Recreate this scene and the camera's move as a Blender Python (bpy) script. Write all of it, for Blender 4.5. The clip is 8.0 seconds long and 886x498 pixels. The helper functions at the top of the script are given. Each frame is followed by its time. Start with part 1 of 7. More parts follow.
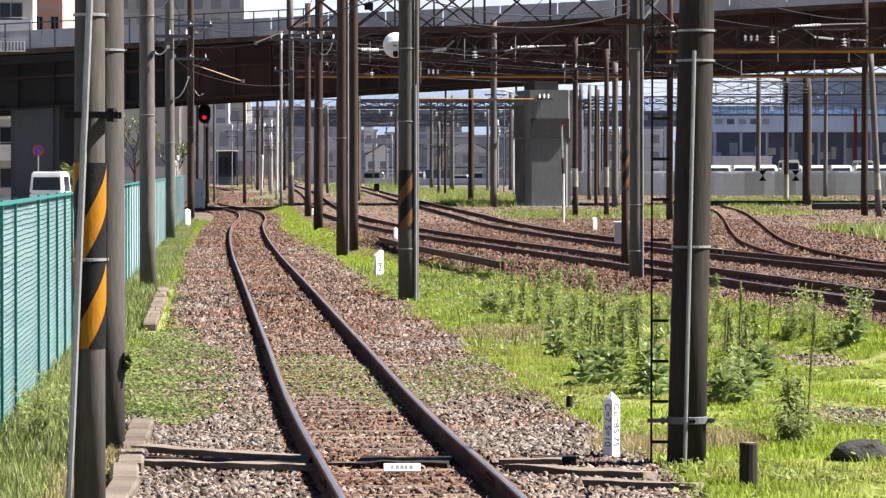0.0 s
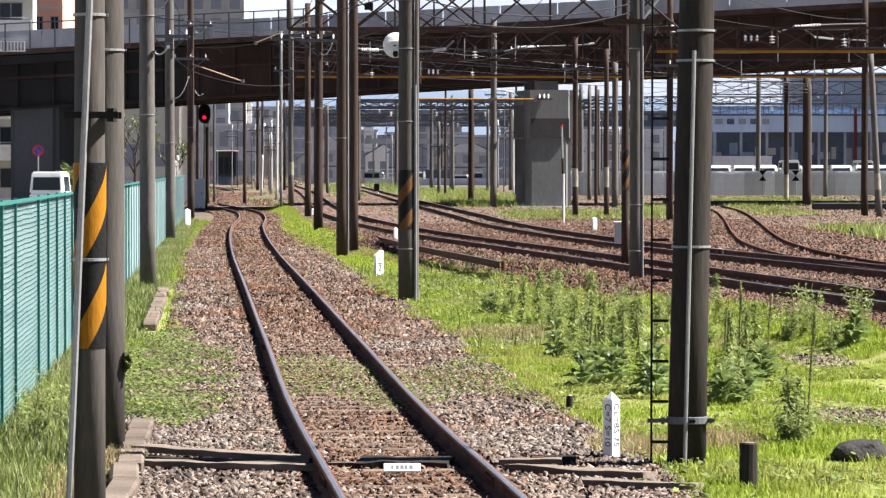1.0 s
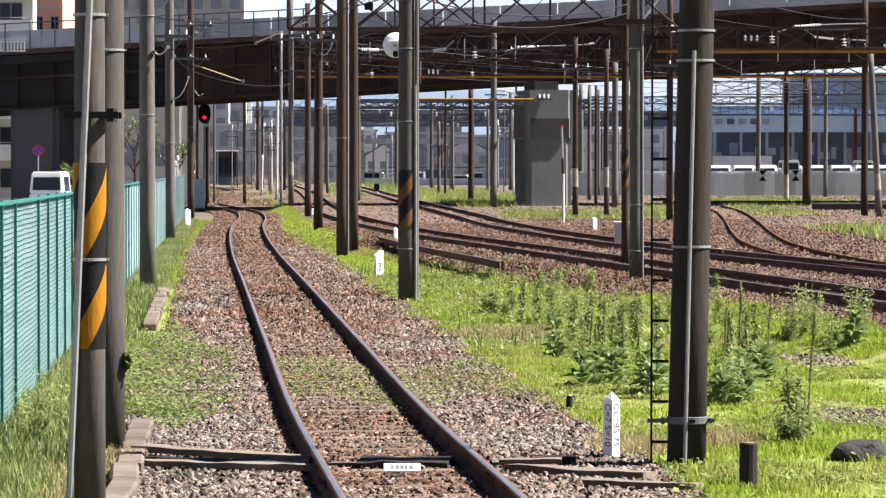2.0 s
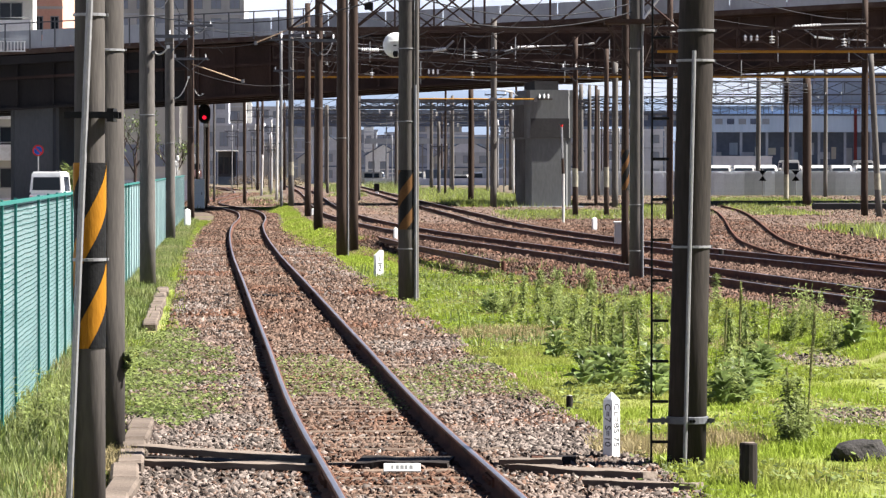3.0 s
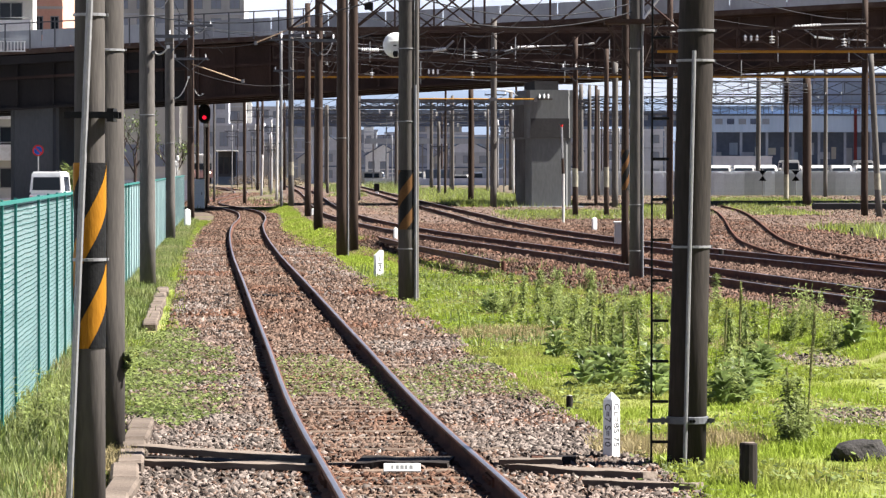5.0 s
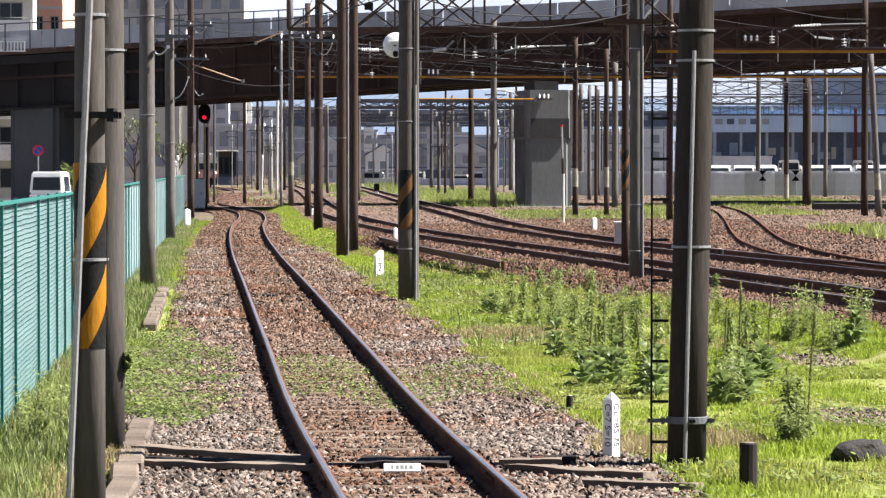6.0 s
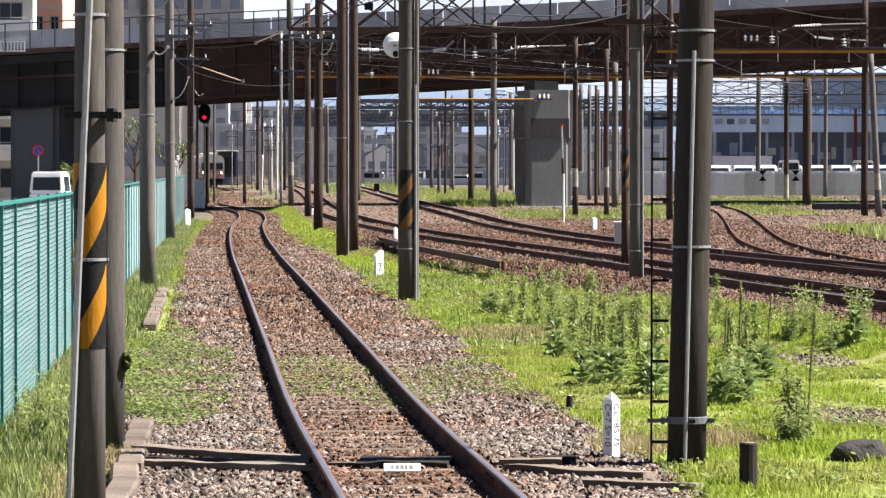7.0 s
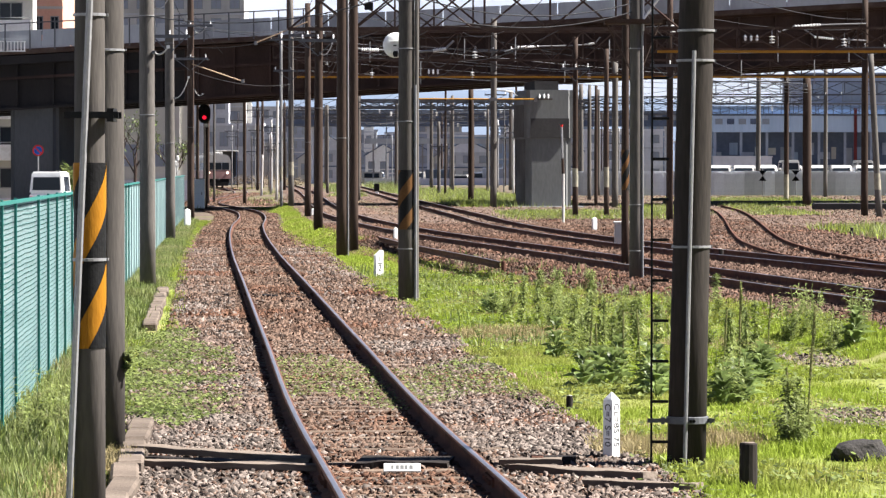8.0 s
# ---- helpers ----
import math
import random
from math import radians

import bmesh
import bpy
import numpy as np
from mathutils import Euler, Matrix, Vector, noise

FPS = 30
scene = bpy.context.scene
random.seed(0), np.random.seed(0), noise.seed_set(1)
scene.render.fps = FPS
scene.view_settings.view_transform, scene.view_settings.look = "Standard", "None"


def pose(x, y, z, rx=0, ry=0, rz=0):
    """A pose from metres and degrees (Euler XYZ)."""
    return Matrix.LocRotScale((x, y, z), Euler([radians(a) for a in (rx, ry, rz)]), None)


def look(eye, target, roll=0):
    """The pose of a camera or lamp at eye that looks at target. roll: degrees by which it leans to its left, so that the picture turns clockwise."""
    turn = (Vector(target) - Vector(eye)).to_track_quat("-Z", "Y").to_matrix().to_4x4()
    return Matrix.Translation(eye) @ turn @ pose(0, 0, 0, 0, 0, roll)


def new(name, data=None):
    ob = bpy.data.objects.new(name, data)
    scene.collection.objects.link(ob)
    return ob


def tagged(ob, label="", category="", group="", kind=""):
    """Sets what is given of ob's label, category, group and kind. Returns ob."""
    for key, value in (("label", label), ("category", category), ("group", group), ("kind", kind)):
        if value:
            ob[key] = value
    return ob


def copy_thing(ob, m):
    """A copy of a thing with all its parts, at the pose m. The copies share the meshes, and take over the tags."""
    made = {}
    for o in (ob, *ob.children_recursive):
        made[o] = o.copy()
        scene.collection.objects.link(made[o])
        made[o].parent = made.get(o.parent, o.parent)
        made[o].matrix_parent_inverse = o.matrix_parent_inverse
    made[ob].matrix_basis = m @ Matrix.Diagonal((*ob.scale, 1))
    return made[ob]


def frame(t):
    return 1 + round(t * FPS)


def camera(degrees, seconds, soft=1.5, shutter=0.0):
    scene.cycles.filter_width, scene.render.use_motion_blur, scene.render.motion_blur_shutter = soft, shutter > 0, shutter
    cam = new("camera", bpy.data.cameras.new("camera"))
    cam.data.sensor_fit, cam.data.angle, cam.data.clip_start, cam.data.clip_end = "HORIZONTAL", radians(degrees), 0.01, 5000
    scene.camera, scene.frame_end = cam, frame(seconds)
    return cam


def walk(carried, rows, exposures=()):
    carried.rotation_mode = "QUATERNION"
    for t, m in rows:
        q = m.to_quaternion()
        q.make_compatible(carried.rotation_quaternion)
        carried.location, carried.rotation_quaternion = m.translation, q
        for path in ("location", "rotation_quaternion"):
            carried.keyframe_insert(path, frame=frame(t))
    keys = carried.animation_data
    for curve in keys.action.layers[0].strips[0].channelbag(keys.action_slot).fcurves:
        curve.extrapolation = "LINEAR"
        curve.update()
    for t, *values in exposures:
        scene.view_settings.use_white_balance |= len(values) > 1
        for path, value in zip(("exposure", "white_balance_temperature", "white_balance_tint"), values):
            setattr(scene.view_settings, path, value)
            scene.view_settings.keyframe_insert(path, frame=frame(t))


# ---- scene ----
scene.frame_start = 1
SECONDS = 8.0
cam = camera(14.0, SECONDS, soft=1.33)
EYE_Z = 2.21
walk(cam, [(0.0, pose(0, 0, EYE_Z, 90 - 1.265, 0, 0)), (8.0, pose(0, 0, EYE_Z, 90 - 1.265, 0, 0))])

# ---- world, sun, exposure ----
SUN_EL, SUN_AZ = radians(49), radians(89)   # azimuth clockwise from +Y
world = bpy.data.worlds.new("sky")
scene.world = world
world.use_nodes = True
wn = world.node_tree.nodes
sky = wn.new("ShaderNodeTexSky")
sky.sky_type = "NISHITA"
sky.sun_disc = False
sky.sun_elevation, sky.sun_rotation = SUN_EL, SUN_AZ
sky.dust_density, sky.air_density, sky.ozone_density = 1.0, 1.0, 2.0
sky.altitude = 1200
tint = wn.new("ShaderNodeMix")
tint.data_type, tint.blend_type = "RGBA", "MULTIPLY"
tint.inputs[0].default_value, tint.inputs[7].default_value = 1.0, (0.92, 0.97, 1.22, 1)
world.node_tree.links.new(sky.outputs[0], tint.inputs[6])
world.node_tree.links.new(tint.outputs[2], wn["Background"].inputs[0])
wn["Background"].inputs[1].default_value = 0.018
sun = new("sun", bpy.data.lights.new("sun", "SUN"))
sun.data.energy, sun.data.angle, sun.data.color = 5.0, radians(0.6), (1.0, 0.953, 0.915)
sun_dir = Vector((math.sin(SUN_AZ) * math.cos(SUN_EL), math.cos(SUN_AZ) * math.cos(SUN_EL), math.sin(SUN_EL)))
sun.matrix_world = look(sun_dir * 50, (0, 0, 0))
scene.view_settings.exposure = 2.10

# ---- materials ----
def material(name, a, b, scale=3.0, rough=0.8, metal=0.0, bump=0.2, fine=40.0, island=0.0, spec=0.08,
             c=None, stain=0.6, stretch=(1, 1, 1), emit=0.0, back=0.0, per_object=0.0):
    """Two tones mixed by coarse and fine noise, an optional stain colour c, relief, and tone that varies by piece."""
    m = bpy.data.materials.new(name)
    m.use_nodes = True
    n, l = m.node_tree.nodes, m.node_tree.links
    p = n["Principled BSDF"]
    co = n.new("ShaderNodeTexCoord")
    mp = n.new("ShaderNodeMapping")
    mp.inputs["Scale"].default_value = stretch
    l.new(co.outputs["Object"], mp.inputs[0])
    t1, t2 = n.new("ShaderNodeTexNoise"), n.new("ShaderNodeTexNoise")
    t1.inputs["Scale"].default_value, t2.inputs["Scale"].default_value = scale, fine
    t1.inputs["Detail"].default_value, t2.inputs["Detail"].default_value = 5, 3
    for t in (t1, t2):
        l.new(mp.outputs[0], t.inputs[0])
    ramp = n.new("ShaderNodeMapRange")
    ramp.inputs[1].default_value, ramp.inputs[2].default_value = 0.32, 0.68
    add = n.new("ShaderNodeMath")
    add.operation = "MULTIPLY_ADD"
    add.inputs[1].default_value, = (0.45,)
    l.new(t2.outputs[0], add.inputs[0])
    half = n.new("ShaderNodeMath")
    half.operation = "MULTIPLY"
    half.inputs[1].default_value = 0.55
    l.new(t1.outputs[0], half.inputs[0])
    l.new(half.outputs[0], add.inputs[2])
    l.new(add.outputs[0], ramp.inputs[0])
    mix = n.new("ShaderNodeMix")
    mix.data_type = "RGBA"
    mix.inputs[6].default_value, mix.inputs[7].default_value = (*a, 1), (*b, 1)
    l.new(ramp.outputs[0], mix.inputs[0])
    out = mix.outputs[2]
    if c:
        t3 = n.new("ShaderNodeTexNoise")
        t3.inputs["Scale"].default_value, t3.inputs["Detail"].default_value = scale * 0.45, 6
        l.new(mp.outputs[0], t3.inputs[0])
        r3 = n.new("ShaderNodeMapRange")
        r3.inputs[1].default_value, r3.inputs[2].default_value, r3.inputs[4].default_value = 0.48, 0.62, stain
        l.new(t3.outputs[0], r3.inputs[0])
        mix3 = n.new("ShaderNodeMix")
        mix3.data_type = "RGBA"
        mix3.inputs[7].default_value = (*c, 1)
        l.new(r3.outputs[0], mix3.inputs[0])
        l.new(out, mix3.inputs[6])
        out = mix3.outputs[2]
    for source, amount in ((n.new("ShaderNodeNewGeometry").outputs["Random Per Island"], island),
                           (n.new("ShaderNodeObjectInfo").outputs["Random"], per_object)):
        if amount:
            r = n.new("ShaderNodeMapRange")
            r.inputs[3].default_value, r.inputs[4].default_value = 1 - amount, 1 + amount
            l.new(source, r.inputs[0])
            h = n.new("ShaderNodeHueSaturation")
            l.new(r.outputs[0], h.inputs["Value"])
            l.new(out, h.inputs["Color"])
            out = h.outputs[0]
    l.new(out, p.inputs["Base Color"])
    p.inputs["Roughness"].default_value, p.inputs["Metallic"].default_value = rough, metal
    p.inputs["Specular IOR Level"].default_value = spec
    if bump:
        bp = n.new("ShaderNodeBump")
        bp.inputs["Strength"].default_value, bp.inputs["Distance"].default_value = bump, 0.02
        l.new(t2.outputs[0], bp.inputs["Height"])
        l.new(bp.outputs[0], p.inputs["Normal"])
    if back:
        tr = n.new("ShaderNodeBsdfTranslucent")
        l.new(out, tr.inputs[0])
        ms = n.new("ShaderNodeMixShader")
        ms.inputs[0].default_value = back
        l.new(p.outputs[0], ms.inputs[1])
        l.new(tr.outputs[0], ms.inputs[2])
        l.new(ms.outputs[0], n["Material Output"].inputs[0])
    if emit:
        p.inputs["Emission Color"].default_value = (*b, 1)
        p.inputs["Emission Strength"].default_value = emit
    return m


CONCRETE = material("weathered_concrete", (0.06398, 0.05941, 0.05419), (0.1207, 0.1097, 0.09792), 2.0, 0.75, c=(0.03918, 0.03591, 0.03265), stretch=(1, 1, 0.15), per_object=0.15)
POLE_BROWN = material("stained_pole", (0.027, 0.0195, 0.016), (0.063, 0.043, 0.033), 2.0, 0.75, c=(0.01432, 0.01172, 0.01042), stretch=(1, 1, 0.15), per_object=0.15)
# tone set low to match the shaded side of the thick pole
POLE_DARK = material("dark_pole_concrete", (0.01854, 0.01637, 0.01473), (0.04256, 0.03602, 0.0311), 2.0, 0.9, c=(0.012, 0.01091, 0.01037), stretch=(1, 1, 0.15))
PIER_CONC = material("pier_concrete", (0.112, 0.116, 0.114), (0.165, 0.169, 0.165), 0.8, 0.9, c=(0.09481, 0.09481, 0.0986), stretch=(1, 1, 0.3), fine=9)
# pier concrete darkened to hold the left pier's shade under the deck
PIER_SHADED = material("shaded_pier_concrete", (0.0580, 0.0618, 0.0665), (0.0842, 0.0880, 0.0936), 0.8, 0.9, fine=9, stretch=(1, 1, 0.3))
PIER_DARK = material("dark_concrete", (0.036, 0.035, 0.035), (0.058, 0.056, 0.055), 0.8, 0.9, fine=9)
PIER_SIDE = material("darker_pier_side", (0.052, 0.048, 0.045), (0.100, 0.096, 0.092), 0.7, 0.9, fine=6, c=(0.13, 0.13, 0.125), stain=0.6)
PARAPET = material("parapet_panel", (0.3162, 0.3314, 0.3518), (0.4080, 0.4232, 0.4436), 0.7, 0.8, c=(0.1955, 0.204, 0.2125), stretch=(1, 1, 0.3), fine=6, per_object=0.06)
GIRDER = material("brown_steel", (0.0315, 0.0196, 0.0158), (0.0586, 0.0360, 0.0285), 0.9, 0.6, c=(0.01685, 0.01166, 0.00972), stretch=(1, 1, 0.35), fine=12)
# girder brown darkened, putting the shade of the left stretch into the colour
GIRDER_SHADED = material("shaded_girder_steel", (0.015, 0.01375, 0.01375), (0.0275, 0.02375, 0.0225), 0.9, 0.6, stretch=(1, 1, 0.35), fine=12)
TRUSS = material("rusty_steel", (0.0543, 0.0355, 0.0272), (0.0878, 0.0626, 0.0501), 3, 0.75, c=(0.03571, 0.01786, 0.0125))
GREY_STEEL = material("galvanised_steel", (0.18, 0.18, 0.18), (0.252, 0.252, 0.252), 5, 0.55, 0.4, bump=0.05)
TAN = material("tan_paint", (0.36, 0.26, 0.17), (0.45, 0.33, 0.22), 4, 0.6)
ORANGE_STEEL = material("yellow_cable_guard", (0.28, 0.1344, 0.0168), (0.3472, 0.1792, 0.028), 4, 0.6)
# grey steel darkened so that the far lattices look backlit
FAR_STEEL = material("darkened_grey_steel", (0.075, 0.078, 0.085), (0.125, 0.128, 0.135), 5, 0.7, 0.2, bump=0.05)
RAIL_RUST = material("rail_rust", (0.06935, 0.03515, 0.02497), (0.1202, 0.06103, 0.04347), 6, 0.9, c=(0.04624, 0.02774, 0.0222), spec=0.05)
RAIL_HEAD = material("rail_head", (0.42, 0.40, 0.41), (0.64, 0.62, 0.63), 8, 0.29, 0.95, bump=0.03, stretch=(1, 0.1, 1))
SLEEPER = material("weathered_sleeper", (0.0896, 0.0644, 0.0476), (0.1736, 0.1316, 0.1008), 6, 0.95, c=(0.0672, 0.0448, 0.0336), stretch=(0.2, 1, 1), bump=0.5, per_object=0.25)
SLEEPER_END = material("old_plank", (0.1102, 0.08725, 0.06888), (0.1837, 0.1515, 0.124), 6, 0.95, c=(0.04592, 0.03674, 0.03214), stretch=(0.2, 1, 1), bump=0.5)
STONE = material("ballast_stone", (0.0632, 0.0388, 0.0269), (0.1265, 0.0878, 0.0673), 0.55, 0.9, island=0.72, c=(0.08205, 0.03991, 0.02439), stain=0.8, fine=60)
# darker, redder copy of ballast_stone for the yard
STONE_YARD = material("darker_red_ballast", (0.050, 0.030, 0.022), (0.108, 0.071, 0.054), 0.55, 0.9, island=0.72, c=(0.075, 0.036, 0.022), stain=0.8, fine=60)
STONE_TAN = material("tan_yard_stone", (0.0757, 0.0510, 0.0387), (0.1452, 0.1056, 0.0827), 0.3, 0.95, island=0.4, c=(0.1472, 0.092, 0.0644), stain=0.6, fine=30)
STONE_GREY = material("grey_ballast_stone", (0.08239, 0.06505, 0.05421), (0.1604, 0.1345, 0.1171), 0.9, 0.9, island=0.75, c=(0.1214, 0.08239, 0.06505), stain=0.6, fine=60)
BALLAST = material("ballast_bed", (0.0500, 0.0295, 0.0205), (0.1285, 0.0857, 0.0643), 0.5, 0.95, bump=1.0, fine=22, c=(0.1232, 0.0672, 0.0476), stain=0.5)
BALLAST_RED = material("red_ballast_bed", (0.0532, 0.0355, 0.0284), (0.1349, 0.0994, 0.0816), 0.4, 0.95, bump=1.0, fine=14, c=(0.1281, 0.07392, 0.04928), stain=0.5)
DIRT = material("yard_dirt", (0.0627, 0.0459, 0.0367), (0.1378, 0.1079, 0.0883), 0.35, 0.95, bump=0.9, fine=5, c=(0.1176, 0.1176, 0.0504), stain=0.7)
KERB = material("pale_kerb_stone", (0.095, 0.075, 0.060), (0.160, 0.130, 0.105), 4, 0.95, c=(0.08064, 0.06451, 0.05242), bump=0.5, per_object=0.2)
STRIPE_F = material("faded_stripe", (0.0896, 0.042, 0.0168), (0.1288, 0.0672, 0.0252), 4, 0.8)
DRYGRASS = material("dry_grass_blade", (0.2352, 0.1904, 0.0896), (0.308, 0.2576, 0.14), 0.6, 0.7, bump=0, island=0.3, fine=6, back=0.3)
SOIL = material("grassy_soil", (0.1140, 0.1425, 0.0296), (0.1915, 0.2234, 0.0524), 0.6, 0.95, bump=0.9, fine=22, c=(0.190, 0.168, 0.080), stain=0.7)
ROAD = material("pale_asphalt", (0.1344, 0.1344, 0.1344), (0.1848, 0.1848, 0.1848), 0.8, 0.9, fine=20)
GRASS = material("grass_blade", (0.1636, 0.2233, 0.0220), (0.2705, 0.3367, 0.0535), 0.5, 0.6, bump=0, island=0.35, fine=5, back=0.4, c=(0.2731, 0.2552, 0.08904), stain=0.5)
GRASS_DULL = material("dull_verge_blade", (0.085, 0.122, 0.028), (0.190, 0.225, 0.066), 0.7, 0.6, bump=0, island=0.55, fine=5, back=0.35, c=(0.24, 0.22, 0.11), stain=0.5, spec=0.3)
CLOVER = material("clover_leaf", (0.0765, 0.1062, 0.0270), (0.1710, 0.1998, 0.0666), 0.8, 0.5, bump=0, island=0.6, fine=8, back=0.3, spec=0.15)
WEED = material("weed_leaf", (0.115, 0.152, 0.045), (0.255, 0.290, 0.10), 2.0, 0.45, bump=0, island=0.5, fine=12, back=0.42, spec=0.25)
WEED_DARK = material("dark_weed_leaf", (0.0875, 0.1313, 0.0375), (0.2188, 0.2750, 0.0938), 2.0, 0.5, bump=0, island=0.5, fine=12, back=0.4, spec=0.35)
STALK = material("seed_stalk", (0.115, 0.115, 0.045), (0.19, 0.18, 0.085), 6, 0.8, bump=0.2)
DRY = material("dry_stem", (0.112, 0.084, 0.0504), (0.168, 0.1288, 0.084), 6, 0.9)
FENCE_GREEN = material("green_fence_paint", (0.2418, 0.3549, 0.3471), (0.2886, 0.3978, 0.3900), 5, 0.45, bump=0.02)
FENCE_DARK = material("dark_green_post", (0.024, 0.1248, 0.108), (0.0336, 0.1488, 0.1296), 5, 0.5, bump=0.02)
FENCE_WIRE = material("dark_green_wire", (0.010, 0.058, 0.052), (0.016, 0.080, 0.072), 5, 0.6, bump=0.02)
WHITE = material("white_paint", (0.66, 0.66, 0.64), (0.80, 0.80, 0.78), 6, 0.6, c=(0.5, 0.48, 0.44), stain=0.35)
OFFWHITE = material("pale_wall", (0.36, 0.3528, 0.3312), (0.432, 0.4248, 0.4032), 0.5, 0.85, fine=4, c=(0.3024, 0.2952, 0.2808))
CREAM = material("weathered_cream_band", (0.20, 0.185, 0.14), (0.31, 0.29, 0.225), 5, 0.8, c=(0.13, 0.12, 0.10), stain=0.5)
BLACK = material("black_paint", (0.0072, 0.0072, 0.0072), (0.015, 0.015, 0.015), 6, 0.6)
LETTER = material("faded_black_lettering", (0.07, 0.07, 0.075), (0.12, 0.12, 0.125), 8, 0.7)
BLACKWOOD = material("tarred_wood", (0.01451, 0.01209, 0.01128), (0.03224, 0.0274, 0.02418), 8, 0.8, stretch=(1, 1, 0.2))
STRIPE_Y = material("yellow_stripe", (0.215, 0.088, 0.0060), (0.275, 0.122, 0.0095), 4, 0.6, c=(0.145, 0.062, 0.0085), stain=0.5, stretch=(1, 1, 0.4))
BRICKRED = material("dull_red_paint", (0.096, 0.018, 0.021), (0.132, 0.03, 0.03), 2, 0.7)
RED = material("red_paint", (0.42, 0.02, 0.02), (0.55, 0.04, 0.03), 6, 0.5)
BLUE = material("blue_paint", (0.02, 0.07, 0.28), (0.03, 0.10, 0.36), 6, 0.5)
LAMP_RED = material("red_lamp", (0.3, 0.01, 0.015), (1.0, 0.010, 0.035), 6, 0.4, emit=0.42)
LAMP_WHITE = material("head_lamp", (1.0, 0.9, 0.75), (1.0, 0.86, 0.68), 6, 0.4, emit=1.3)
CABLE = material("black_cable", (0.025, 0.025, 0.027), (0.045, 0.045, 0.047), 6, 0.7)
PORCELAIN = material("porcelain", (0.555, 0.555, 0.54), (0.615, 0.615, 0.6), 6, 0.25, spec=0.5)
GREYBOX = material("grey_green_cabinet", (0.6197, 0.6885, 0.6885), (0.7574, 0.8262, 0.8262), 3, 0.6)
GLASS = material("window_glass", (0.009, 0.012, 0.0165), (0.018, 0.0225, 0.0285), 1.0, 0.08, spec=0.12, bump=0)
# distance haze put into the pane colour of far windows
GLASS_FAR = material("haze_toned_far_glass", (0.20, 0.225, 0.265), (0.26, 0.285, 0.33), 1.0, 0.25, bump=0)
# blue-grey, slate and grey walls are lightened to stand for distance haze
BLUEWALL = material("blue_grey_cladding", (0.18, 0.2376, 0.3312), (0.2448, 0.3024, 0.3888), 0.3, 0.7, fine=2, stretch=(3, 3, 0.2))
DARKWALL = material("slate_cladding", (0.22, 0.25, 0.32), (0.30, 0.33, 0.40), 0.3, 0.7, fine=2)
DEPOT = material("steel_blue_cladding", (0.1812, 0.2448, 0.3535), (0.2719, 0.3444, 0.4713), 0.3, 0.6, fine=2, stretch=(3, 3, 0.2))
FASCIA = material("pale_blue_fascia", (0.33, 0.43, 0.57), (0.43, 0.53, 0.66), 0.3, 0.6, fine=2, stretch=(3, 3, 0.2))
PALE = material("pale_cream_wall", (0.46, 0.45, 0.41), (0.57, 0.555, 0.505), 0.4, 0.9, fine=3, c=(0.38, 0.365, 0.33), stretch=(1, 1, 0.3))
NAVY = material("navy_cladding", (0.065, 0.0845, 0.13), (0.0975, 0.1235, 0.182), 0.3, 0.6, fine=2)
GREYWALL = material("grey_render", (0.396, 0.4125, 0.451), (0.528, 0.539, 0.572), 0.3, 0.85, fine=2, per_object=0.2)
TILEWALL = material("terracotta_tile", (0.4680, 0.2470, 0.1820), (0.5720, 0.3250, 0.2470), 0.5, 0.8, fine=5)
ROOF = material("blue_grey_roof", (0.14, 0.17, 0.22), (0.20, 0.235, 0.29), 0.5, 0.6, fine=3, per_object=0.2)
TRAIN_PINK = material("faded_red_livery", (0.235, 0.140, 0.132), (0.290, 0.180, 0.168), 1.5, 0.5, bump=0.02)
TRAIN_GREY = material("pale_grey_livery", (0.2732, 0.2691, 0.2567), (0.3312, 0.3229, 0.3105), 1.5, 0.5, bump=0.02)
ROCK = material("dark_rock", (0.02387, 0.02217, 0.02046), (0.05115, 0.04774, 0.04433), 7, 0.95, bump=0.8)
# darker copy of weathered_concrete, for stains and for shade on three poles
CONCRETE_DIM = material("dimmed_stained_concrete", (0.045, 0.041, 0.037), (0.086, 0.077, 0.068), 2.0, 0.8, c=(0.028, 0.025, 0.022), stretch=(1, 1, 0.15), per_object=0.1)
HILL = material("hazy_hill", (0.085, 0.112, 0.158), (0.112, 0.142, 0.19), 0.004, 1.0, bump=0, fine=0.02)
HAZE = material("glowing_horizon_haze", (0.80, 0.87, 0.97), (0.84, 0.90, 0.98), 0.0006, 1.0, bump=0, fine=0.002, emit=0.155)
BOLLARD_FENCE = material("grey_panel_fence", (0.4449, 0.4584, 0.4853), (0.5932, 0.6067, 0.6337), 0.5, 0.8, fine=5, per_object=0.3)


# ---- mesh helpers ----
def mesh_of(name, bm, mat, smooth=False):
    me = bpy.data.meshes.new(name)
    bmesh.ops.recalc_face_normals(bm, faces=bm.faces)
    bm.to_mesh(me)
    bm.free()
    me.materials.append(mat)
    if smooth:
        me.polygons.foreach_set("use_smooth", [True] * len(me.polygons))
    return me


def part(name, bm, mat, parent=None, label="", smooth=False):
    ob = new(name, mesh_of(name, bm, mat, smooth) if isinstance(bm, bmesh.types.BMesh) else bm)
    ob.parent = parent
    return tagged(ob, label=label)


def share(name, me, parent, m=None):
    ob = new(name, me)
    ob.parent = parent
    if m is not None:
        ob.matrix_basis = m
    return ob


def empty(name, m, label="", category="", group="", kind=""):
    ob = new(name)
    ob.matrix_basis = m
    ob.empty_display_size = 0.2
    return tagged(ob, label, category, group, kind)


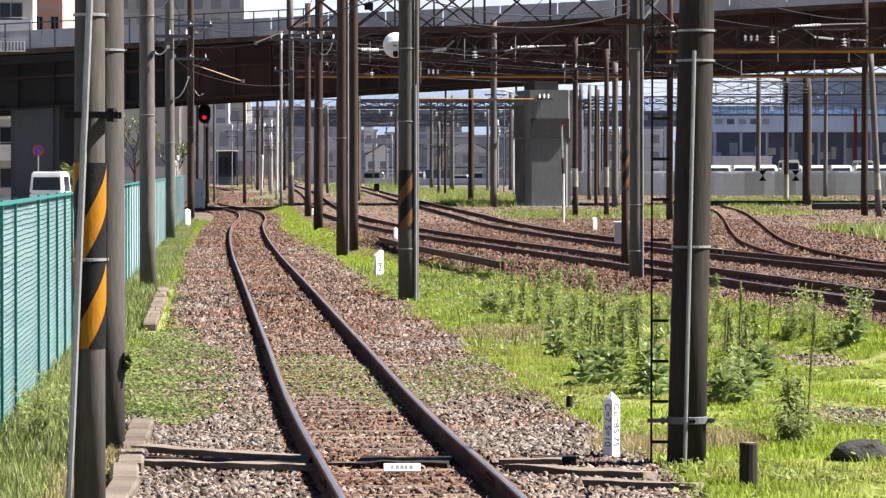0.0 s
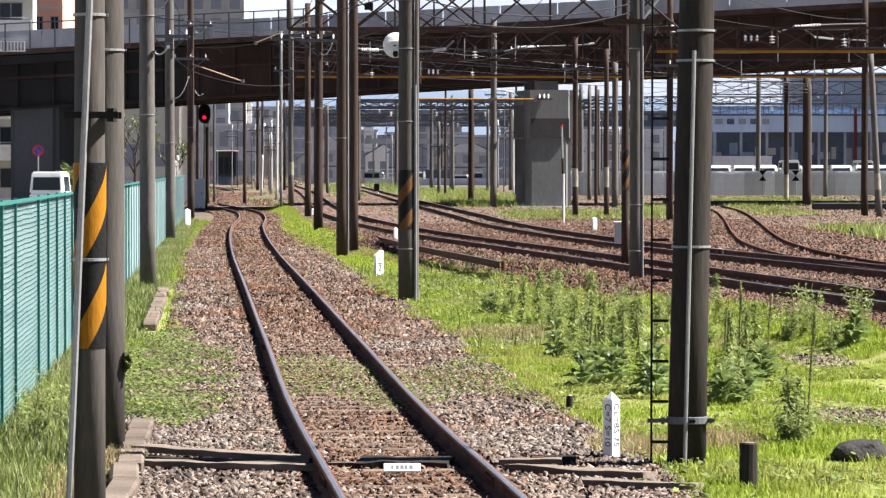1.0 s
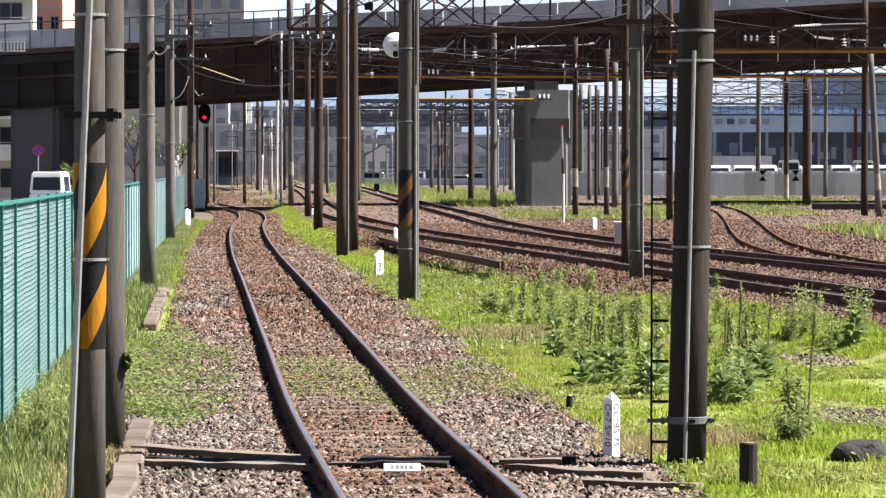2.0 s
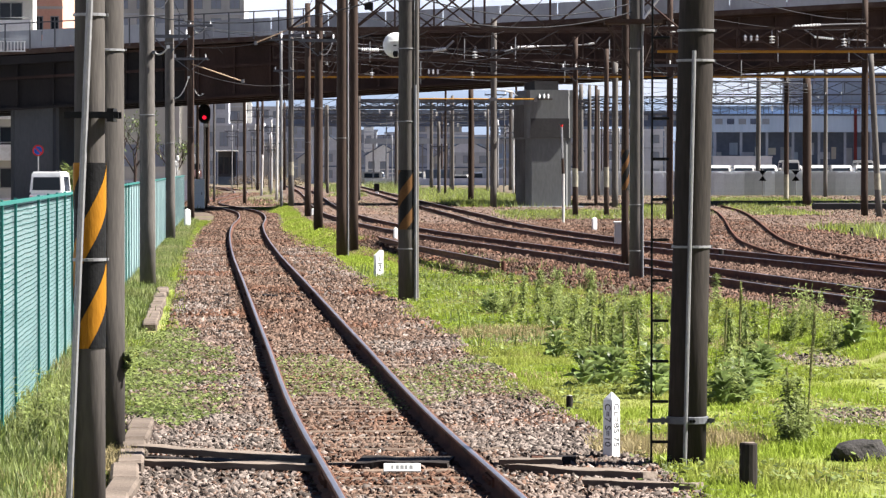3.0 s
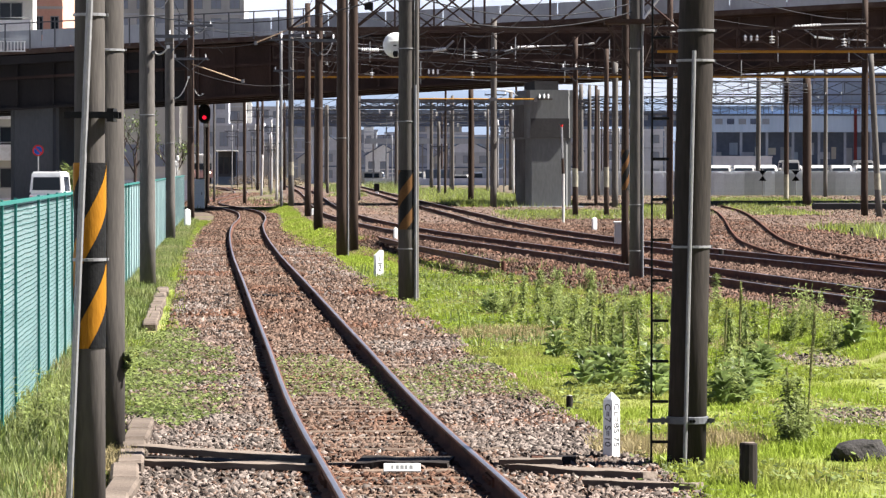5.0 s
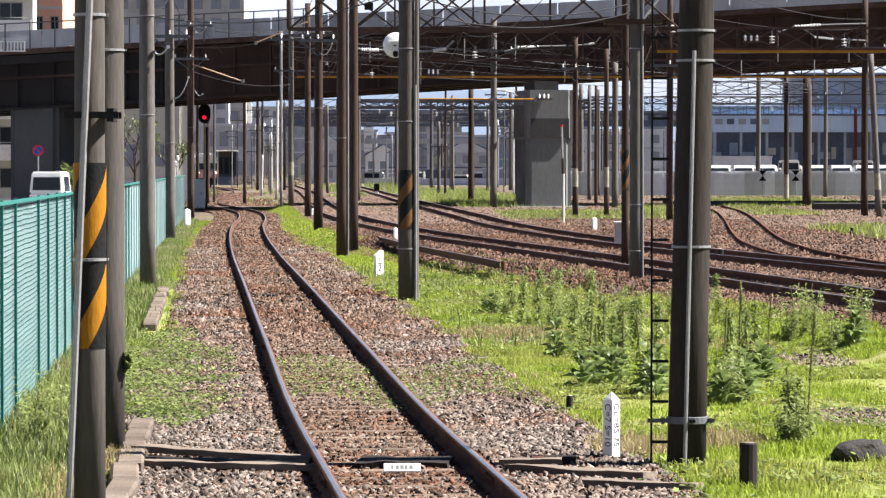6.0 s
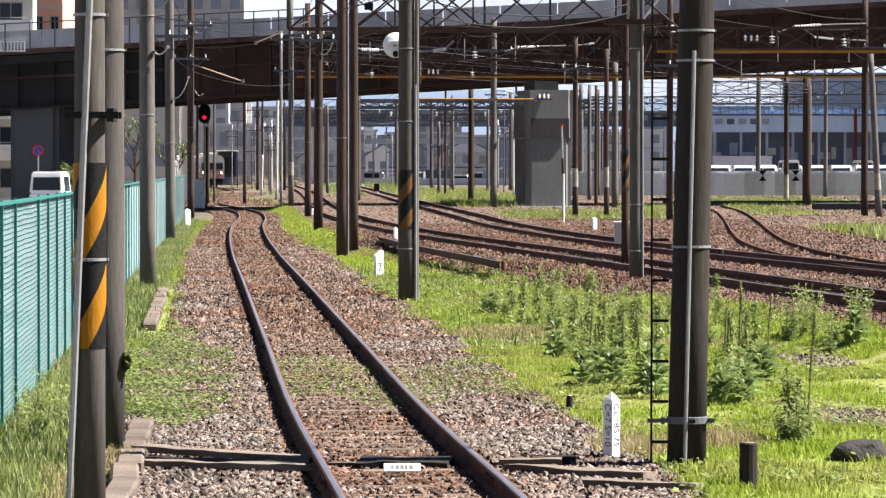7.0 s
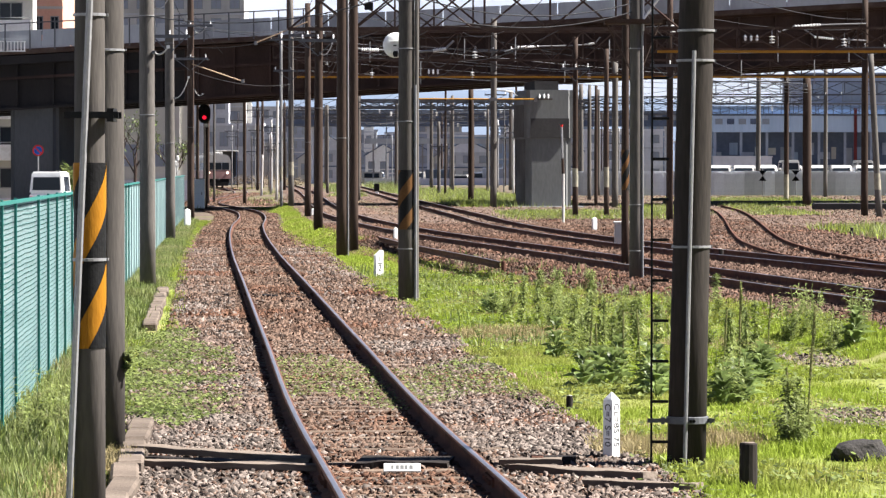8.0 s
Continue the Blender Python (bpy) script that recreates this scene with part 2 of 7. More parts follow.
def box(bm, x0, y0, z0, x1, y1, z1, bevel=0.0):
    r = bmesh.ops.create_cube(bm, size=1)
    for v in r["verts"]:
        v.co = Vector((x0 if v.co.x < 0 else x1, y0 if v.co.y < 0 else y1, z0 if v.co.z < 0 else z1))
    if bevel:
        es = {e for v in r["verts"] for e in v.link_edges}
        bmesh.ops.bevel(bm, geom=list(es), offset=bevel, segments=1, affect="EDGES")
    return bm


def boxes(*rows, bevel=0.0):
    bm = bmesh.new()
    for r in rows:
        box(bm, *r, bevel=bevel)
    return bm


def rod(bm, a, b, r0, r1=None, n=12):
    a, b = Vector(a), Vector(b)
    d = b - a
    m = Matrix.Translation((a + b) / 2) @ d.to_track_quat("Z", "Y").to_matrix().to_4x4()
    bmesh.ops.create_cone(bm, cap_ends=True, segments=n, radius1=r0, radius2=r0 if r1 is None else r1, depth=d.length, matrix=m)
    return bm


def rods(*rows, n=8):
    bm = bmesh.new()
    for r in rows:
        rod(bm, *r, n=n)
    return bm


def lathe(profile, n=20, bm=None, m=None):
    """A turned body about z from (radius, z) pairs."""
    bm = bm or bmesh.new()
    rings = []
    for r, z in profile:
        rings.append([bm.verts.new((m or Matrix()) @ Vector((r * math.cos(2 * math.pi * k / n), r * math.sin(2 * math.pi * k / n), z))) for k in range(n)])
    for p, q in zip(rings, rings[1:]):
        for k in range(n):
            bm.faces.new((p[k], p[(k + 1) % n], q[(k + 1) % n], q[k]))
    bm.faces.new(rings[0][::-1])
    bm.faces.new(rings[-1])
    return bm


def bulk(name, verts, faces, mat, smooth=False):
    """A mesh from numpy arrays: verts (n, 3), faces (m, k)."""
    me = bpy.data.meshes.new(name)
    k = faces.shape[1]
    me.vertices.add(len(verts))
    me.vertices.foreach_set("co", verts.astype(np.float32).ravel())
    me.loops.add(faces.size)
    me.loops.foreach_set("vertex_index", faces.astype(np.int32).ravel())
    me.polygons.add(len(faces))
    me.polygons.foreach_set("loop_start", np.arange(0, faces.size, k, dtype=np.int32))
    if smooth:
        me.polygons.foreach_set("use_smooth", np.ones(len(faces), dtype=bool))
    me.update(calc_edges=True)
    me.materials.append(mat)
    return me


def spline(points):
    """A smooth line through (distance, offset) pairs; returns a function of the distance."""
    ds = np.array([p[0] for p in points], float)
    xs = np.array([p[1] for p in points], float)
    g = np.gradient(xs, ds)

    def f(d):
        d = np.asarray(d, float)
        i = np.clip(np.searchsorted(ds, d) - 1, 0, len(ds) - 2)
        h = ds[i + 1] - ds[i]
        u = (d - ds[i]) / h
        return ((2 * u**3 - 3 * u**2 + 1) * xs[i] + (u**3 - 2 * u**2 + u) * h * g[i] + (3 * u**2 - 2 * u**3) * xs[i + 1] + (u**3 - u**2) * h * g[i + 1])
    return f


# ---- plan: tracks as offsets across, by distance along ----
near_track = spline([(5, 1.20), (22.5, -0.062), (29, -0.582), (43.6, -1.58), (65.5, -3.05), (87, -4.5), (131, -7.1), (158, -8.35), (175, -9.45), (190, -10.9),
                     (205, -12.7), (220, -14.2), (245, -15.3), (280, -16.3), (327, -18.3), (374, -22.1), (400, -24.9), (450, -30.3), (520, -38.4), (620, -50.5)])
main_track = spline([(15, 10.75), (40, 7.44), (60, 4.8), (80, 2.2), (100, -0.4), (136, -3.6), (180, -6.0), (223, -7.9), (300, -11.5), (420, -18)])
second_track = spline([(20, 14.9), (45, 10.95), (64.5, 7.8), (77.4, 5.75), (113, 2.2), (140, 1.0), (193, -1.4), (260, -4.2), (420, -11)])
siding = spline([(45, 12.6), (57, 9.6), (66, 8.35), (76, 7.85), (89, 8.05), (103, 8.85), (116, 9.75), (137, 11.2), (158, 12.5), (185, 13.6)])
fence_line = spline([(10, -2.436), (400, -25.84)])
YARD = 0.30


def smooth01(v):
    v = np.clip(v, 0, 1)
    return v * v * (3 - 2 * v)


def height(x, y):
    """The lie of the land: level by the near track, a low bank up to the yard."""
    x, y = np.asarray(x, float), np.asarray(y, float)
    edge = main_track(np.clip(y, 15, 420)) - 2.6
    return YARD * smooth01((x - edge) / 1.1) * smooth01((600 - y) / 150)


def build_ground():
    ys = np.concatenate([np.arange(-30, 15, 5), np.arange(15, 130, 0.8), np.arange(130, 300, 4), np.array([300, 330, 370, 420, 480, 560, 700, 1000, 1600, 2600, 4200])])
    us = np.concatenate([-np.geomspace(1500, 12, 16), np.arange(-11, 16, 0.45), np.geomspace(17, 1500, 16)])
    xx, yy = np.meshgrid(us, ys)
    zz = height(xx, yy)
    for f, w in ((near_track, 1.75),):
        zz = zz - 0.03 * (np.abs(xx - f(np.clip(yy, 5, 620))) < w)
    nz = np.array([[0.02 * noise.noise(Vector((x * 0.9, y * 0.9, 0))) for x in r] for r, y in zip(xx, ys)])
    zz = zz + nz * (np.abs(xx) < 20) - 0.012
    v = np.stack([xx, yy, zz], -1).reshape(-1, 3)
    nx, ny = len(us), len(ys)
    i = np.arange((ny - 1) * nx).reshape(ny - 1, nx)[:, :-1]
    f = np.stack([i, i + 1, i + nx + 1, i + nx], -1).reshape(-1, 4)
    ob = new("ground", bulk("ground", v, f, DIRT, True))
    tagged(ob, "brown trodden dirt and thin weeds reaching to the distance", "ground", kind="structure")


def strip(name, line, y0, y1, left, right, z, mat, label, step=1.0, slope=0.35, wobble=0.25, kind="structure", category="ballast", yard=0.0, seed=3):
    """A bed of ballast along a track with ragged shoulders that run out into the ground."""
    ys = np.arange(y0, y1 + step, step)
    cs = np.array([-left - slope, -left, -left * 0.4, 0, right * 0.4, right, right + slope])
    rows = []
    for y in ys:
        c = float(line(y))
        a = wobble * noise.noise(Vector((y * 0.35, seed, 0)))
        b = wobble * noise.noise(Vector((y * 0.35, seed + 9, 0)))
        for k, u in enumerate(cs):
            e = a if k < 2 else b if k > 4 else 0
            zz = z + yard + 0.012 * noise.noise(Vector((u * 3, y * 1.5, seed)))
            if k in (0, 6):
                zz = float(height(c + u + e, y)) - 0.06
            rows.append((c + u + e, y, zz))
    n = len(cs)
    i = np.arange((len(ys) - 1) * n).reshape(-1, n)[:, :-1]
    f = np.stack([i, i + 1, i + n + 1, i + n], -1).reshape(-1, 4)
    return tagged(new(name, bulk(name, np.array(rows), f, mat, True)), label, category, kind=kind)


def verge(name, left, right, y0, y1, mat, label, step=0.5, cols=14):
    """A grown-over strip of ground between two lines, a little proud of the dirt."""
    ys = np.arange(y0, y1, step)
    rows = []
    for y in ys:
        a, b = float(left(y)), float(right(y))
        for k in range(cols + 1):
            x = a + (b - a) * k / cols
            z = float(height(x, y)) + 0.012 + 0.02 * noise.noise(Vector((x * 1.3, y * 1.3, 2)))
            rows.append((x, y, z - (0.08 if k in (0, cols) else 0)))
    n = cols + 1
    i = np.arange((len(ys) - 1) * n).reshape(-1, n)[:, :-1]
    f = np.stack([i, i + 1, i + n + 1, i + n], -1).reshape(-1, 4)
    return tagged(new(name, bulk(name, np.array(rows), f, mat, True)), label, "ground", kind="structure")


RAIL_PROFILE = [(-0.062, 0), (0.062, 0), (0.062, 0.010), (0.012, 0.026), (0.010, 0.095), (0.032, 0.108), (0.032, 0.128), (-0.032, 0.128), (-0.032, 0.108), (-0.010, 0.095), (-0.012, 0.026), (-0.062, 0.010)]
RAIL_TOP = [(-0.019, 0.124), (0.019, 0.124), (0.018, 0.130), (0.013, 0.1313), (-0.013, 0.1313), (-0.018, 0.130)]


def sweep(name, line, y0, y1, off, z, profile, mat, step=1.0):
    ys = np.arange(y0, y1 + step * 0.5, step)
    c = line(ys)
    t = np.gradient(c, ys)
    k = len(profile)
    s = 1 / np.sqrt(1 + t * t)
    v = []
    for u, w in profile:
        v.append(np.stack([c + (off + u) * s, ys - (off + u) * s * t, np.full(len(ys), z + w)], -1))
    v = np.stack(v, 1).reshape(-1, 3)
    i = np.arange(len(ys) - 1)[:, None] * k + np.arange(k)[None]
    j = np.arange(len(ys) - 1)[:, None] * k + (np.arange(k)[None] + 1) % k
    f = np.stack([i, j, j + k, i + k], -1).reshape(-1, 4)
    return bulk(name, v, f, mat)


def heading(line, d):
    return math.degrees(math.atan(float(line(d + 0.5)) - float(line(d - 0.5))))


def track(label, line, y0, y1, z, head=None, sleeper_from=None, sleeper_to=None, joints=(), pitch=0.64):
    thing = empty("railway_track", pose(0, 0, 0), label, "railway track", kind="structure")
    for side in (-1, 1):
        r = part("rail", sweep("rail", line, y0, y1, side * 0.566, z + 0.03, RAIL_PROFILE, RAIL_RUST), None, thing)
        part("rail_head", sweep("rail_head", line, y0, y1, side * 0.566, z + 0.03, RAIL_TOP, head or RAIL_HEAD), None, r, "worn shiny running surface")
    me = mesh_of("sleeper", boxes((-1.05, -0.10, -0.12, 1.05, 0.10, 0.032), bevel=0.012), SLEEPER)
    y = sleeper_from or y0
    while y < (sleeper_to or y1):
        share("sleeper", me, thing, pose(float(line(y)) + random.uniform(-0.04, 0.04), y + random.uniform(-0.03, 0.03), z + random.uniform(-0.010, 0.008) - (0.028 if y > 46 else 0), 0, 0, -heading(line, y) + random.uniform(-1, 1)))
        y += pitch
    clip = mesh_of("spike", boxes((-0.032, -0.03, 0, 0.032, 0.03, 0.02), bevel=0.006), RAIL_RUST)
    if joints:
        plate = mesh_of("fishplate", boxes((-0.03, -0.28, 0.03, -0.012, 0.28, 0.09), (0.012, -0.28, 0.03, 0.03, 0.28, 0.09),
                                           *[(-0.05, q - 0.015, 0.045, 0.05, q + 0.015, 0.075) for q in (-0.21, -0.08, 0.08, 0.21)]), RAIL_RUST)
        for d in joints:
            for side in (-1, 1):
                a = heading(line, d)
                share("fishplate", plate, thing, pose(float(line(d)) + side * 0.566, d, z + 0.03, 0, 0, -a))
        y = sleeper_from or y0
        while y < 60:
            a = heading(line, y)
            for side in (-1, 1):
                for o in (-0.085, 0.085):
                    share("spike", clip, thing, pose(float(line(y)) + side * 0.566 + o, y, z + 0.028, 0, 0, -a))
            y += pitch
    return thing


rng = np.random.default_rng(7)
OCTA = np.array([(1, 0, 0), (0, 1, 0), (-1, 0, 0), (0, -1, 0), (0, 0, 1), (0, 0, -1)], float)
OCTA_F = np.array([(0, 1, 4), (1, 2, 4), (2, 3, 4), (3, 0, 4), (1, 0, 5), (2, 1, 5), (3, 2, 5), (0, 3, 5)])
CUBE = np.array([(-1, -1, -1), (1, -1, -1), (1, 1, -1), (-1, 1, -1), (-1, -1, 1), (1, -1, 1), (1, 1, 1), (-1, 1, 1)], float) * 0.62
CUBE_F = np.array([(0, 3, 2, 1), (4, 5, 6, 7), (0, 1, 5, 4), (1, 2, 6, 5), (2, 3, 7, 6), (3, 0, 4, 7)])


def stones(name, xs, ys, zs, size, mat, label, far=False):
    """Broken stones, each a jittered block, or a jittered wedge where they lie far off, turned at random and bedded in."""
    n = len(xs)
    body, sides = (OCTA[[0, 1, 2, 3, 4]] * np.array([0.75, 0.75, 0.9]), OCTA_F[:4]) if far else (CUBE, CUBE_F[1:])
    m = len(body)
    v = body[None] + rng.normal(0, 0.26 if far else 0.27, (n, m, 3))
    yaw, t1, t2 = rng.uniform(0, 2 * np.pi, n) / 2, rng.normal(0, 0.28 if far else 0.3, n), rng.normal(0, 0.28 if far else 0.3, n)
    q = np.stack([np.cos(yaw), t1, t2, np.sin(yaw)], -1)
    q /= np.linalg.norm(q, axis=1)[:, None]
    w, a, b, c = q.T
    R = np.stack([1 - 2 * (b * b + c * c), 2 * (a * b - c * w), 2 * (a * c + b * w), 2 * (a * b + c * w), 1 - 2 * (a * a + c * c), 2 * (b * c - a * w),
                  2 * (a * c - b * w), 2 * (b * c + a * w), 1 - 2 * (a * a + b * b)], -1).reshape(n, 3, 3)
    s = np.asarray(size) * rng.uniform(0.6, 1.5, n)
    v = v * s[:, None, None] * np.array([1.4, 0.85, 1.45 if far else 0.5])
    v = np.einsum("nij,nkj->nki", R, v) + np.stack([xs, ys, np.asarray(zs) - (0.008 if far else 0)], -1)[:, None]
    f = (sides[None] + (np.arange(n) * m)[:, None, None]).reshape(-1, sides.shape[1])
    return tagged(new(name, bulk(name, v.reshape(-1, 3), f, mat)), label, "gravel", kind="stuff")


def blades(name, xs, ys, zs, tall, wide, mat, label, per=5, spread=0.05, lean=0.5, category="grass", far=False):
    """Tufts of bent blades, each of three triangles, or of one where they grow far off."""
    n = len(xs) * per
    x = np.repeat(xs, per) + rng.normal(0, spread, n)
    y = np.repeat(ys, per) + rng.normal(0, spread, n)
    z = np.repeat(zs, per)
    h = np.repeat(tall, per) * rng.uniform(0.5, 1.25, n)
    w = wide * rng.uniform(0.6, 1.4, n)
    az, tilt = rng.uniform(0, 2 * np.pi, n), np.abs(rng.normal(0, lean, n)) + 0.08
    dx, dy = np.cos(az), np.sin(az)
    px, py = -dy, dx
    base = np.stack([x, y, z - 0.01], -1)
    side = np.stack([px * w, py * w, np.zeros(n)], -1)
    mid = base + np.stack([dx * h * 0.45 * np.sin(tilt), dy * h * 0.45 * np.sin(tilt), h * 0.6 * np.cos(tilt * 0.6)], -1)
    tip = base + np.stack([dx * h * np.sin(tilt) * 1.1, dy * h * np.sin(tilt) * 1.1, h * np.cos(tilt)], -1)
    if far:
        v = np.stack([base - side, base + side, tip], 1).reshape(-1, 3)
        return tagged(new(name, bulk(name, v, np.arange(n * 3).reshape(-1, 3), mat)), label, category, kind="stuff")
    v = np.stack([base - side, base + side, mid + side * 0.8, mid - side * 0.8, tip], 1).reshape(-1, 3)
    o = (np.arange(n) * 5)[:, None, None]
    f = (np.array([(0, 1, 2), (0, 2, 3), (3, 2, 4)])[None] + o).reshape(-1, 3)
    return tagged(new(name, bulk(name, v, f, mat)), label, category, kind="stuff")


def leaves(name, xs, ys, zs, size, mat, label, category="weeds"):
    """Small flat leaves, each a folded pair of triangles at a random tilt."""
    n = len(xs)
    az = rng.uniform(0, 2 * np.pi, n)
    up = rng.uniform(-0.2, 0.7, n)
    s = size * rng.uniform(0.6, 1.4, n)
    d = np.stack([np.cos(az) * np.cos(up), np.sin(az) * np.cos(up), np.sin(up)], -1) * s[:, None]
    p = np.stack([-np.sin(az), np.cos(az), rng.uniform(-0.3, 0.3, n)], -1) * (s * 0.45)[:, None]
    c = np.stack([xs, ys, zs], -1)
    v = np.stack([c - d * 0.5, c + p, c + d * 0.5, c - p], 1).reshape(-1, 3)
    f = (np.array([(0, 1, 2), (0, 2, 3)])[None] + (np.arange(n) * 4)[:, None, None]).reshape(-1, 3)
    return tagged(new(name, bulk(name, v, f, mat)), label, category, kind="stuff")

# ---- the setting ----
build_ground()
verge("verge_meadow", lambda y: near_track(y) + 1.8 + 0.12 * math.sin(y * 0.45), lambda y: main_track(y) - 1.65 - 0.6 * float(smooth01((y - 50) / 12)), 15.5, 112, SOIL, "green and dry meadow soil between the tracks")
verge("verge_fence", lambda y: fence_line(y) - 0.5, lambda y: near_track(y) - 1.7, 12, 150, SOIL, "green grown-over soil along the fence")
strip("ballast_bed", near_track, 8, 470, 1.5, 1.75, 0.012, BALLAST, "brown crushed stone ballast under the near track", wobble=0.3)
strip("ballast_bed", main_track, 16, 410, 1.5, 2.1, 0.012, BALLAST_RED, "reddish crushed stone ballast of the yard track", yard=YARD, seed=5)
strip("ballast_bed", second_track, 22, 410, 1.9, 2.6, 0.006, BALLAST_RED, "reddish crushed stone ballast of the second yard track", yard=YARD, seed=7)
strip("ballast_bed", siding, 46, 183, 2.2, 4.5, 0.0, BALLAST_RED, "reddish crushed stone ballast of the siding", yard=YARD, seed=11, wobble=1.2, slope=0.8)
JOINTS = (24.6, 43.2, 61.5)
track("single curved railway track on weathered timber sleepers", near_track, 8, 560, 0.0, sleeper_from=20.3, sleeper_to=205, joints=JOINTS)
track("rusty railway track of the yard", main_track, 16, 410, YARD, sleeper_from=44, sleeper_to=150)
track("second rusty railway track of the yard", second_track, 22, 410, YARD, sleeper_from=56, sleeper_to=150)
track("disused rusty siding curving away", siding, 46, 183, YARD - 0.055, head=RAIL_RUST, sleeper_from=60, sleeper_to=150)
spare = empty("spare_rail", pose(0, 0, 0), "rusty spare rail lying on the ballast beside the track", "rail")
spare_line = spline([(66, 1.45), (70.5, 1.1), (83, -0.35), (97, -1.75), (102, -2.15)])
part("rail", sweep("rail", spare_line, 70.5, 97, 0, YARD - 0.02, RAIL_PROFILE, RAIL_RUST), None, spare)
part("rail_head", sweep("rail_head", spare_line, 70.5, 97, 0, YARD - 0.02, RAIL_TOP, RAIL_HEAD), None, spare)

# pale street beyond the fence
bm = boxes((-60, 12, -0.2, -24.5, 190, 0.02))
ob = tagged(new("road", mesh_of("road", bm, ROAD)), "pale asphalt street and parking beyond the fence", "road", kind="structure")
street = strip("pavement", fence_line, 12, 185, 16.0, -0.6, 0.01, ROAD, "pale paved strip behind the green fence", slope=0.1, wobble=0.0, category="pavement")

# crossing boards far along the line
bm = boxes((-16.5, 203, 0.02, -9.5, 206, 0.10), bevel=0.02)
tagged(new("crossing_deck", mesh_of("crossing_deck", bm, SLEEPER_END)), "worn grey deck of a track crossing", "crossing", kind="structure")


# ---- overpass ----
BRIDGE_Y, GRADE = 190.0, 0.057


def overpass():
    th = empty("overpass", pose(0, 0, 0), "brown steel girder road overpass with pale parapet", "bridge", kind="structure")

    def sloped(x0, x1, y0, y1, za, zb, grade=GRADE):
        bm = boxes((x0, y0, 0, x1, y1, 1))
        for v in bm.verts:
            v.co.z = (za if v.co.z < 0.5 else zb) + grade * v.co.x
        return bm
    for k, y in enumerate((BRIDGE_Y, BRIDGE_Y + 4.4, BRIDGE_Y + 8.8, BRIDGE_Y + 13.0)):
        for xa, xb, mt in ((-60, -13.6, GIRDER_SHADED), (-13.59, 62, GIRDER)):
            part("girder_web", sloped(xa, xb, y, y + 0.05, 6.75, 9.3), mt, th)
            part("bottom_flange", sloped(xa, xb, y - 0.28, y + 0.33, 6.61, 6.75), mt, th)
        part("top_flange", sloped(-60, 62, y - 0.28, y + 0.33, 9.3, 9.42), GIRDER, th)
    st = mesh_of("stiffener", boxes((-0.05, -0.24, 6.8, 0.05, 0, 9.28)), GIRDER)
    sd = mesh_of("stiffener", boxes((-0.05, -0.24, 6.8, 0.05, 0, 9.28)), GIRDER_SHADED)
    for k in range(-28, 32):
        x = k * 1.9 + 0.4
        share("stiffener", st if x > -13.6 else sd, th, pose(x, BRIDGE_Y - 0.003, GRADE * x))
    part("soffit", sloped(-60, 62, BRIDGE_Y + 0.4, BRIDGE_Y + 13.4, 8.6, 8.7), GIRDER, th)
    part("deck_slab", sloped(-60, 62, BRIDGE_Y - 1.0, BRIDGE_Y + 14, 9.45, 9.72, 0.055), TRUSS, th, "rust-streaked deck edge")
    part("service_pipe", sloped(-60, 62, BRIDGE_Y - 0.55, BRIDGE_Y - 0.4, 8.2, 8.35), GIRDER, th)
    for k in range(-20, 21):
        x0, x1 = k * 3.0 + 0.03, k * 3.0 + 2.97
        part("parapet_panel", sloped(x0, x1, BRIDGE_Y - 0.95, BRIDGE_Y - 0.8, 9.73, 10.62, 0.052), PARAPET, th)
        part("parapet_panel", sloped(x0, x1, BRIDGE_Y + 13.6, BRIDGE_Y + 13.75, 9.73, 10.62, 0.052), PARAPET, th)
    # railing on the approach
    post = mesh_of("railing_post", boxes((-0.035, -0.035, 0, 0.035, 0.035, 1.45)), FAR_STEEL)
    for x in [-24.2 + 1.3 * k for k in range(14)]:
        share("railing_post", post, th, pose(x, BRIDGE_Y - 1.1, 9.72 + 0.05 * x - 0.2))
    part("handrail", sloped(-24.3, -7.2, BRIDGE_Y - 1.13, BRIDGE_Y - 1.07, 10.93, 10.99, 0.05), FAR_STEEL, th)
    # dark plate below the left deck edge, in the shaded girder colour
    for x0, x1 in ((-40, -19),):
        part("drip_plate", sloped(x0, x1, BRIDGE_Y - 0.9, BRIDGE_Y - 0.35, 9.0, 9.44), GIRDER_SHADED, th)


overpass()


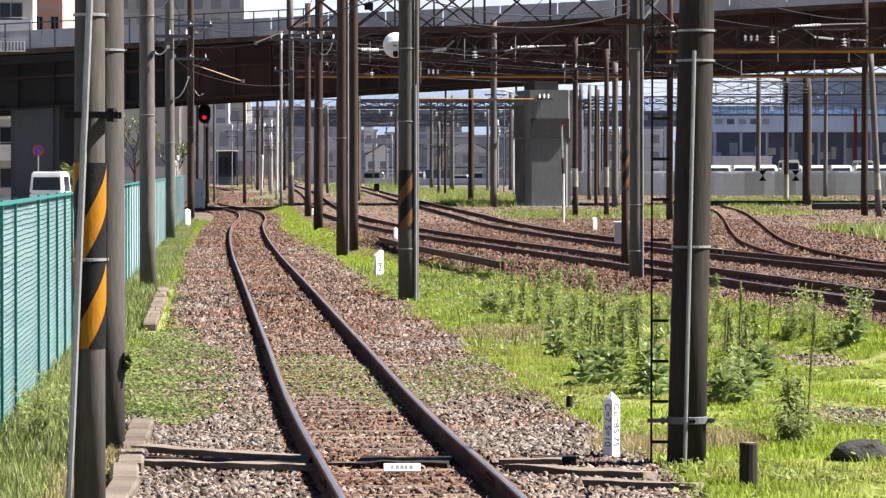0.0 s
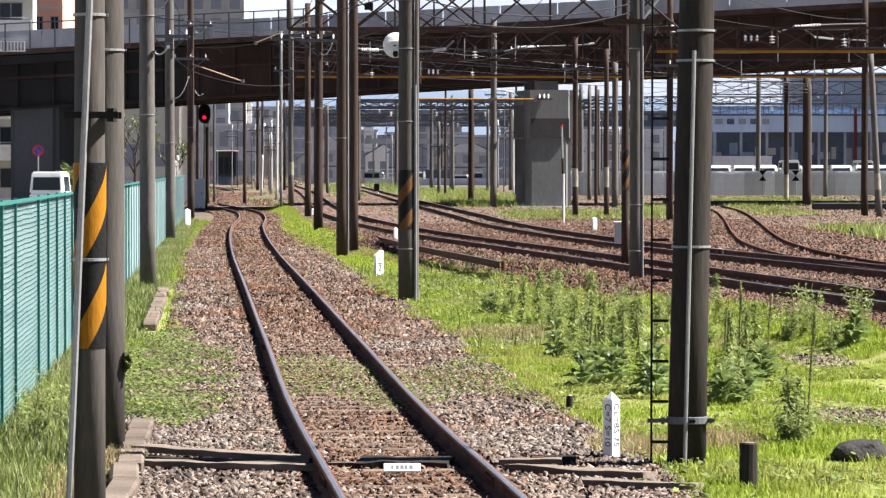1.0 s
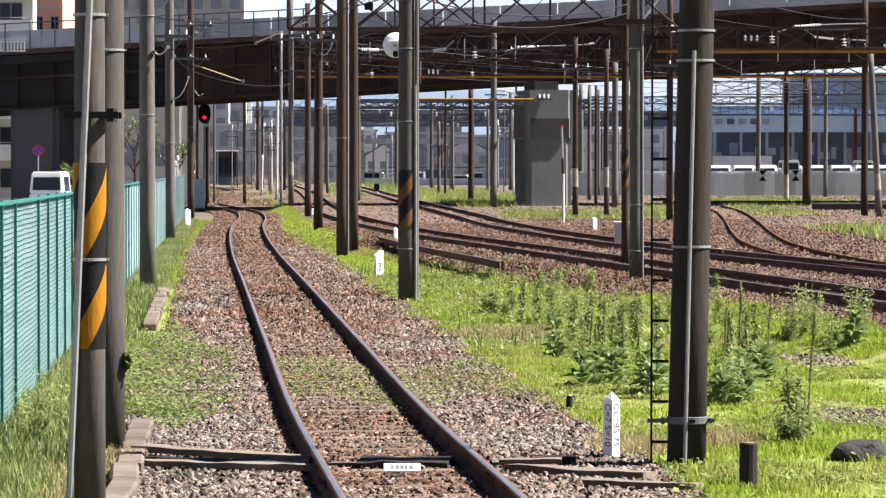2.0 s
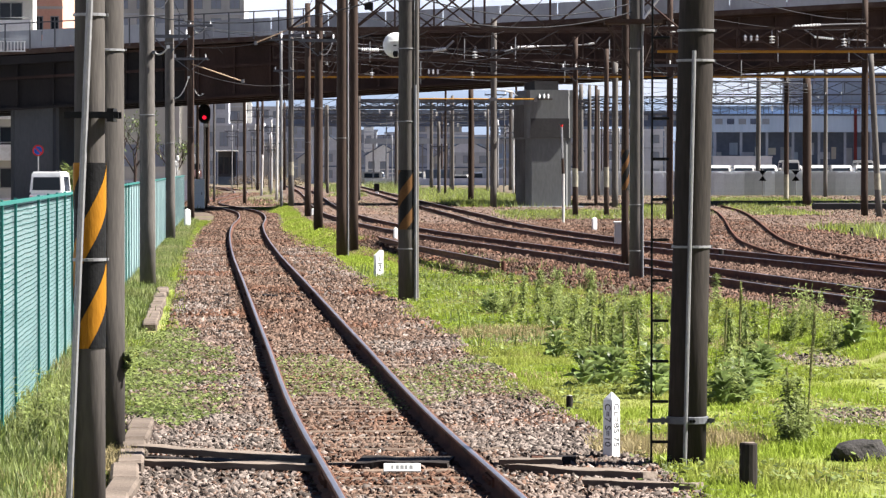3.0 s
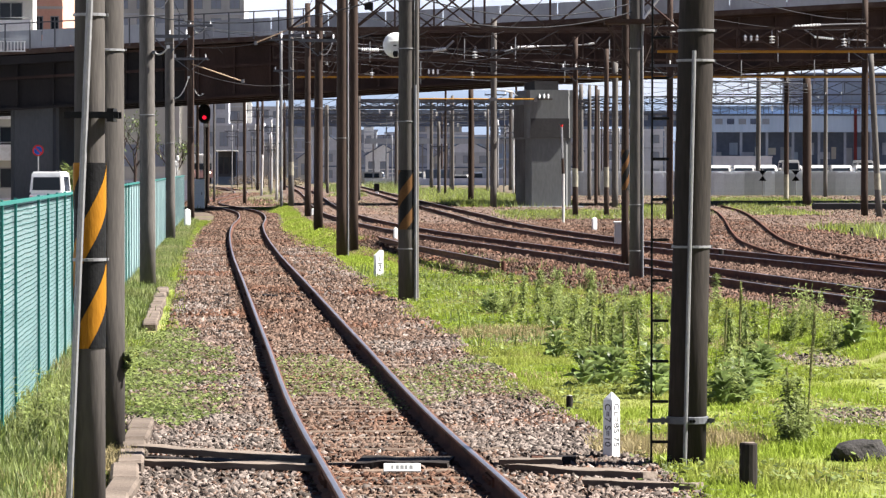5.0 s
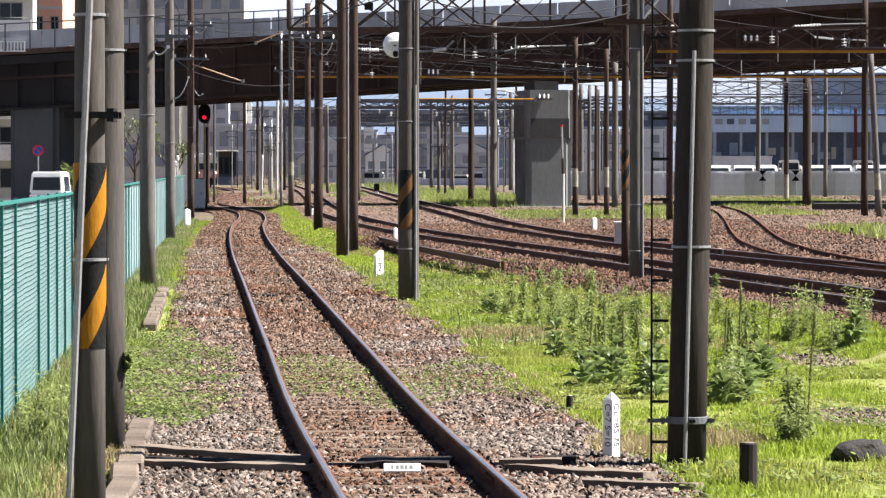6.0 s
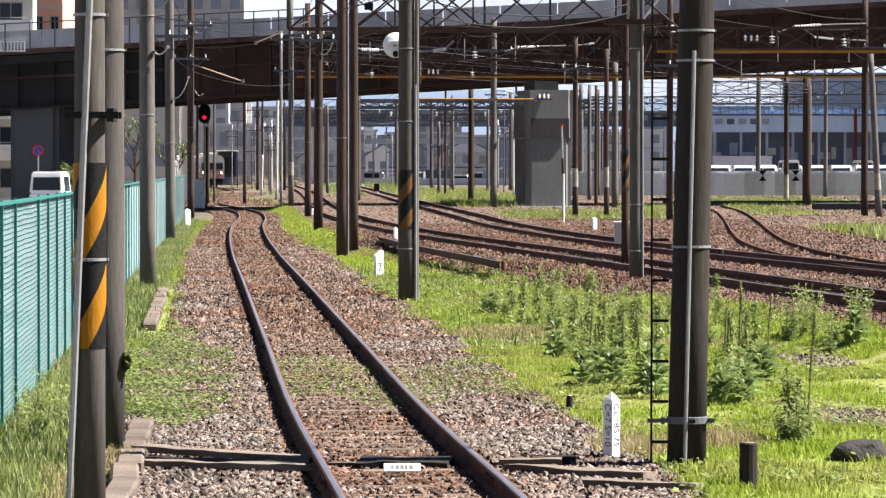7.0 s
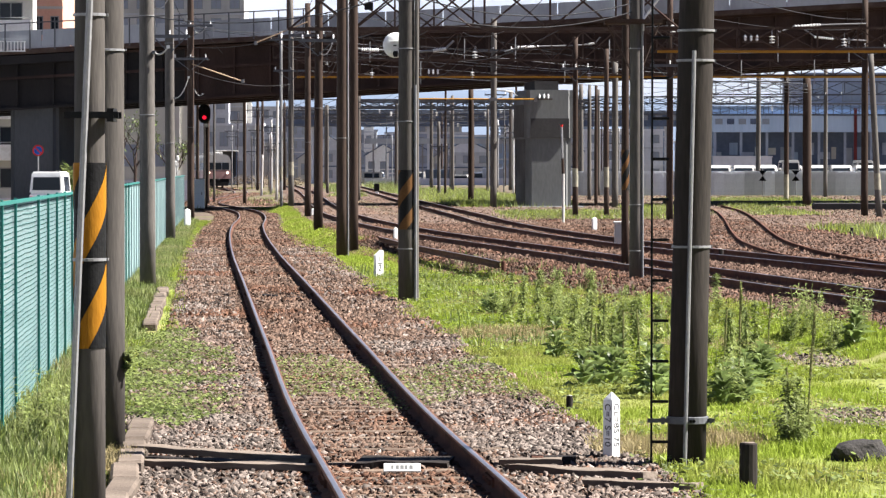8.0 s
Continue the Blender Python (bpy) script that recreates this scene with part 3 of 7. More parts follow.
def pier(x, y, w, depth, h, turn, label, band=True):
    th = empty("bridge_pier", pose(x, y, 0, 0, 0, turn), label, "bridge pier", kind="structure")
    conc, neck = (PIER_CONC, h - 2.45) if band else (PIER_SHADED, h)

    def block(a, z0, z1, chamfer=0.0):
        bm = boxes((-a, w / 2 - a, z0, a, depth - w / 2 + a, z1))
        es = [e for e in bm.edges if abs(e.verts[0].co.z - e.verts[1].co.z) > 1]
        bmesh.ops.bevel(bm, geom=es, offset=0.28, segments=3, affect="EDGES")
        if chamfer:
            es = [e for e in bm.edges if all(v.co.z > z1 - 0.01 and v.co.x < -a + 0.01 for v in e.verts)]
            bmesh.ops.bevel(bm, geom=es, offset=chamfer, segments=1, affect="EDGES")
        return bm
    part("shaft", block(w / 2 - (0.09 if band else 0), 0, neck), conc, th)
    if band:
        part("head", block(w / 2, neck, h, 0.4), conc, th, "wider pier head with a chamfered shoulder")
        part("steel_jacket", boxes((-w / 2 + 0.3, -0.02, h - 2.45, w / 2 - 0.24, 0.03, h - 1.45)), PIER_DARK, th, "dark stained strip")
        # left side panels, darker and browner than the front
        part("side_stain", boxes((-w / 2 - 0.012, 0.3, neck + 0.05, -w / 2 + 0.02, depth - 0.3, h - 0.75)), PIER_SIDE, th, "dark panel over the pier side")
        part("side_stain", boxes((-w / 2 + 0.078, 0.4, 0.4, -w / 2 + 0.12, depth - 0.4, neck - 0.05)), PIER_SIDE, th, "dark panel over the pier side")
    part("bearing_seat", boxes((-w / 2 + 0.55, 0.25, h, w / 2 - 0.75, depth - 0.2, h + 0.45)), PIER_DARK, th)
    part("footing", boxes((-w / 2 - 0.5, -0.5, -0.4, w / 2 + 0.5, depth + 0.5, 0.34), bevel=0.04), PIER_CONC, th)
    return th


pier(5.40, 183.5, 2.52, 4.2, 6.25, 7, "grey concrete overpass pier with a dark stained band")
# its shade is in the concrete colour
pier(-21.6, 190.5, 2.6, 5.0, 5.5, -6, "overpass pier with deep shade put into its dark concrete", band=False)


# ---- poles ----
def helix(r, z0, z1, rise, thick, period, turns, mat, parent, steps=48):
    """A painted spiral band round a pole, kept between z0 and z1."""
    bm = bmesh.new()
    for k in range(-3, 7):
        a = z0 + k * period
        prev = None
        for i in range(steps + 1):
            ph = 2 * math.pi * i / steps
            lo = a + rise * i / steps
            hi = lo + thick
            lo, hi = max(lo, z0), min(hi, z1)
            if hi - lo < 0.003:
                prev = None
                continue
            v = [bm.verts.new((r * math.sin(ph), -r * math.cos(ph), q)) for q in (lo, hi)]
            if prev:
                bm.faces.new((prev[0], v[0], v[1], prev[1]))
            prev = v
    part("stripe", bm, mat, parent, "orange-yellow warning stripe")


def pole(x, y, h, r0, r1=None, mat=None, lean=(0, 0), label="tall weathered concrete line pole", bands=(), stripes=None, conduit=None, foot=None, category="pole", group="line poles", white=None, stripe_mat=None):
    z = float(height(x, y))
    tilt = Matrix.Identity(4)
    tilt[0][2], tilt[1][2] = lean
    th = empty("line_pole", Matrix.Translation((x, y, z)), label, category, group)
    r1 = r1 or r0 * 0.8
    rad = lambda q: r0 + (r1 - r0) * q / h
    bm = lathe([(rad(-0.3), -0.3)] + [(rad(h * k / 8), h * k / 8) for k in range(1, 9)], 20)
    shaft = part("shaft", bm, mat or CONCRETE, th, smooth=True)
    kids = [shaft]
    for q in bands:
        b = lathe([(rad(q) + 0.007, q - 0.009), (rad(q) + 0.011, q - 0.008), (rad(q) + 0.011, q + 0.008), (rad(q) + 0.007, q + 0.009)], 20)
        box(b, rad(q) - 0.003, -0.015, q - 0.009, rad(q) + 0.02, 0.015, q + 0.009)
        kids.append(part("steel_band", b, GREY_STEEL, th))
    if stripes:
        z0, z1, period = stripes
        r = max(rad(z0), rad(z1)) + 0.003
        kids.append(part("stripe_sleeve", lathe([(r, z0), (r, z1)], 40), BLACK, th, "black warning sleeve"))
        helix(r + 0.003, z0, z1, 2 * period, period * 0.43, period, 1, stripe_mat or STRIPE_Y, th)
        kids += [c for c in scene.objects if c.parent == th and c not in kids]
    if white:
        r = rad(white[0]) + 0.003
        kids.append(part("white_band", lathe([(r, white[0]), (r, white[1])], 24), CREAM, th))
    if conduit:
        a, b, rr, skew, zz0, zz1 = conduit       # angle from the front, offset, radius, skew at the top, from, to
        ang0, ang1 = radians(a), radians(a + skew)
        p0 = ((rad(zz0) + rr) * math.sin(ang0), -(rad(zz0) + rr) * math.cos(ang0), zz0)
        p1 = ((rad(zz1) + rr) * math.sin(ang1), -(rad(zz1) + rr) * math.cos(ang1), zz1)
        kids.append(part("conduit", rods((p0, p1, rr)), GREY_STEEL, th, "pale grey cable conduit"))
    if lean != (0, 0):
        for k in kids:
            k.data.transform(tilt)
    return th


def ladder(th, x, z0, z1, pitch, lean=0.0, reach=0.13):
    side = part("ladder_rail", rods(((x + lean * z0, -0.02, z0), (x + lean * z1, -0.02, z1), 0.008)), BLACK, th)
    q = z0 + 0.2
    while q < z1:
        part("rung", rods(((x + lean * q, -0.02, q), (x + reach + lean * q, -0.02, q), 0.011), n=6), BLACK, th)
        q += pitch


p = pole(-2.158, 22.0, 9.0, 0.097, 0.083, mat=CONCRETE_DIM, lean=(0.002, 0), label="concrete pole with black and orange warning stripes beside the fence",
         bands=(1.66, 3.15), stripes=(1.12, 2.25, 0.58), conduit=None)
part("conduit", rods(((-0.125, -0.085, 0), (0.035, -0.128, 3.6), 0.022)), GREY_STEEL, p, "pale grey cable conduit")
part("bracket", boxes((-0.14, -0.115, 2.52, 0.19, -0.09, 2.56), (-0.14, 0.09, 2.52, 0.19, 0.115, 2.56), (0.12, -0.12, 2.50, 0.16, 0.12, 2.58)), BLACK, p, "black clamp bracket")
p = pole(-2.61, 27.9, 9.5, 0.150, 0.135, mat=CONCRETE_DIM, label="tall concrete pole with step holes behind the striped pole", bands=(3.13,))
hole = mesh_of("step_socket", boxes((-0.033, -0.008, -0.010, 0.033, 0.008, 0.010)), BLACK)
for k in range(9):
    q = 0.23 + k * 0.405
    share("step_socket", hole, p, pose(-0.035, -0.1465, q, 0, 0, -13))
pole(-5.37, 65.6, 10, 0.147, 0.125, bands=(3.2, 5.0), lean=(-0.002, 0))
pole(-8.2, 108.5, 10, 0.155, 0.125, bands=(3.0, 6.0), mat=CONCRETE, lean=(-0.003, 0))
pole(-10.72, 153.4, 11, 0.155, 0.13, bands=(4, 7), mat=POLE_BROWN)
big = pole(1.796, 26.6, 9.5, 0.1435, 0.103, mat=POLE_DARK, lean=(0.0212, 0), label="thick dark-stained concrete pole with a conduit and step ladder",
           bands=(1.64, 3.01, 3.23), conduit=(-8, 0, 0.015, 0, 0.02, 3.08))
strap = lathe([(0.150, 0.335), (0.156, 0.34), (0.156, 0.385), (0.150, 0.39)], 24)
bmesh.ops.translate(strap, verts=strap.verts, vec=(0.008, 0, 0))
box(strap, -0.29, -0.06, 0.345, -0.13, -0.045, 0.375)
box(strap, 0.13, -0.06, 0.345, 0.205, -0.045, 0.375)
box(strap, -0.19, -0.09, 0.335, -0.165, -0.045, 0.385)
box(strap, 0.165, -0.09, 0.34, 0.18, -0.045, 0.38)
part("strap", strap, FAR_STEEL, big, "grey steel strap with bolted ears")
part("strap_bolt", rods(((0.02, -0.17, 0.362), (0.02, -0.14, 0.362), 0.012), ((0.045, -0.17, 0.362), (0.045, -0.14, 0.362), 0.012)), BLACK, big)
ladder(big, -0.26, 0.0, 4.2, 0.298, 0.0016, 0.125)
p = pole(-0.60, 59.5, 10, 0.138, 0.125, mat=CONCRETE_DIM, label="concrete pole with faded warning stripes and conduits", stripes=(1.22, 2.2, 0.55), stripe_mat=STRIPE_F, bands=(0.9, 3.0, 4.2, 5.0), conduit=(62, 0, 0.03, 0, 0.02, 3.6))
part("conduit", rods(((0.165, -0.06, 0), (0.175, -0.06, 8), 0.035)), CONCRETE, p, "grey riser pipe")
pole(-2.55, 91, 10.5, 0.143, 0.12, mat=POLE_BROWN, lean=(0.001, 0), bands=(3.0,), conduit=(70, 0, 0.025, 0, 0, 8))
pole(-2.36, 95.3, 10.5, 0.125, 0.11, mat=POLE_BROWN)
pole(-4.07, 117.6, 11, 0.155, 0.11, mat=POLE_BROWN, bands=(4.0,), lean=(0.004, 0))
pole(-5.45, 145.5, 8.6, 0.135, 0.11, mat=POLE_BROWN, bands=(3,))
pole(-7.85, 186.5, 11, 0.15, 0.125, bands=(3, 6), white=(1.6, 2.3))
for x, y, r, m in ((-13.95, 205, 0.10, POLE_BROWN), (-13.62, 206, 0.07, CONCRETE), (-15.0, 230, 0.12, POLE_BROWN)):
    pole(x, y, 7.5, r, mat=m, lean=(0.004, 0), label="brown line pole crowded beside the signal")
pole(-8.38, 186.9, 9.2, 0.085, 0.07, mat=GREY_STEEL, label="slim pale steel pole beside the concrete pole", white=(1.5, 2.2))
pole(-24.5, 230, 5.9, 0.07, 0.06, mat=OFFWHITE, label="slim white pole beside the overpass pier")
pole(-12.48, 227, 8.5, 0.11, 0.09, mat=POLE_BROWN)
pole(-11.53, 250, 8, 0.1, 0.09, mat=OFFWHITE, label="slim white pole beside the far track", lean=(0.01, 0))
pole(-14.6, 290, 3.4, 0.1, 0.08, mat=OFFWHITE, label="short white pole beside the far track", lean=(0.03, 0))
pole(-18.13, 353, 11, 0.16, 0.13, mat=POLE_BROWN)
pole(-21, 420, 11, 0.16, 0.13, mat=POLE_BROWN)
pole(-14.9, 235, 9, 0.08, 0.07, mat=CONCRETE)
pole(-9.78, 420, 12, 0.28, 0.22, mat=POLE_BROWN)
# yard
y1 = pole(3.34, 62.5, 8.5, 0.113, 0.095, mat=CONCRETE, label="grey steel yard mast with a cable platform", bands=(0.5, 1.3, 4.0), conduit=(60, 0, 0.02, 0, 0, 6))
part("platform", boxes((-0.55, -0.25, 4.42, 0.45, 0.25, 4.46), (-0.55, -0.26, 4.46, 0.45, -0.24, 4.50)), TRUSS, y1, "rusty cable platform")
part("brace", rods(((-0.5, 0, 4.42), (-0.08, 0, 3.6), 0.015), ((0.4, 0, 4.42), (0.08, 0, 3.6), 0.015)), TRUSS, y1)
part("cable_riser", rods(((0.12, -0.06, 4.3), (0.12, -0.06, 5.0), 0.02), ((0.12, -0.06, 4.5), (0.42, -0.06, 4.9), 0.02), ((0.42, -0.06, 4.9), (0.46, -0.06, 5.4), 0.02)), PORCELAIN, y1)
pole(3.62, 71.7, 8, 0.075, 0.07, mat=POLE_BROWN, stripes=(1.5, 2.3, 0.4), stripe_mat=STRIPE_F, label="slim brown yard pole with warning stripes")
YARD_POLES = [(2.54, 182, 9.5, 0.17, CONCRETE, None), (1.61, 208, 6.6, 0.17, POLE_BROWN, None), (5.39, 147, 7.3, 0.12, POLE_BROWN, (1.2, 1.95)), (6.5, 143.5, 6.7, 0.105, POLE_BROWN, (1.2, 2.0)),
              (8.67, 182, 7.4, 0.17, CONCRETE, None), (7.84, 185, 6.2, 0.09, POLE_BROWN, None), (8.51, 135.5, 9, 0.13, POLE_BROWN, None), (23.4, 268, 9.5, 0.19, CONCRETE, None),
              (21.12, 222, 9.5, 0.16, POLE_BROWN, (0.1, 1.6)), (18.93, 187.7, 6.8, 0.235, POLE_BROWN, None), (26.7, 252, 9.0, 0.15, CONCRETE, None), (17.38, 148.8, 9, 0.15, POLE_BROWN, None),
              (17.35, 143.5, 6.5, 0.135, CONCRETE, (1.1, 1.75)), (11.5, 300, 9, 0.2, CONCRETE, None), (6.2, 330, 9, 0.2, CONCRETE, None), (-4.4, 340, 8.5, 0.18, CONCRETE, None), (-1.2, 372, 9, 0.2, CONCRETE, None),
              (13.1, 345, 9, 0.2, CONCRETE, None), (16.4, 365, 9, 0.2, POLE_BROWN, None), (0.8, 300, 8, 0.14, CONCRETE, None), (33.5, 330, 9, 0.2, CONCRETE, None), (-7.2, 300, 8, 0.15, CONCRETE, None),
              (3.2, 390, 9, 0.2, POLE_BROWN, None), (9.2, 410, 9, 0.2, CONCRETE, None), (-14.5, 330, 8, 0.13, POLE_BROWN, None), (-17.4, 390, 9, 0.15, CONCRETE, None), (-13.0, 400, 9, 0.15, CONCRETE, None)]
for x, y, h, r, m, w in YARD_POLES:
    pole(x, y, h, r, r * 0.85, mat=m, white=w, lean=(-0.055 if (x, y) == (17.35, 143.5) else random.uniform(-0.003, 0.003), 0), label="tall line pole standing in the rail yard", group="yard poles")
st = empty("striped_marker_pole", pose(4.28, 128.4, YARD), "thin steel pole with a red tip in the yard", "pole")
part("shaft", rods(((0, 0, -0.2), (0, 0, 1.75), 0.05)), OFFWHITE, st)
part("joint", rods(((0, 0, 1.75), (-0.03, 0, 2.3), 0.05)), POLE_BROWN, st, "dark middle length")
part("upper_tube", rods(((-0.03, 0, 2.3), (-0.06, 0, 3.42), 0.04)), GREY_STEEL, st, "pale upper tube")
part("tip", rods(((-0.06, 0, 3.42), (-0.06, 0, 3.5), 0.045)), RED, st, "red tip")


# ---- overhead line: beams, wires, insulators ----
def truss(x0, x1, y, zb, zt, pitch, mat, label, guard=False, turn=0.0):
    th = empty("catenary_beam", pose(x0, y, 0, 0, 0, turn), label, "gantry beam", "gantry beams")
    L = x1 - x0
    for dy in (0, 0.45):
        for z in (zb, zt):
            part("chord", boxes((0, dy - 0.04, z - 0.04, L, dy + 0.04, z + 0.04)), mat, th)
    n = max(2, round(L / pitch))
    for k in range(n + 1):
        x = L * k / n
        part("upright", boxes((x - 0.03, -0.03, zb, x + 0.03, 0.03, zt)), mat, th)
        if k < n:
            a, b = (zb, zt) if k % 2 else (zt, zb)
            part("diagonal", rods(((x, 0.0, a), (x + L / n, 0.0, b), 0.028), n=6), mat, th)
            part("diagonal", rods(((x, 0.45, b), (x + L / n, 0.45, a), 0.028), n=6), mat, th)
    if guard:
        part("guard_pipe", boxes((0, -0.09, zb - 0.14, L, -0.03, zb - 0.05)), ORANGE_STEEL, th, "orange-yellow cable guard")
    return th


beam = truss(-7.2, 27.0, 178, 6.85, 7.6, 1.55, TRUSS, "rusty lattice beam with an orange guard across the tracks", True)
for x, z0, z1 in ((-3.6, 7.5, 8.5), (-1.1, 6.4, 7.6), (1.06, 7.5, 8.7), (3.57, 7.5, 8.75), (6.0, 6.5, 7.6), (8.2, 7.5, 8.6), (14.7, 6.3, 7.6), (16.5, 7.5, 8.8), (18.3, 6.4, 7.6), (20.0, 7.5, 8.7)):
    part("hanger", rods(((x + 7.2, -0.06, z0), (x + 7.2, -0.06, z1), 0.028), n=6), GREY_STEEL, beam, "pale hanger bar")
truss(-4.5, 9.5, 146.6, 6.65, 7.8, 1.25, TRUSS, "rusty lattice beam across the tracks")
truss(8.0, 20.0, 135, 6.7, 7.5, 1.5, TRUSS, "rusty lattice beam with an orange guard over the sidings", True)
truss(-4.2, 1.0, 120, 6.9, 7.9, 1.25, TRUSS, "rusty lattice beam between poles")
truss(-4.3, 6.6, 100, 6.1, 7.6, 1.9, TRUSS, "rusty lattice beam across the yard tracks")
truss(17.0, 42.0, 255, 7.5, 8.4, 2.2, FAR_STEEL, "grey lattice beam far over the yard")
truss(-14.5, 14.0, 330, 7.6, 8.6, 2.4, FAR_STEEL, "grey lattice beam far over the yard")
truss(-17.5, 18.0, 385, 7.6, 8.8, 2.6, FAR_STEEL, "grey lattice beam far over the yard")
truss(12.0, 40.0, 340, 7.4, 8.4, 2.4, FAR_STEEL, "grey lattice beam far over the yard")
truss(-13.2, -2.0, 300, 6.5, 7.1, 1.6, FAR_STEEL, "grey lattice beam far over the track")
truss(-8.8, -3.0, 187.0, 8.0, 8.7, 1.2, TRUSS, "rusty lattice beam over the near track")


for xa, xb, y, zb, zt in ((-5.2, 9.0, 222, 5.95, 6.35), (-6.9, 11.3, 262, 6.75, 7.2), (9.6, 24.0, 236, 6.5, 6.95), (-9.3, 3.6, 290, 6.1, 6.6)):
    truss(xa, xb, y, zb, zt, 1.3, FAR_STEEL, "light grey lattice beam under the overpass")
    for x in (xa, xb):
        pole(x, y + 0.22, zt + 0.5, 0.12, 0.10, mat=CONCRETE, label="grey pole carrying a lattice beam in the yard", group="yard poles")


def wire(a, b, sag=0.15, r=0.012, mat=None, n=10, label="thin black wire of the overhead line"):
    a, b = Vector(a), Vector(b)
    pts = [a.lerp(b, k / n) - Vector((0, 0, sag * 4 * (k / n) * (1 - k / n))) for k in range(n + 1)]
    ring = [(0, r), (-r, 0), (0, -r), (r, 0)]
    d = (b - a).normalized()
    side = d.cross(Vector((0, 0, 1))).normalized()
    up = side.cross(d)
    v = np.array([p + side * u + up * w for p in pts for u, w in ring])
    i = np.arange(n)[:, None] * 4 + np.arange(4)[None]
    j = np.arange(n)[:, None] * 4 + (np.arange(4)[None] + 1) % 4
    f = np.stack([i, j, j + 4, i + 4], -1).reshape(-1, 4)
    return tagged(new("overhead_wire", bulk("overhead_wire", v, f, mat or CABLE)), label, "wire", "overhead wires")


BEAMS = ((100, 6.06, 7.56), (146.6, 6.61, 7.76), (178, 6.81, 7.56), (330, 7.56, 8.56), (385, 7.56, 8.76))
for line in (main_track, second_track):
    for (ya, za, ta), (yb, zb, tb) in zip(BEAMS, BEAMS[1:]):
        xa, xb = float(line(ya)), float(line(yb))
        wire((xa, ya, za), (xb, yb, zb), 0.25, 0.013, label="black contact wire hung below the beams")
        wire((xa + 0.1, ya, ta), (xb + 0.1, yb, tb), 0.75, 0.013, label="black sagging messenger wire over the track")
L2, L3, L4, R1, R2, R5, R6, R7 = (-5.37, 65.6), (-8.2, 108.5), (-10.72, 153.4), (1.81, 26.6), (-0.6, 59.5), (-4.07, 117.6), (-5.45, 145.5), (-7.85, 186.5)
F4, F8, M1, Q2, Q4, Q8, Q11, Q13 = (-12.48, 227), (-18.13, 353), (3.34, 62.5), (2.54, 182), (5.39, 147), (8.51, 135.5), (18.93, 187.7), (17.38, 148.8)
SPANS = [(L4, 8.2, Q4, 7.1), (L4, 7.4, R6, 7.9), (L3, 6.7, R5, 6.9), (R7, 9.4, Q2, 9.0), (R7, 8.0, Q2, 8.3), (Q2, 8.7, Q11, 6.6), (L2, 5.0, R2, 5.15), (R2, 5.1, M1, 5.1), (R2, 4.85, M1, 4.95), (R5, 7.3, Q8, 7.6),
         (Q8, 8.2, Q13, 8.0), (F4, 7.8, R7, 8.2), (L4, 6.4, R7, 6.6), (R6, 7.9, Q4, 6.9), (Q4, 7.2, Q13, 7.3), (F8, 9, F4, 8), (L2, 5.3, L3, 7.5), (L3, 7.6, L4, 8.4), (L4, 9.0, F4, 8.2), (R2, 5.6, R5, 7.2), (R5, 8.2, R7, 9.2),
         (M1, 5.3, Q8, 7.2), (Q8, 7.0, Q11, 6.4), (Q13, 8.6, (26.7, 252), 8.6), (Q13, 7.9, (21.12, 222), 8.8), (M1, 5.8, Q13, 8.4)]
for (xa, ya), za, (xb, yb), zb in SPANS:
    wire((xa, ya, za), (xb, yb, zb), 0.3, 0.010)
for za, zb in ((9.05, 6.62), (8.55, 6.5), (7.9, 6.35), (7.35, 6.2), (8.3, 6.55)):
    wire((-7.85, 186.35, za), (18.93, 187.46, zb), 0.12, 0.013, GREY_STEEL, label="thin pale span wire under the overpass")
FARP = [(-4.4, 340, 8.4), (-1.2, 372, 8.9), (6.2, 330, 8.9), (11.5, 300, 8.9), (13.1, 345, 8.9), (16.4, 365, 8.9), (0.8, 300, 7.9), (33.5, 330, 8.9), (-7.2, 300, 7.9), (3.2, 390, 8.9), (9.2, 410, 8.9), (-14.5, 330, 7.9), (-17.4, 390, 8.9), (23.4, 268, 9.3), (26.7, 252, 8.8)]
FARP.sort()
for (xa, ya, za), (xb, yb, zb) in list(zip(FARP, FARP[1:])) + list(zip(FARP, FARP[2:])):
    for k in range(3):
        wire((xa, ya, za - 0.1 - 0.8 * k), (xb, yb, zb - 0.1 - 0.8 * k), 0.25, 0.018)


def insulator(x, y, z, kind="stack", s=1.0):
    th = empty("insulator", pose(x, y, z), "white porcelain insulator hanging on the overhead line", "insulator", "insulators")
    prof = []
    for k in range(3):
        q = -k * 0.11 * s
        prof += [(0.025 * s, q), (0.115 * s, q - 0.03 * s), (0.10 * s, q - 0.05 * s), (0.025 * s, q - 0.055 * s)]
    part("porcelain_body", lathe(prof, 12), PORCELAIN, th)
    part("hook", rods(((0, 0, 0), (0, 0, 0.22 * s), 0.014)), GREY_STEEL, th)


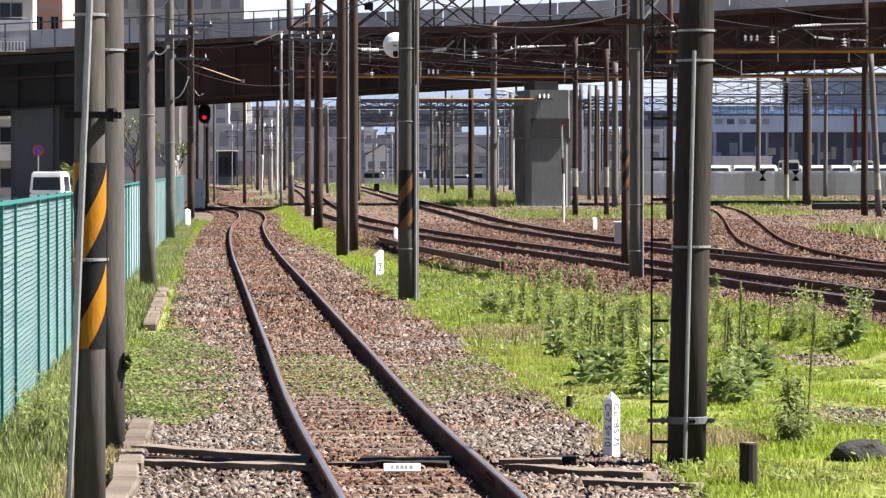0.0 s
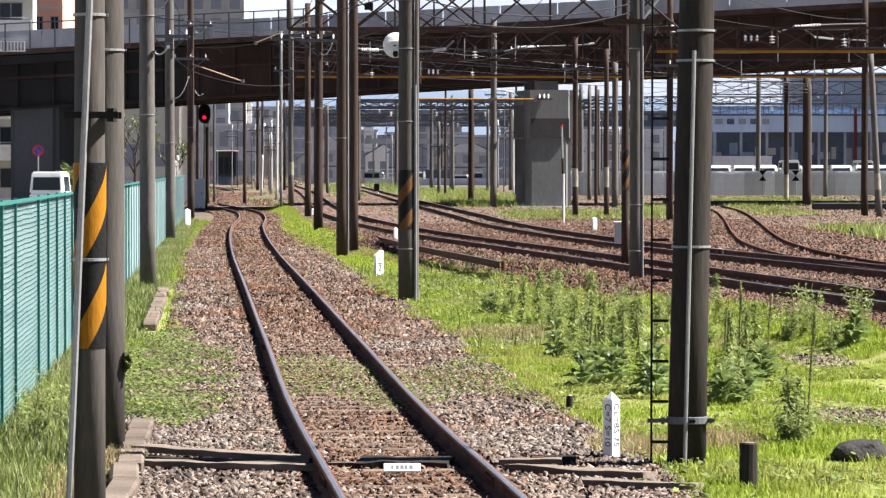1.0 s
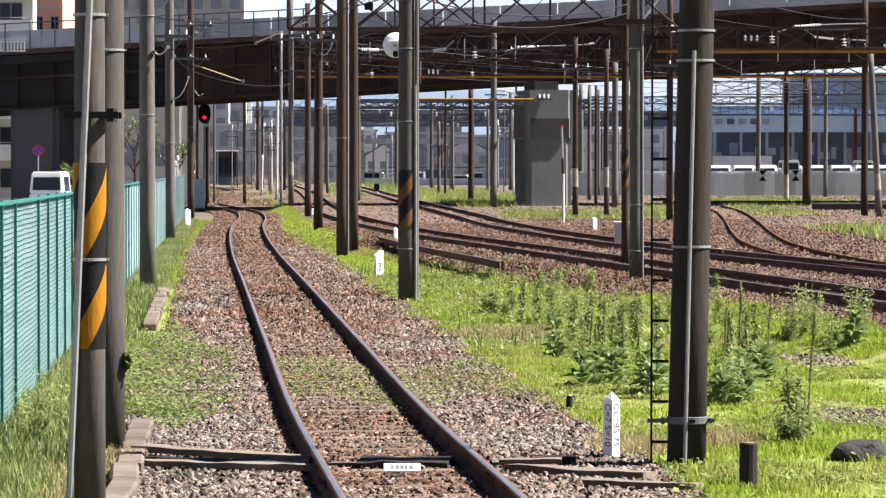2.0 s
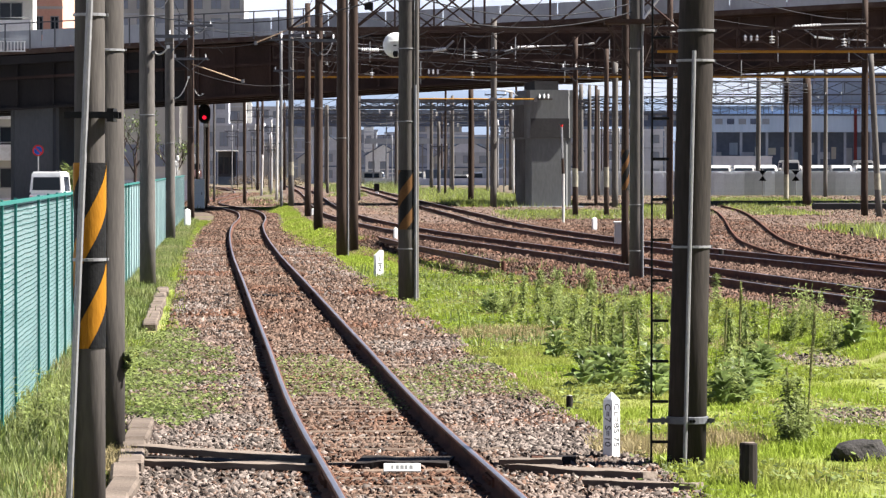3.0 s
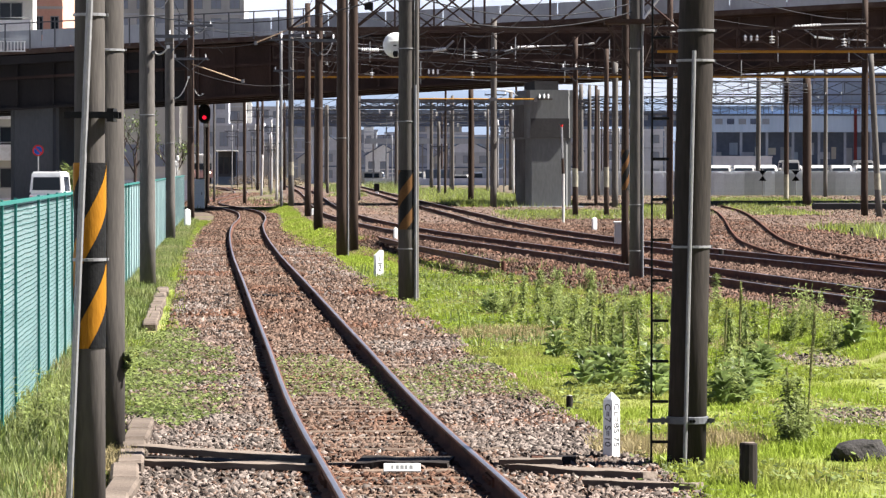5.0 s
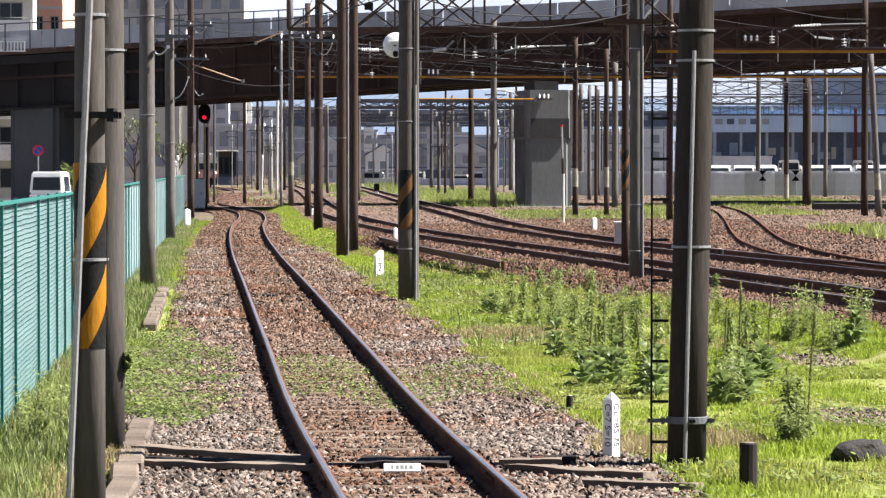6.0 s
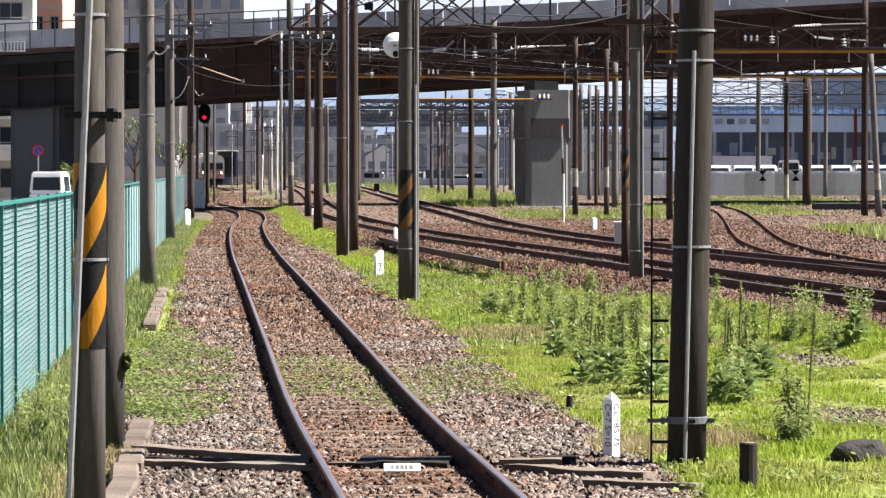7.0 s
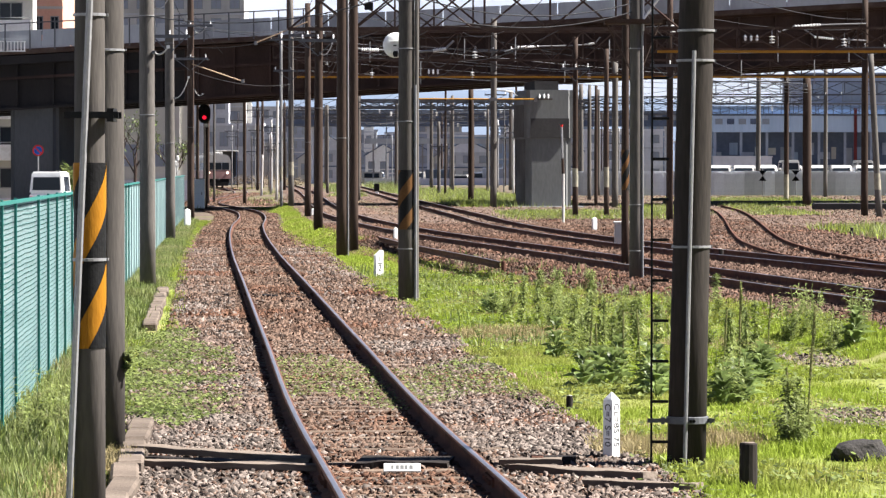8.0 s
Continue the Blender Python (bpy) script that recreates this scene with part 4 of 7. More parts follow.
for x, y, z in ((-3.2, 222, 5.75), (-0.4, 222, 5.75), (2.6, 222, 5.75), (6.1, 222, 5.75), (-4.6, 262, 6.55), (0.5, 262, 6.55), (4.2, 262, 6.55), (9.0, 262, 6.55), (12.5, 236, 6.3), (17.0, 236, 6.3), (21.5, 236, 6.3), (-7.4, 290, 5.9), (-3.5, 290, 5.9), (1.2, 290, 5.9), (-3.5, 178, 7.0), (1.45, 178, 7.0), (7.2, 178, 6.95), (17.0, 178, 6.75), (1.3, 146.6, 7.0), (8.6, 135, 7.6), (15.0, 135, 7.1), (12.3, 135, 7.2), (17.6, 135, 6.8), (-7.0, 187.0, 7.9), (-5.0, 187.0, 7.9), (-6.0, 187.0, 7.9), (-2.6, 330, 7.5), (4.5, 330, 7.5), (20.5, 255, 7.5), (26.5, 255, 7.5)):
    insulator(x, y, z)


def post_insulators(x, y, z, n=3):
    th = empty("pin_insulators", pose(x, y, z), "row of small white pin insulators on a crossarm", "insulator", "insulators")
    part("crossarm", boxes((-0.12, -0.03, -0.05, n * 0.22, 0.03, 0)), TRUSS, th)
    for k in range(n):
        part("pin", lathe([(0.02, 0), (0.06, 0.06), (0.035, 0.10), (0.06, 0.15), (0.02, 0.24)], 10, m=Matrix.Translation((k * 0.22, 0, 0))), PORCELAIN, th)


for x, y, z in ((-0.7, 178, 6.9), (11.3, 135, 7.0), (4.9, 183.4, 5.8), (5.5, 330, 7.6), (-4.4, 340, 8.5)):
    post_insulators(x, y, z)


def bracket_arm(x, y, z, dx, dz, label="pale bracket arm with long white insulator", drop=0.0, plain=False):
    th = empty("bracket_arm", pose(x, y, z), label, "bracket arm", "bracket arms")
    if plain:
        part("tube", rods(((0, 0, 0), (dx, 0, dz), 0.024)), TAN, th)
        part("clamp", boxes((dx * 0.97 - 0.06, -0.06, dz * 0.97 - 0.08, dx * 0.97 + 0.06, 0.06, dz * 0.97 + 0.08)), GREY_STEEL, th)
        return
    part("tube", rods(((0, 0, 0), (dx * 0.55, 0, dz * 0.15), 0.03), ((dx * 0.8, 0, dz * 0.3), (dx, 0, dz), 0.03)), GREY_STEEL, th)
    if drop:
        part("dropper", rods(((0, 0, -0.03), (0, 0, drop), 0.025)), GREY_STEEL, th)
    ribs = []
    for k in range(9):
        ribs += [(0.035, k * 0.05), (0.065, k * 0.05 + 0.02), (0.035, k * 0.05 + 0.04)]
    a, b = Vector((dx * 0.52, 0, dz * 0.14)), Vector((dx * 0.82, 0, dz * 0.31))
    m = Matrix.Translation(a) @ (b - a).to_track_quat("Z", "Y").to_matrix().to_4x4() @ Matrix.Scale((b - a).length / 0.44, 4, (0, 0, 1))
    part("long_insulator", lathe(ribs, 10, m=m), PORCELAIN, th)


bracket_arm(5.4, 147, 7.25, -2.9, -0.25)
bracket_arm(5.4, 147, 7.25, 1.0, 0.35)
bracket_arm(-0.9, 100, 5.45, 1.2, 0.32, drop=0.62)
bracket_arm(-0.95, 100.1, 5.5, -1.6, 0.10, drop=0.57)
bracket_arm(-10.7, 153.3, 6.7, 2.27, -0.78, label="plain tan bracket strut on a line pole", plain=True)
bracket_arm(-5.45, 145.4, 8.15, -2.15, -0.88, label="plain tan bracket strut on a line pole", plain=True)
bracket_arm(17.4, 148.5, 7.5, -2.6, 0.5)
bracket_arm(17.4, 148.5, 8.2, -3.6, -0.35)
bracket_arm(2.54, 182, 6.2, 1.2, -0.3)

FAR_TOPS = []
for k in range(46):
    yy = random.uniform(250, 470)
    xx = random.uniform(-0.055, 0.055) * yy
    if min(abs(xx - float(main_track(min(yy, 420)))), abs(xx - float(second_track(min(yy, 420)))), abs(xx - float(near_track(yy)))) > 1.8:
        tall = random.uniform(5, 9.5)
        FAR_TOPS.append((xx, yy, tall))
        pole(xx, yy, tall, random.choice((0.06, 0.09, 0.13)), mat=random.choice((CONCRETE, POLE_BROWN, GREY_STEEL, GREY_STEEL, OFFWHITE)), lean=(random.uniform(-0.003, 0.003), 0), label="slim far pole standing in the rail yard", group="far poles")


for k in range(34):
    yy = random.uniform(235, 470)
    lo, hi = ((-0.060, -0.036), (-0.022, 0.032), (0.038, 0.125))[k % 3]
    xx = random.uniform(lo, hi) * yy
    if min(abs(xx - float(main_track(min(yy, 420)))), abs(xx - float(second_track(min(yy, 420)))), abs(xx - float(near_track(yy)))) > 1.8 and not (xx > 9 and yy > 255):
        tall = random.uniform(4.5, 9.0)
        FAR_TOPS.append((xx, yy, tall))
        pole(xx, yy, tall, random.choice((0.05, 0.06, 0.09)), mat=random.choice((FAR_STEEL, POLE_BROWN, GREY_STEEL, OFFWHITE)), lean=(random.uniform(-0.006, 0.006), 0), label="slim far pole standing in the rail yard", group="far poles")


def crossarm(x, y, z, w=1.6, n=3):
    th = empty("crossarm", pose(x, y, z), "steel crossarm with white pin insulators on a pole", "crossarm", "crossarms")
    part("bar", boxes((-w / 2, 0.04, -0.05, w / 2, 0.12, 0.05)), FAR_STEEL, th)
    part("stay", rods(((-w * 0.4, 0.08, -0.04), (0, 0.08, -0.5), 0.018), ((w * 0.4, 0.08, -0.04), (0, 0.08, -0.5), 0.018), n=6), FAR_STEEL, th)
    for k in range(n):
        part("pin", lathe([(0.012, 0.05), (0.036, 0.08), (0.02, 0.11), (0.036, 0.14), (0.014, 0.20)], 10, m=Matrix.Translation((-w / 2 + 0.1 + (w - 0.2) * k / max(1, n - 1), 0.08, 0))), PORCELAIN, th)


for x, y, z, w in ((-10.72, 153.2, 6.9, 1.5), (-10.72, 153.2, 8.3, 1.9), (-7.85, 186.3, 7.3, 1.8), (-7.85, 186.3, 8.9, 2.2), (-5.45, 145.3, 7.6, 1.5), (-12.48, 226.8, 7.6, 2.0), (-4.07, 117.4, 6.4, 1.2), (-8.2, 108.3, 6.2, 1.2),
                   (8.51, 135.3, 6.1, 1.5), (17.38, 148.6, 7.2, 1.8), (2.54, 181.8, 8.2, 2.0), (21.12, 221.8, 7.6, 2.4), (26.7, 251.8, 7.4, 2.4), (5.39, 146.8, 6.3, 1.2), (-18.13, 352.8, 8.0, 2.4), (-21, 419.8, 8.4, 2.4)):
    crossarm(x, y, z, w)

for k, (x, y, h) in enumerate(FAR_TOPS):
    if k % 3 != 2:
        crossarm(x, y - 0.15, h * (0.72 + 0.03 * (k % 4)), 1.0 + 0.3 * (k % 3), 2 + k % 2)
    if k % 2:
        crossarm(x, y - 0.15, h * 0.9, 1.3 + 0.4 * (k % 2), 3)
rod_th = empty("catenary_rod", pose(0, 181.78, 5.74), "long yellow steel tie rod between the pole and the pier", "rod")
part("tube", rods(((-1.6, 0, 0.02), (4.7, 0, 0.0), 0.035)), ORANGE_STEEL, rod_th)
part("end_clamp", boxes((4.62, -0.06, -0.1, 4.74, 1.9, 0.08)), GREY_STEEL, rod_th)
part("pole_clamp", boxes((2.34, -0.05, -0.08, 2.74, 0.06, 0.08)), GREY_STEEL, rod_th)
jb = empty("junction_box", pose(-2.05, 99.9, 6.62), "small dark box hanging from the lattice beam", "box")
part("case", boxes((-0.12, -0.07, 0, 0.12, 0.07, 0.2), bevel=0.012), BLACK, jb)
part("hanger", boxes((-0.015, -0.01, 0.2, 0.015, 0.01, 1.0)), TRUSS, jb)
pi = empty("point_indicator", pose(-4.86, 265, YARD), "small dark box marker on a white foot by the points", "marker")
part("box", boxes((-0.19, -0.15, 0.3, 0.19, 0.15, 0.85), bevel=0.02), BLACK, pi)
part("foot", boxes((-0.12, -0.12, -0.1, 0.12, 0.12, 0.3), bevel=0.02), WHITE, pi)

# ---- signal, cabinet, loudspeaker ----
sig = empty("railway_signal", pose(-13.25, 200.5, 0), "red-lit railway colour signal on a slim pole", "signal")
part("mast", rods(((0.1, 0.1, -0.2), (0.1, 0.1, 5.6), 0.06)), POLE_BROWN, sig)
plate = bmesh.new()
m = Matrix.Translation((0, 0, 5.3)) @ Matrix.Rotation(radians(90), 4, "X")
bmesh.ops.create_cone(plate, cap_ends=True, segments=28, radius1=0.34, radius2=0.34, depth=0.05, matrix=m)
for v in plate.verts:
    v.co.z += 0.19 if v.co.z > 5.3 else -0.19
part("backplate", plate, BLACK, sig, "black rounded backplate")
for q, mt in ((5.52, BLACK), (5.09, LAMP_RED)):
    b = bmesh.new()
    bmesh.ops.create_cone(b, cap_ends=True, segments=20, radius1=0.108, radius2=0.108, depth=0.04, matrix=Matrix.Translation((0, -0.05, q)) @ Matrix.Rotation(radians(90), 4, "X"))
    part("lens", b, mt, sig, "glowing red lens" if mt == LAMP_RED else "dark unlit lens")
    hood = bmesh.new()
    for k in range(13):
        a = math.pi * k / 12
        for yy in (-0.03, -0.30):
            hood.verts.new((0.15 * math.cos(a), yy, q + 0.15 * math.sin(a)))
    hood.verts.ensure_lookup_table()
    for k in range(12):
        hood.faces.new([hood.verts[i] for i in (2 * k, 2 * k + 1, 2 * k + 3, 2 * k + 2)])
    bmesh.ops.solidify(hood, geom=hood.faces[:], thickness=0.012)
    part("hood", hood, BLACK, sig)
part("small_plate", boxes((-0.02, 0.0, 4.55, 0.22, 0.03, 4.75)), WHITE, sig)


bal = empty("white_balustrade", pose(-23.35, 188.96, 8.37), "white painted balustrade fixed to the overpass edge", "railing")
part("top_rail", boxes((0, -0.03, 0.50, 1.5, 0.03, 0.56)), WHITE, bal)
part("bottom_rail", boxes((0, -0.03, 0.0, 1.5, 0.03, 0.06)), WHITE, bal)
for k in range(9):
    part("baluster", boxes((0.02 + k * 0.175, -0.025, 0.06, 0.08 + k * 0.175, 0.025, 0.50)), WHITE, bal)


def cable_loop(x, y, z, dx, dz, drop):
    """A slack pale feeder loop between two clips on a pole."""
    th = empty("cable_loop", pose(x, y, z), "slack pale cable loop hanging on a line pole", "cable", "cable loops")
    pts = [Vector((dx * k / 8, 0, dz * k / 8 - drop * 4 * (k / 8) * (1 - k / 8))) for k in range(9)]
    bm = bmesh.new()
    for p, q in zip(pts, pts[1:]):
        rod(bm, p, q, 0.015, n=6)
    part("cable", bm, OFFWHITE, th)
    part("clip", boxes((-0.03, -0.03, -0.03, 0.03, 0.1, 0.03)), FAR_STEEL, th)
    part("clip", boxes((dx - 0.03, -0.03, dz - 0.03, dx + 0.03, 0.03, dz + 0.03)), PORCELAIN, th)


for row in ((-8.05, 108.3, 4.35, 0.42, 0.62, 0.18), (-5.24, 65.45, 4.33, 0.26, 0.10, 0.08), (-10.55, 153.2, 5.6, 0.35, -0.2, 0.15), (-10.55, 153.2, 8.1, 0.5, 0.15, 0.2), (-4.0, 117.4, 6.0, 0.4, 0.3, 0.2)):
    cable_loop(*row)


def cabinet(x, y, w, d, h, label, mat=None):
    th = empty("signal_cabinet", pose(x, y, float(height(x, y))), label, "cabinet")
    part("body", boxes((-w / 2, -d / 2, 0.06, w / 2, d / 2, h), bevel=0.02), mat or GREYBOX, th)
    part("roof", boxes((-w / 2 - 0.03, -d / 2 - 0.03, h, w / 2 + 0.03, d / 2 + 0.03, h + 0.05), bevel=0.015), mat or GREYBOX, th)
    part("door", boxes((-w / 2 + 0.05, -d / 2 - 0.015, 0.14, w / 2 - 0.05, -d / 2, h - 0.08)), mat or GREYBOX, th)
    part("handle", boxes((w / 2 - 0.14, -d / 2 - 0.04, h * 0.5, w / 2 - 0.11, -d / 2 - 0.015, h * 0.5 + 0.14)), BLACK, th)
    part("plinth", boxes((-w / 2 + 0.02, -d / 2 + 0.02, -0.1, w / 2 - 0.02, d / 2 - 0.02, 0.06)), CONCRETE, th)
    return th


cabinet(-13.55, 199.5, 0.7, 0.5, 1.62, "grey-green steel signal cabinet beside the track")
cabinet(4.25, 86, 0.32, 0.3, 0.62, "small pale equipment box beside the yard track", OFFWHITE)

spk = empty("round_speaker", pose(-0.79, 60.25, 4.28), "white round housing on a pole bracket", "loudspeaker")
R90 = Matrix.Rotation(radians(90), 4, "X")
part("drum", lathe([(0.17, -0.12), (0.205, -0.10), (0.212, 0.06), (0.19, 0.10), (0.12, 0.125), (0.0001, 0.13)], 36, m=R90 @ Matrix.Rotation(0, 4, "Z")), WHITE, spk, smooth=True)
part("top_hood", boxes((-0.12, -0.17, 0.045, 0.14, -0.11, 0.06)), WHITE, spk)
part("slot", boxes((-0.035, -0.135, -0.02, 0.015, -0.115, 0.0)), BLACK, spk)
part("horn", lathe([(0.03, -0.05), (0.05, 0.0), (0.035, 0.05)], 12, m=Matrix.Translation((0.0, -0.13, -0.15))), BLACK, spk, "black fitting")
part("arm", rods(((0.0, 0.05, 0.0), (0.10, 0.05, 0.0), 0.025), ((0.10, 0.05, 0.0), (0.19, -0.72, 0.0), 0.025)), BLACK, spk)


# ---- fence ----
def fence():
    th = empty("mesh_fence", pose(0, 0, 0), "tall green welded mesh fence along the track", "fence", kind="structure")
    ang = math.degrees(math.atan(0.06))
    H = 1.93
    pitch = 1.92
    q = pitch * math.sqrt(1 + 0.06 ** 2)
    upright = bmesh.new()
    for k in range(18):
        y = q * k / 18
        rod(upright, (0, y, 0.06), (0, y, H - 0.02), 0.0026, n=4)
    panel = mesh_of("mesh_panel", upright, FENCE_GREEN)
    across = bmesh.new()
    for k in range(41):
        z = 0.07 + k * 0.0455
        for i in range(6):
            za, zb = (z + 0.005 * noise.noise(Vector((k * 0.7, (i + e) * 0.9, 3))) - 0.007 * math.sin(math.pi * (i + e) / 6) for e in (0, 1))
            rod(across, (0.005, q * i / 6, za), (0.005, q * (i + 1) / 6, zb), 0.0046, n=4)
    wires = mesh_of("cross_wires", across, FENCE_WIRE)
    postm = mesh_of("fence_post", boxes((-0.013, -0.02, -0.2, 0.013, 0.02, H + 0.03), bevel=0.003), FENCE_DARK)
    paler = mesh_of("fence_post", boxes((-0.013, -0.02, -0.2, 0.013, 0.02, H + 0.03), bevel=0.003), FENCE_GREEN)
    railm = mesh_of("top_rail", boxes((-0.02, 0, H - 0.015, 0.02, q, H + 0.015), (-0.015, 0, 0.05, 0.015, q, 0.08)), FENCE_DARK)
    for k in range(-4, 66):
        y = 31.4 + pitch * k
        m = pose(float(fence_line(y)), y, 0, 0, 0, ang)
        if k != 1:
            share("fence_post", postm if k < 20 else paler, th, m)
        pm = share("mesh_panel", panel, th, m @ pose(-0.027, 0, 0))
        if k < 20:
            share("cross_wires", wires, pm)
        share("top_rail", railm, th, m)


fence()
gate = empty("folding_gate", pose(-5.2, 36, 0), "dark green gate frame behind the mesh fence", "gate")
part("frame", rods(((-1.4, 0, 0), (-1.4, 0, 2.0), 0.03), ((0.15, 0, 0), (0.15, 0, 2.0), 0.03), ((-1.4, 0, 2.0), (0.15, 0, 2.0), 0.03), ((-1.4, 0, 0.2), (0.15, 0, 0.2), 0.025)), FENCE_DARK, gate)
for k in range(7):
    part("bar", rods(((-1.2 + k * 0.2, 0, 0.2), (-1.2 + k * 0.2, 0, 2.0), 0.008), n=6), FENCE_GREEN, gate)


# ---- street side ----
def car(x, y, z, turn, label, paint, kind="van"):
    th = empty("parked_van" if kind == "van" else "parked_car", pose(x, y, z, 0, 0, turn), label, "van" if kind == "van" else "car", "parked cars")
    w, L, h, belt = (0.69, 3.4, 1.88, 1.0) if kind == "van" else (0.85, 4.3, 1.48, 0.9)
    bm = boxes((-w, -L / 2, 0.28, w, L / 2, belt), bevel=0.07)
    part("lower_body", bm, paint, th)
    cab = boxes((-w, -L / 2 + 0.03, belt - 0.01, w, L / 2 - (0.5 if kind == "van" else 1.3), h))
    for v in cab.verts:
        if v.co.z > belt + 0.1:
            v.co.x *= 0.86
            v.co.y *= 0.94 if kind == "van" else 0.72
    bmesh.ops.bevel(cab, geom=cab.edges[:], offset=0.06, segments=2, affect="EDGES")
    part("cabin", cab, paint, th)
    yb = -L / 2
    rear = boxes((-w * 0.82, yb + 0.0, belt + 0.14, w * 0.82, yb + 0.06, h - 0.22), bevel=0.01)
    for v in rear.verts:
        v.co.y += (0.035 if kind == "van" else 0.35) * (v.co.z - belt) / (h - belt) - (0.0 if kind == "van" else -0.04)
        v.co.x *= 1 - 0.10 * (v.co.z - belt) / (h - belt)
    part("rear_window", rear, GLASS, th)
    for s in (-1, 1):
        sw = boxes((s * w * 0.985 - 0.02, yb + 0.5, belt + 0.1, s * w * 0.985 + 0.02, L / 2 - (0.9 if kind == "van" else 1.7), h - 0.2))
        for v in sw.verts:
            v.co.x *= 1 - 0.13 * (v.co.z - belt) / (h - belt)
        part("side_window", sw, GLASS, th)
        part("tail_lamp", boxes((s * w * 0.9 - 0.05, yb - 0.015, belt - 0.38, s * w * 0.9 + 0.05, yb + 0.03, belt - 0.12)), RED, th)
        for yy in (-L * 0.32, L * 0.33):
            wheel = part("wheel", rods(((s * (w - 0.16), yy, 0.28), (s * (w + 0.01), yy, 0.28), 0.28), n=18), BLACK, th)
            part("rim", rods(((s * (w + 0.005), yy, 0.28), (s * (w + 0.02), yy, 0.28), 0.17), n=14), GREY_STEEL, wheel)
    part("bumper", boxes((-w * 0.97, yb - 0.06, 0.3, w * 0.97, yb + 0.03, 0.5), bevel=0.02), paint, th)
    return th


car(-15.75, 145, 0.24, 0, "small white van parked on the street behind the fence", WHITE)
sign = empty("road_sign", pose(-20.19, 180, 0), "round blue no-parking sign with a red rim on a post", "road sign")
part("post", rods(((0, 0, 0), (0, 0, 3.3), 0.035)), GREY_STEEL, sign)
for nm, r, y, mt in (("rim", 0.28, -0.05, RED), ("disc", 0.21, -0.065, BLUE)):
    b = bmesh.new()
    bmesh.ops.create_cone(b, cap_ends=True, segments=28, radius1=r, radius2=r, depth=0.015, matrix=Matrix.Translation((0, y, 3.15)) @ R90)
    part(nm, b, mt, sign)
b = boxes((-0.21, -0.079, 3.12, 0.21, -0.074, 3.18))
bmesh.ops.rotate(b, verts=b.verts, cent=(0, -0.076, 3.15), matrix=Matrix.Rotation(radians(45), 3, "Y"))
part("slash", b, RED, sign)


def building(name, x, y, w, d, h, storeys, bays, wall, label, roof=None, base=0.0, win=0.55, gable=0.0, sill=True, turn=0.0, overhang=0.25, lit=None):
    th = empty(name, pose(x, y, base, 0, 0, turn), label, "building", kind="structure")
    part("wall", boxes((-w / 2, 0, -0.5, w / 2, d, h)), wall, th)
    if gable:
        o = overhang
        gw = bmesh.new()
        fr = [gw.verts.new((x, yy, z)) for yy in (0.0, d) for x, z in ((-w / 2, h - 0.01), (w / 2, h - 0.01), (0, h + gable))]
        for f in ((0, 1, 2), (3, 5, 4), (0, 2, 5, 3), (1, 4, 5, 2), (0, 3, 4, 1)):
            gw.faces.new([fr[i] for i in f])
        part("gable_wall", gw, wall, th)
        for sgn in (-1, 1):
            bm = boxes((0, -o, 0, 1, d + o, 0.16))
            for v in bm.verts:
                u = v.co.x
                v.co.x = sgn * u * (w / 2 + o * 1.5)
                v.co.z = v.co.z + h + gable + 0.03 - u * gable * (1 + o * 3 / w)
            part("roof", bm, roof or ROOF, th)
    else:
        part("roof", boxes((-w / 2 - overhang, -overhang, h, w / 2 + overhang, d + overhang, h + 0.35)), roof or GREYWALL, th)
    sh, bw = h / storeys, w / bays
    pw, ph = bw * win, sh * 0.5
    fr = mesh_of("window", boxes((-pw / 2, -0.05, 0, pw / 2, 0.0, 0.08), (-pw / 2, -0.05, ph - 0.08, pw / 2, 0, ph), (-pw / 2, -0.05, 0, -pw / 2 + 0.08, 0, ph), (pw / 2 - 0.08, -0.05, 0, pw / 2, 0, ph), (-0.03, -0.05, 0, 0.03, 0, ph)), GREY_STEEL)
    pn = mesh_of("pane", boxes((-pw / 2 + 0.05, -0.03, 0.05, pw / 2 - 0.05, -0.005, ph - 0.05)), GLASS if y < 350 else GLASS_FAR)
    for s in range(storeys):
        for k in range(bays):
            wnd = share("window", fr, th, pose(-w / 2 + bw * (k + 0.5), 0, s * sh + sh * 0.28))
            share("pane", pn, wnd)
        if sill and storeys > 1:
            part("string_course", boxes((-w / 2 - 0.05, -0.09, s * sh - 0.1, w / 2 + 0.05, -0.01, s * sh + 0.12)), roof or GREYWALL, th)
    return th


def balconies(th, w, h, storeys, x0=None):
    sh = h / storeys
    for s in range(1, storeys):
        b = part("balcony", boxes((-w / 2, -1.3, s * sh - 0.15, w / 2, 0, s * sh), (-w / 2, -1.3, s * sh, w / 2, -1.22, s * sh + 1.0)), WHITE, th, "white balcony front")
        part("balcony_rail", rods(((-w / 2, -1.26, s * sh + 1.15), (w / 2, -1.26, s * sh + 1.15), 0.04)), GREY_STEEL, b)


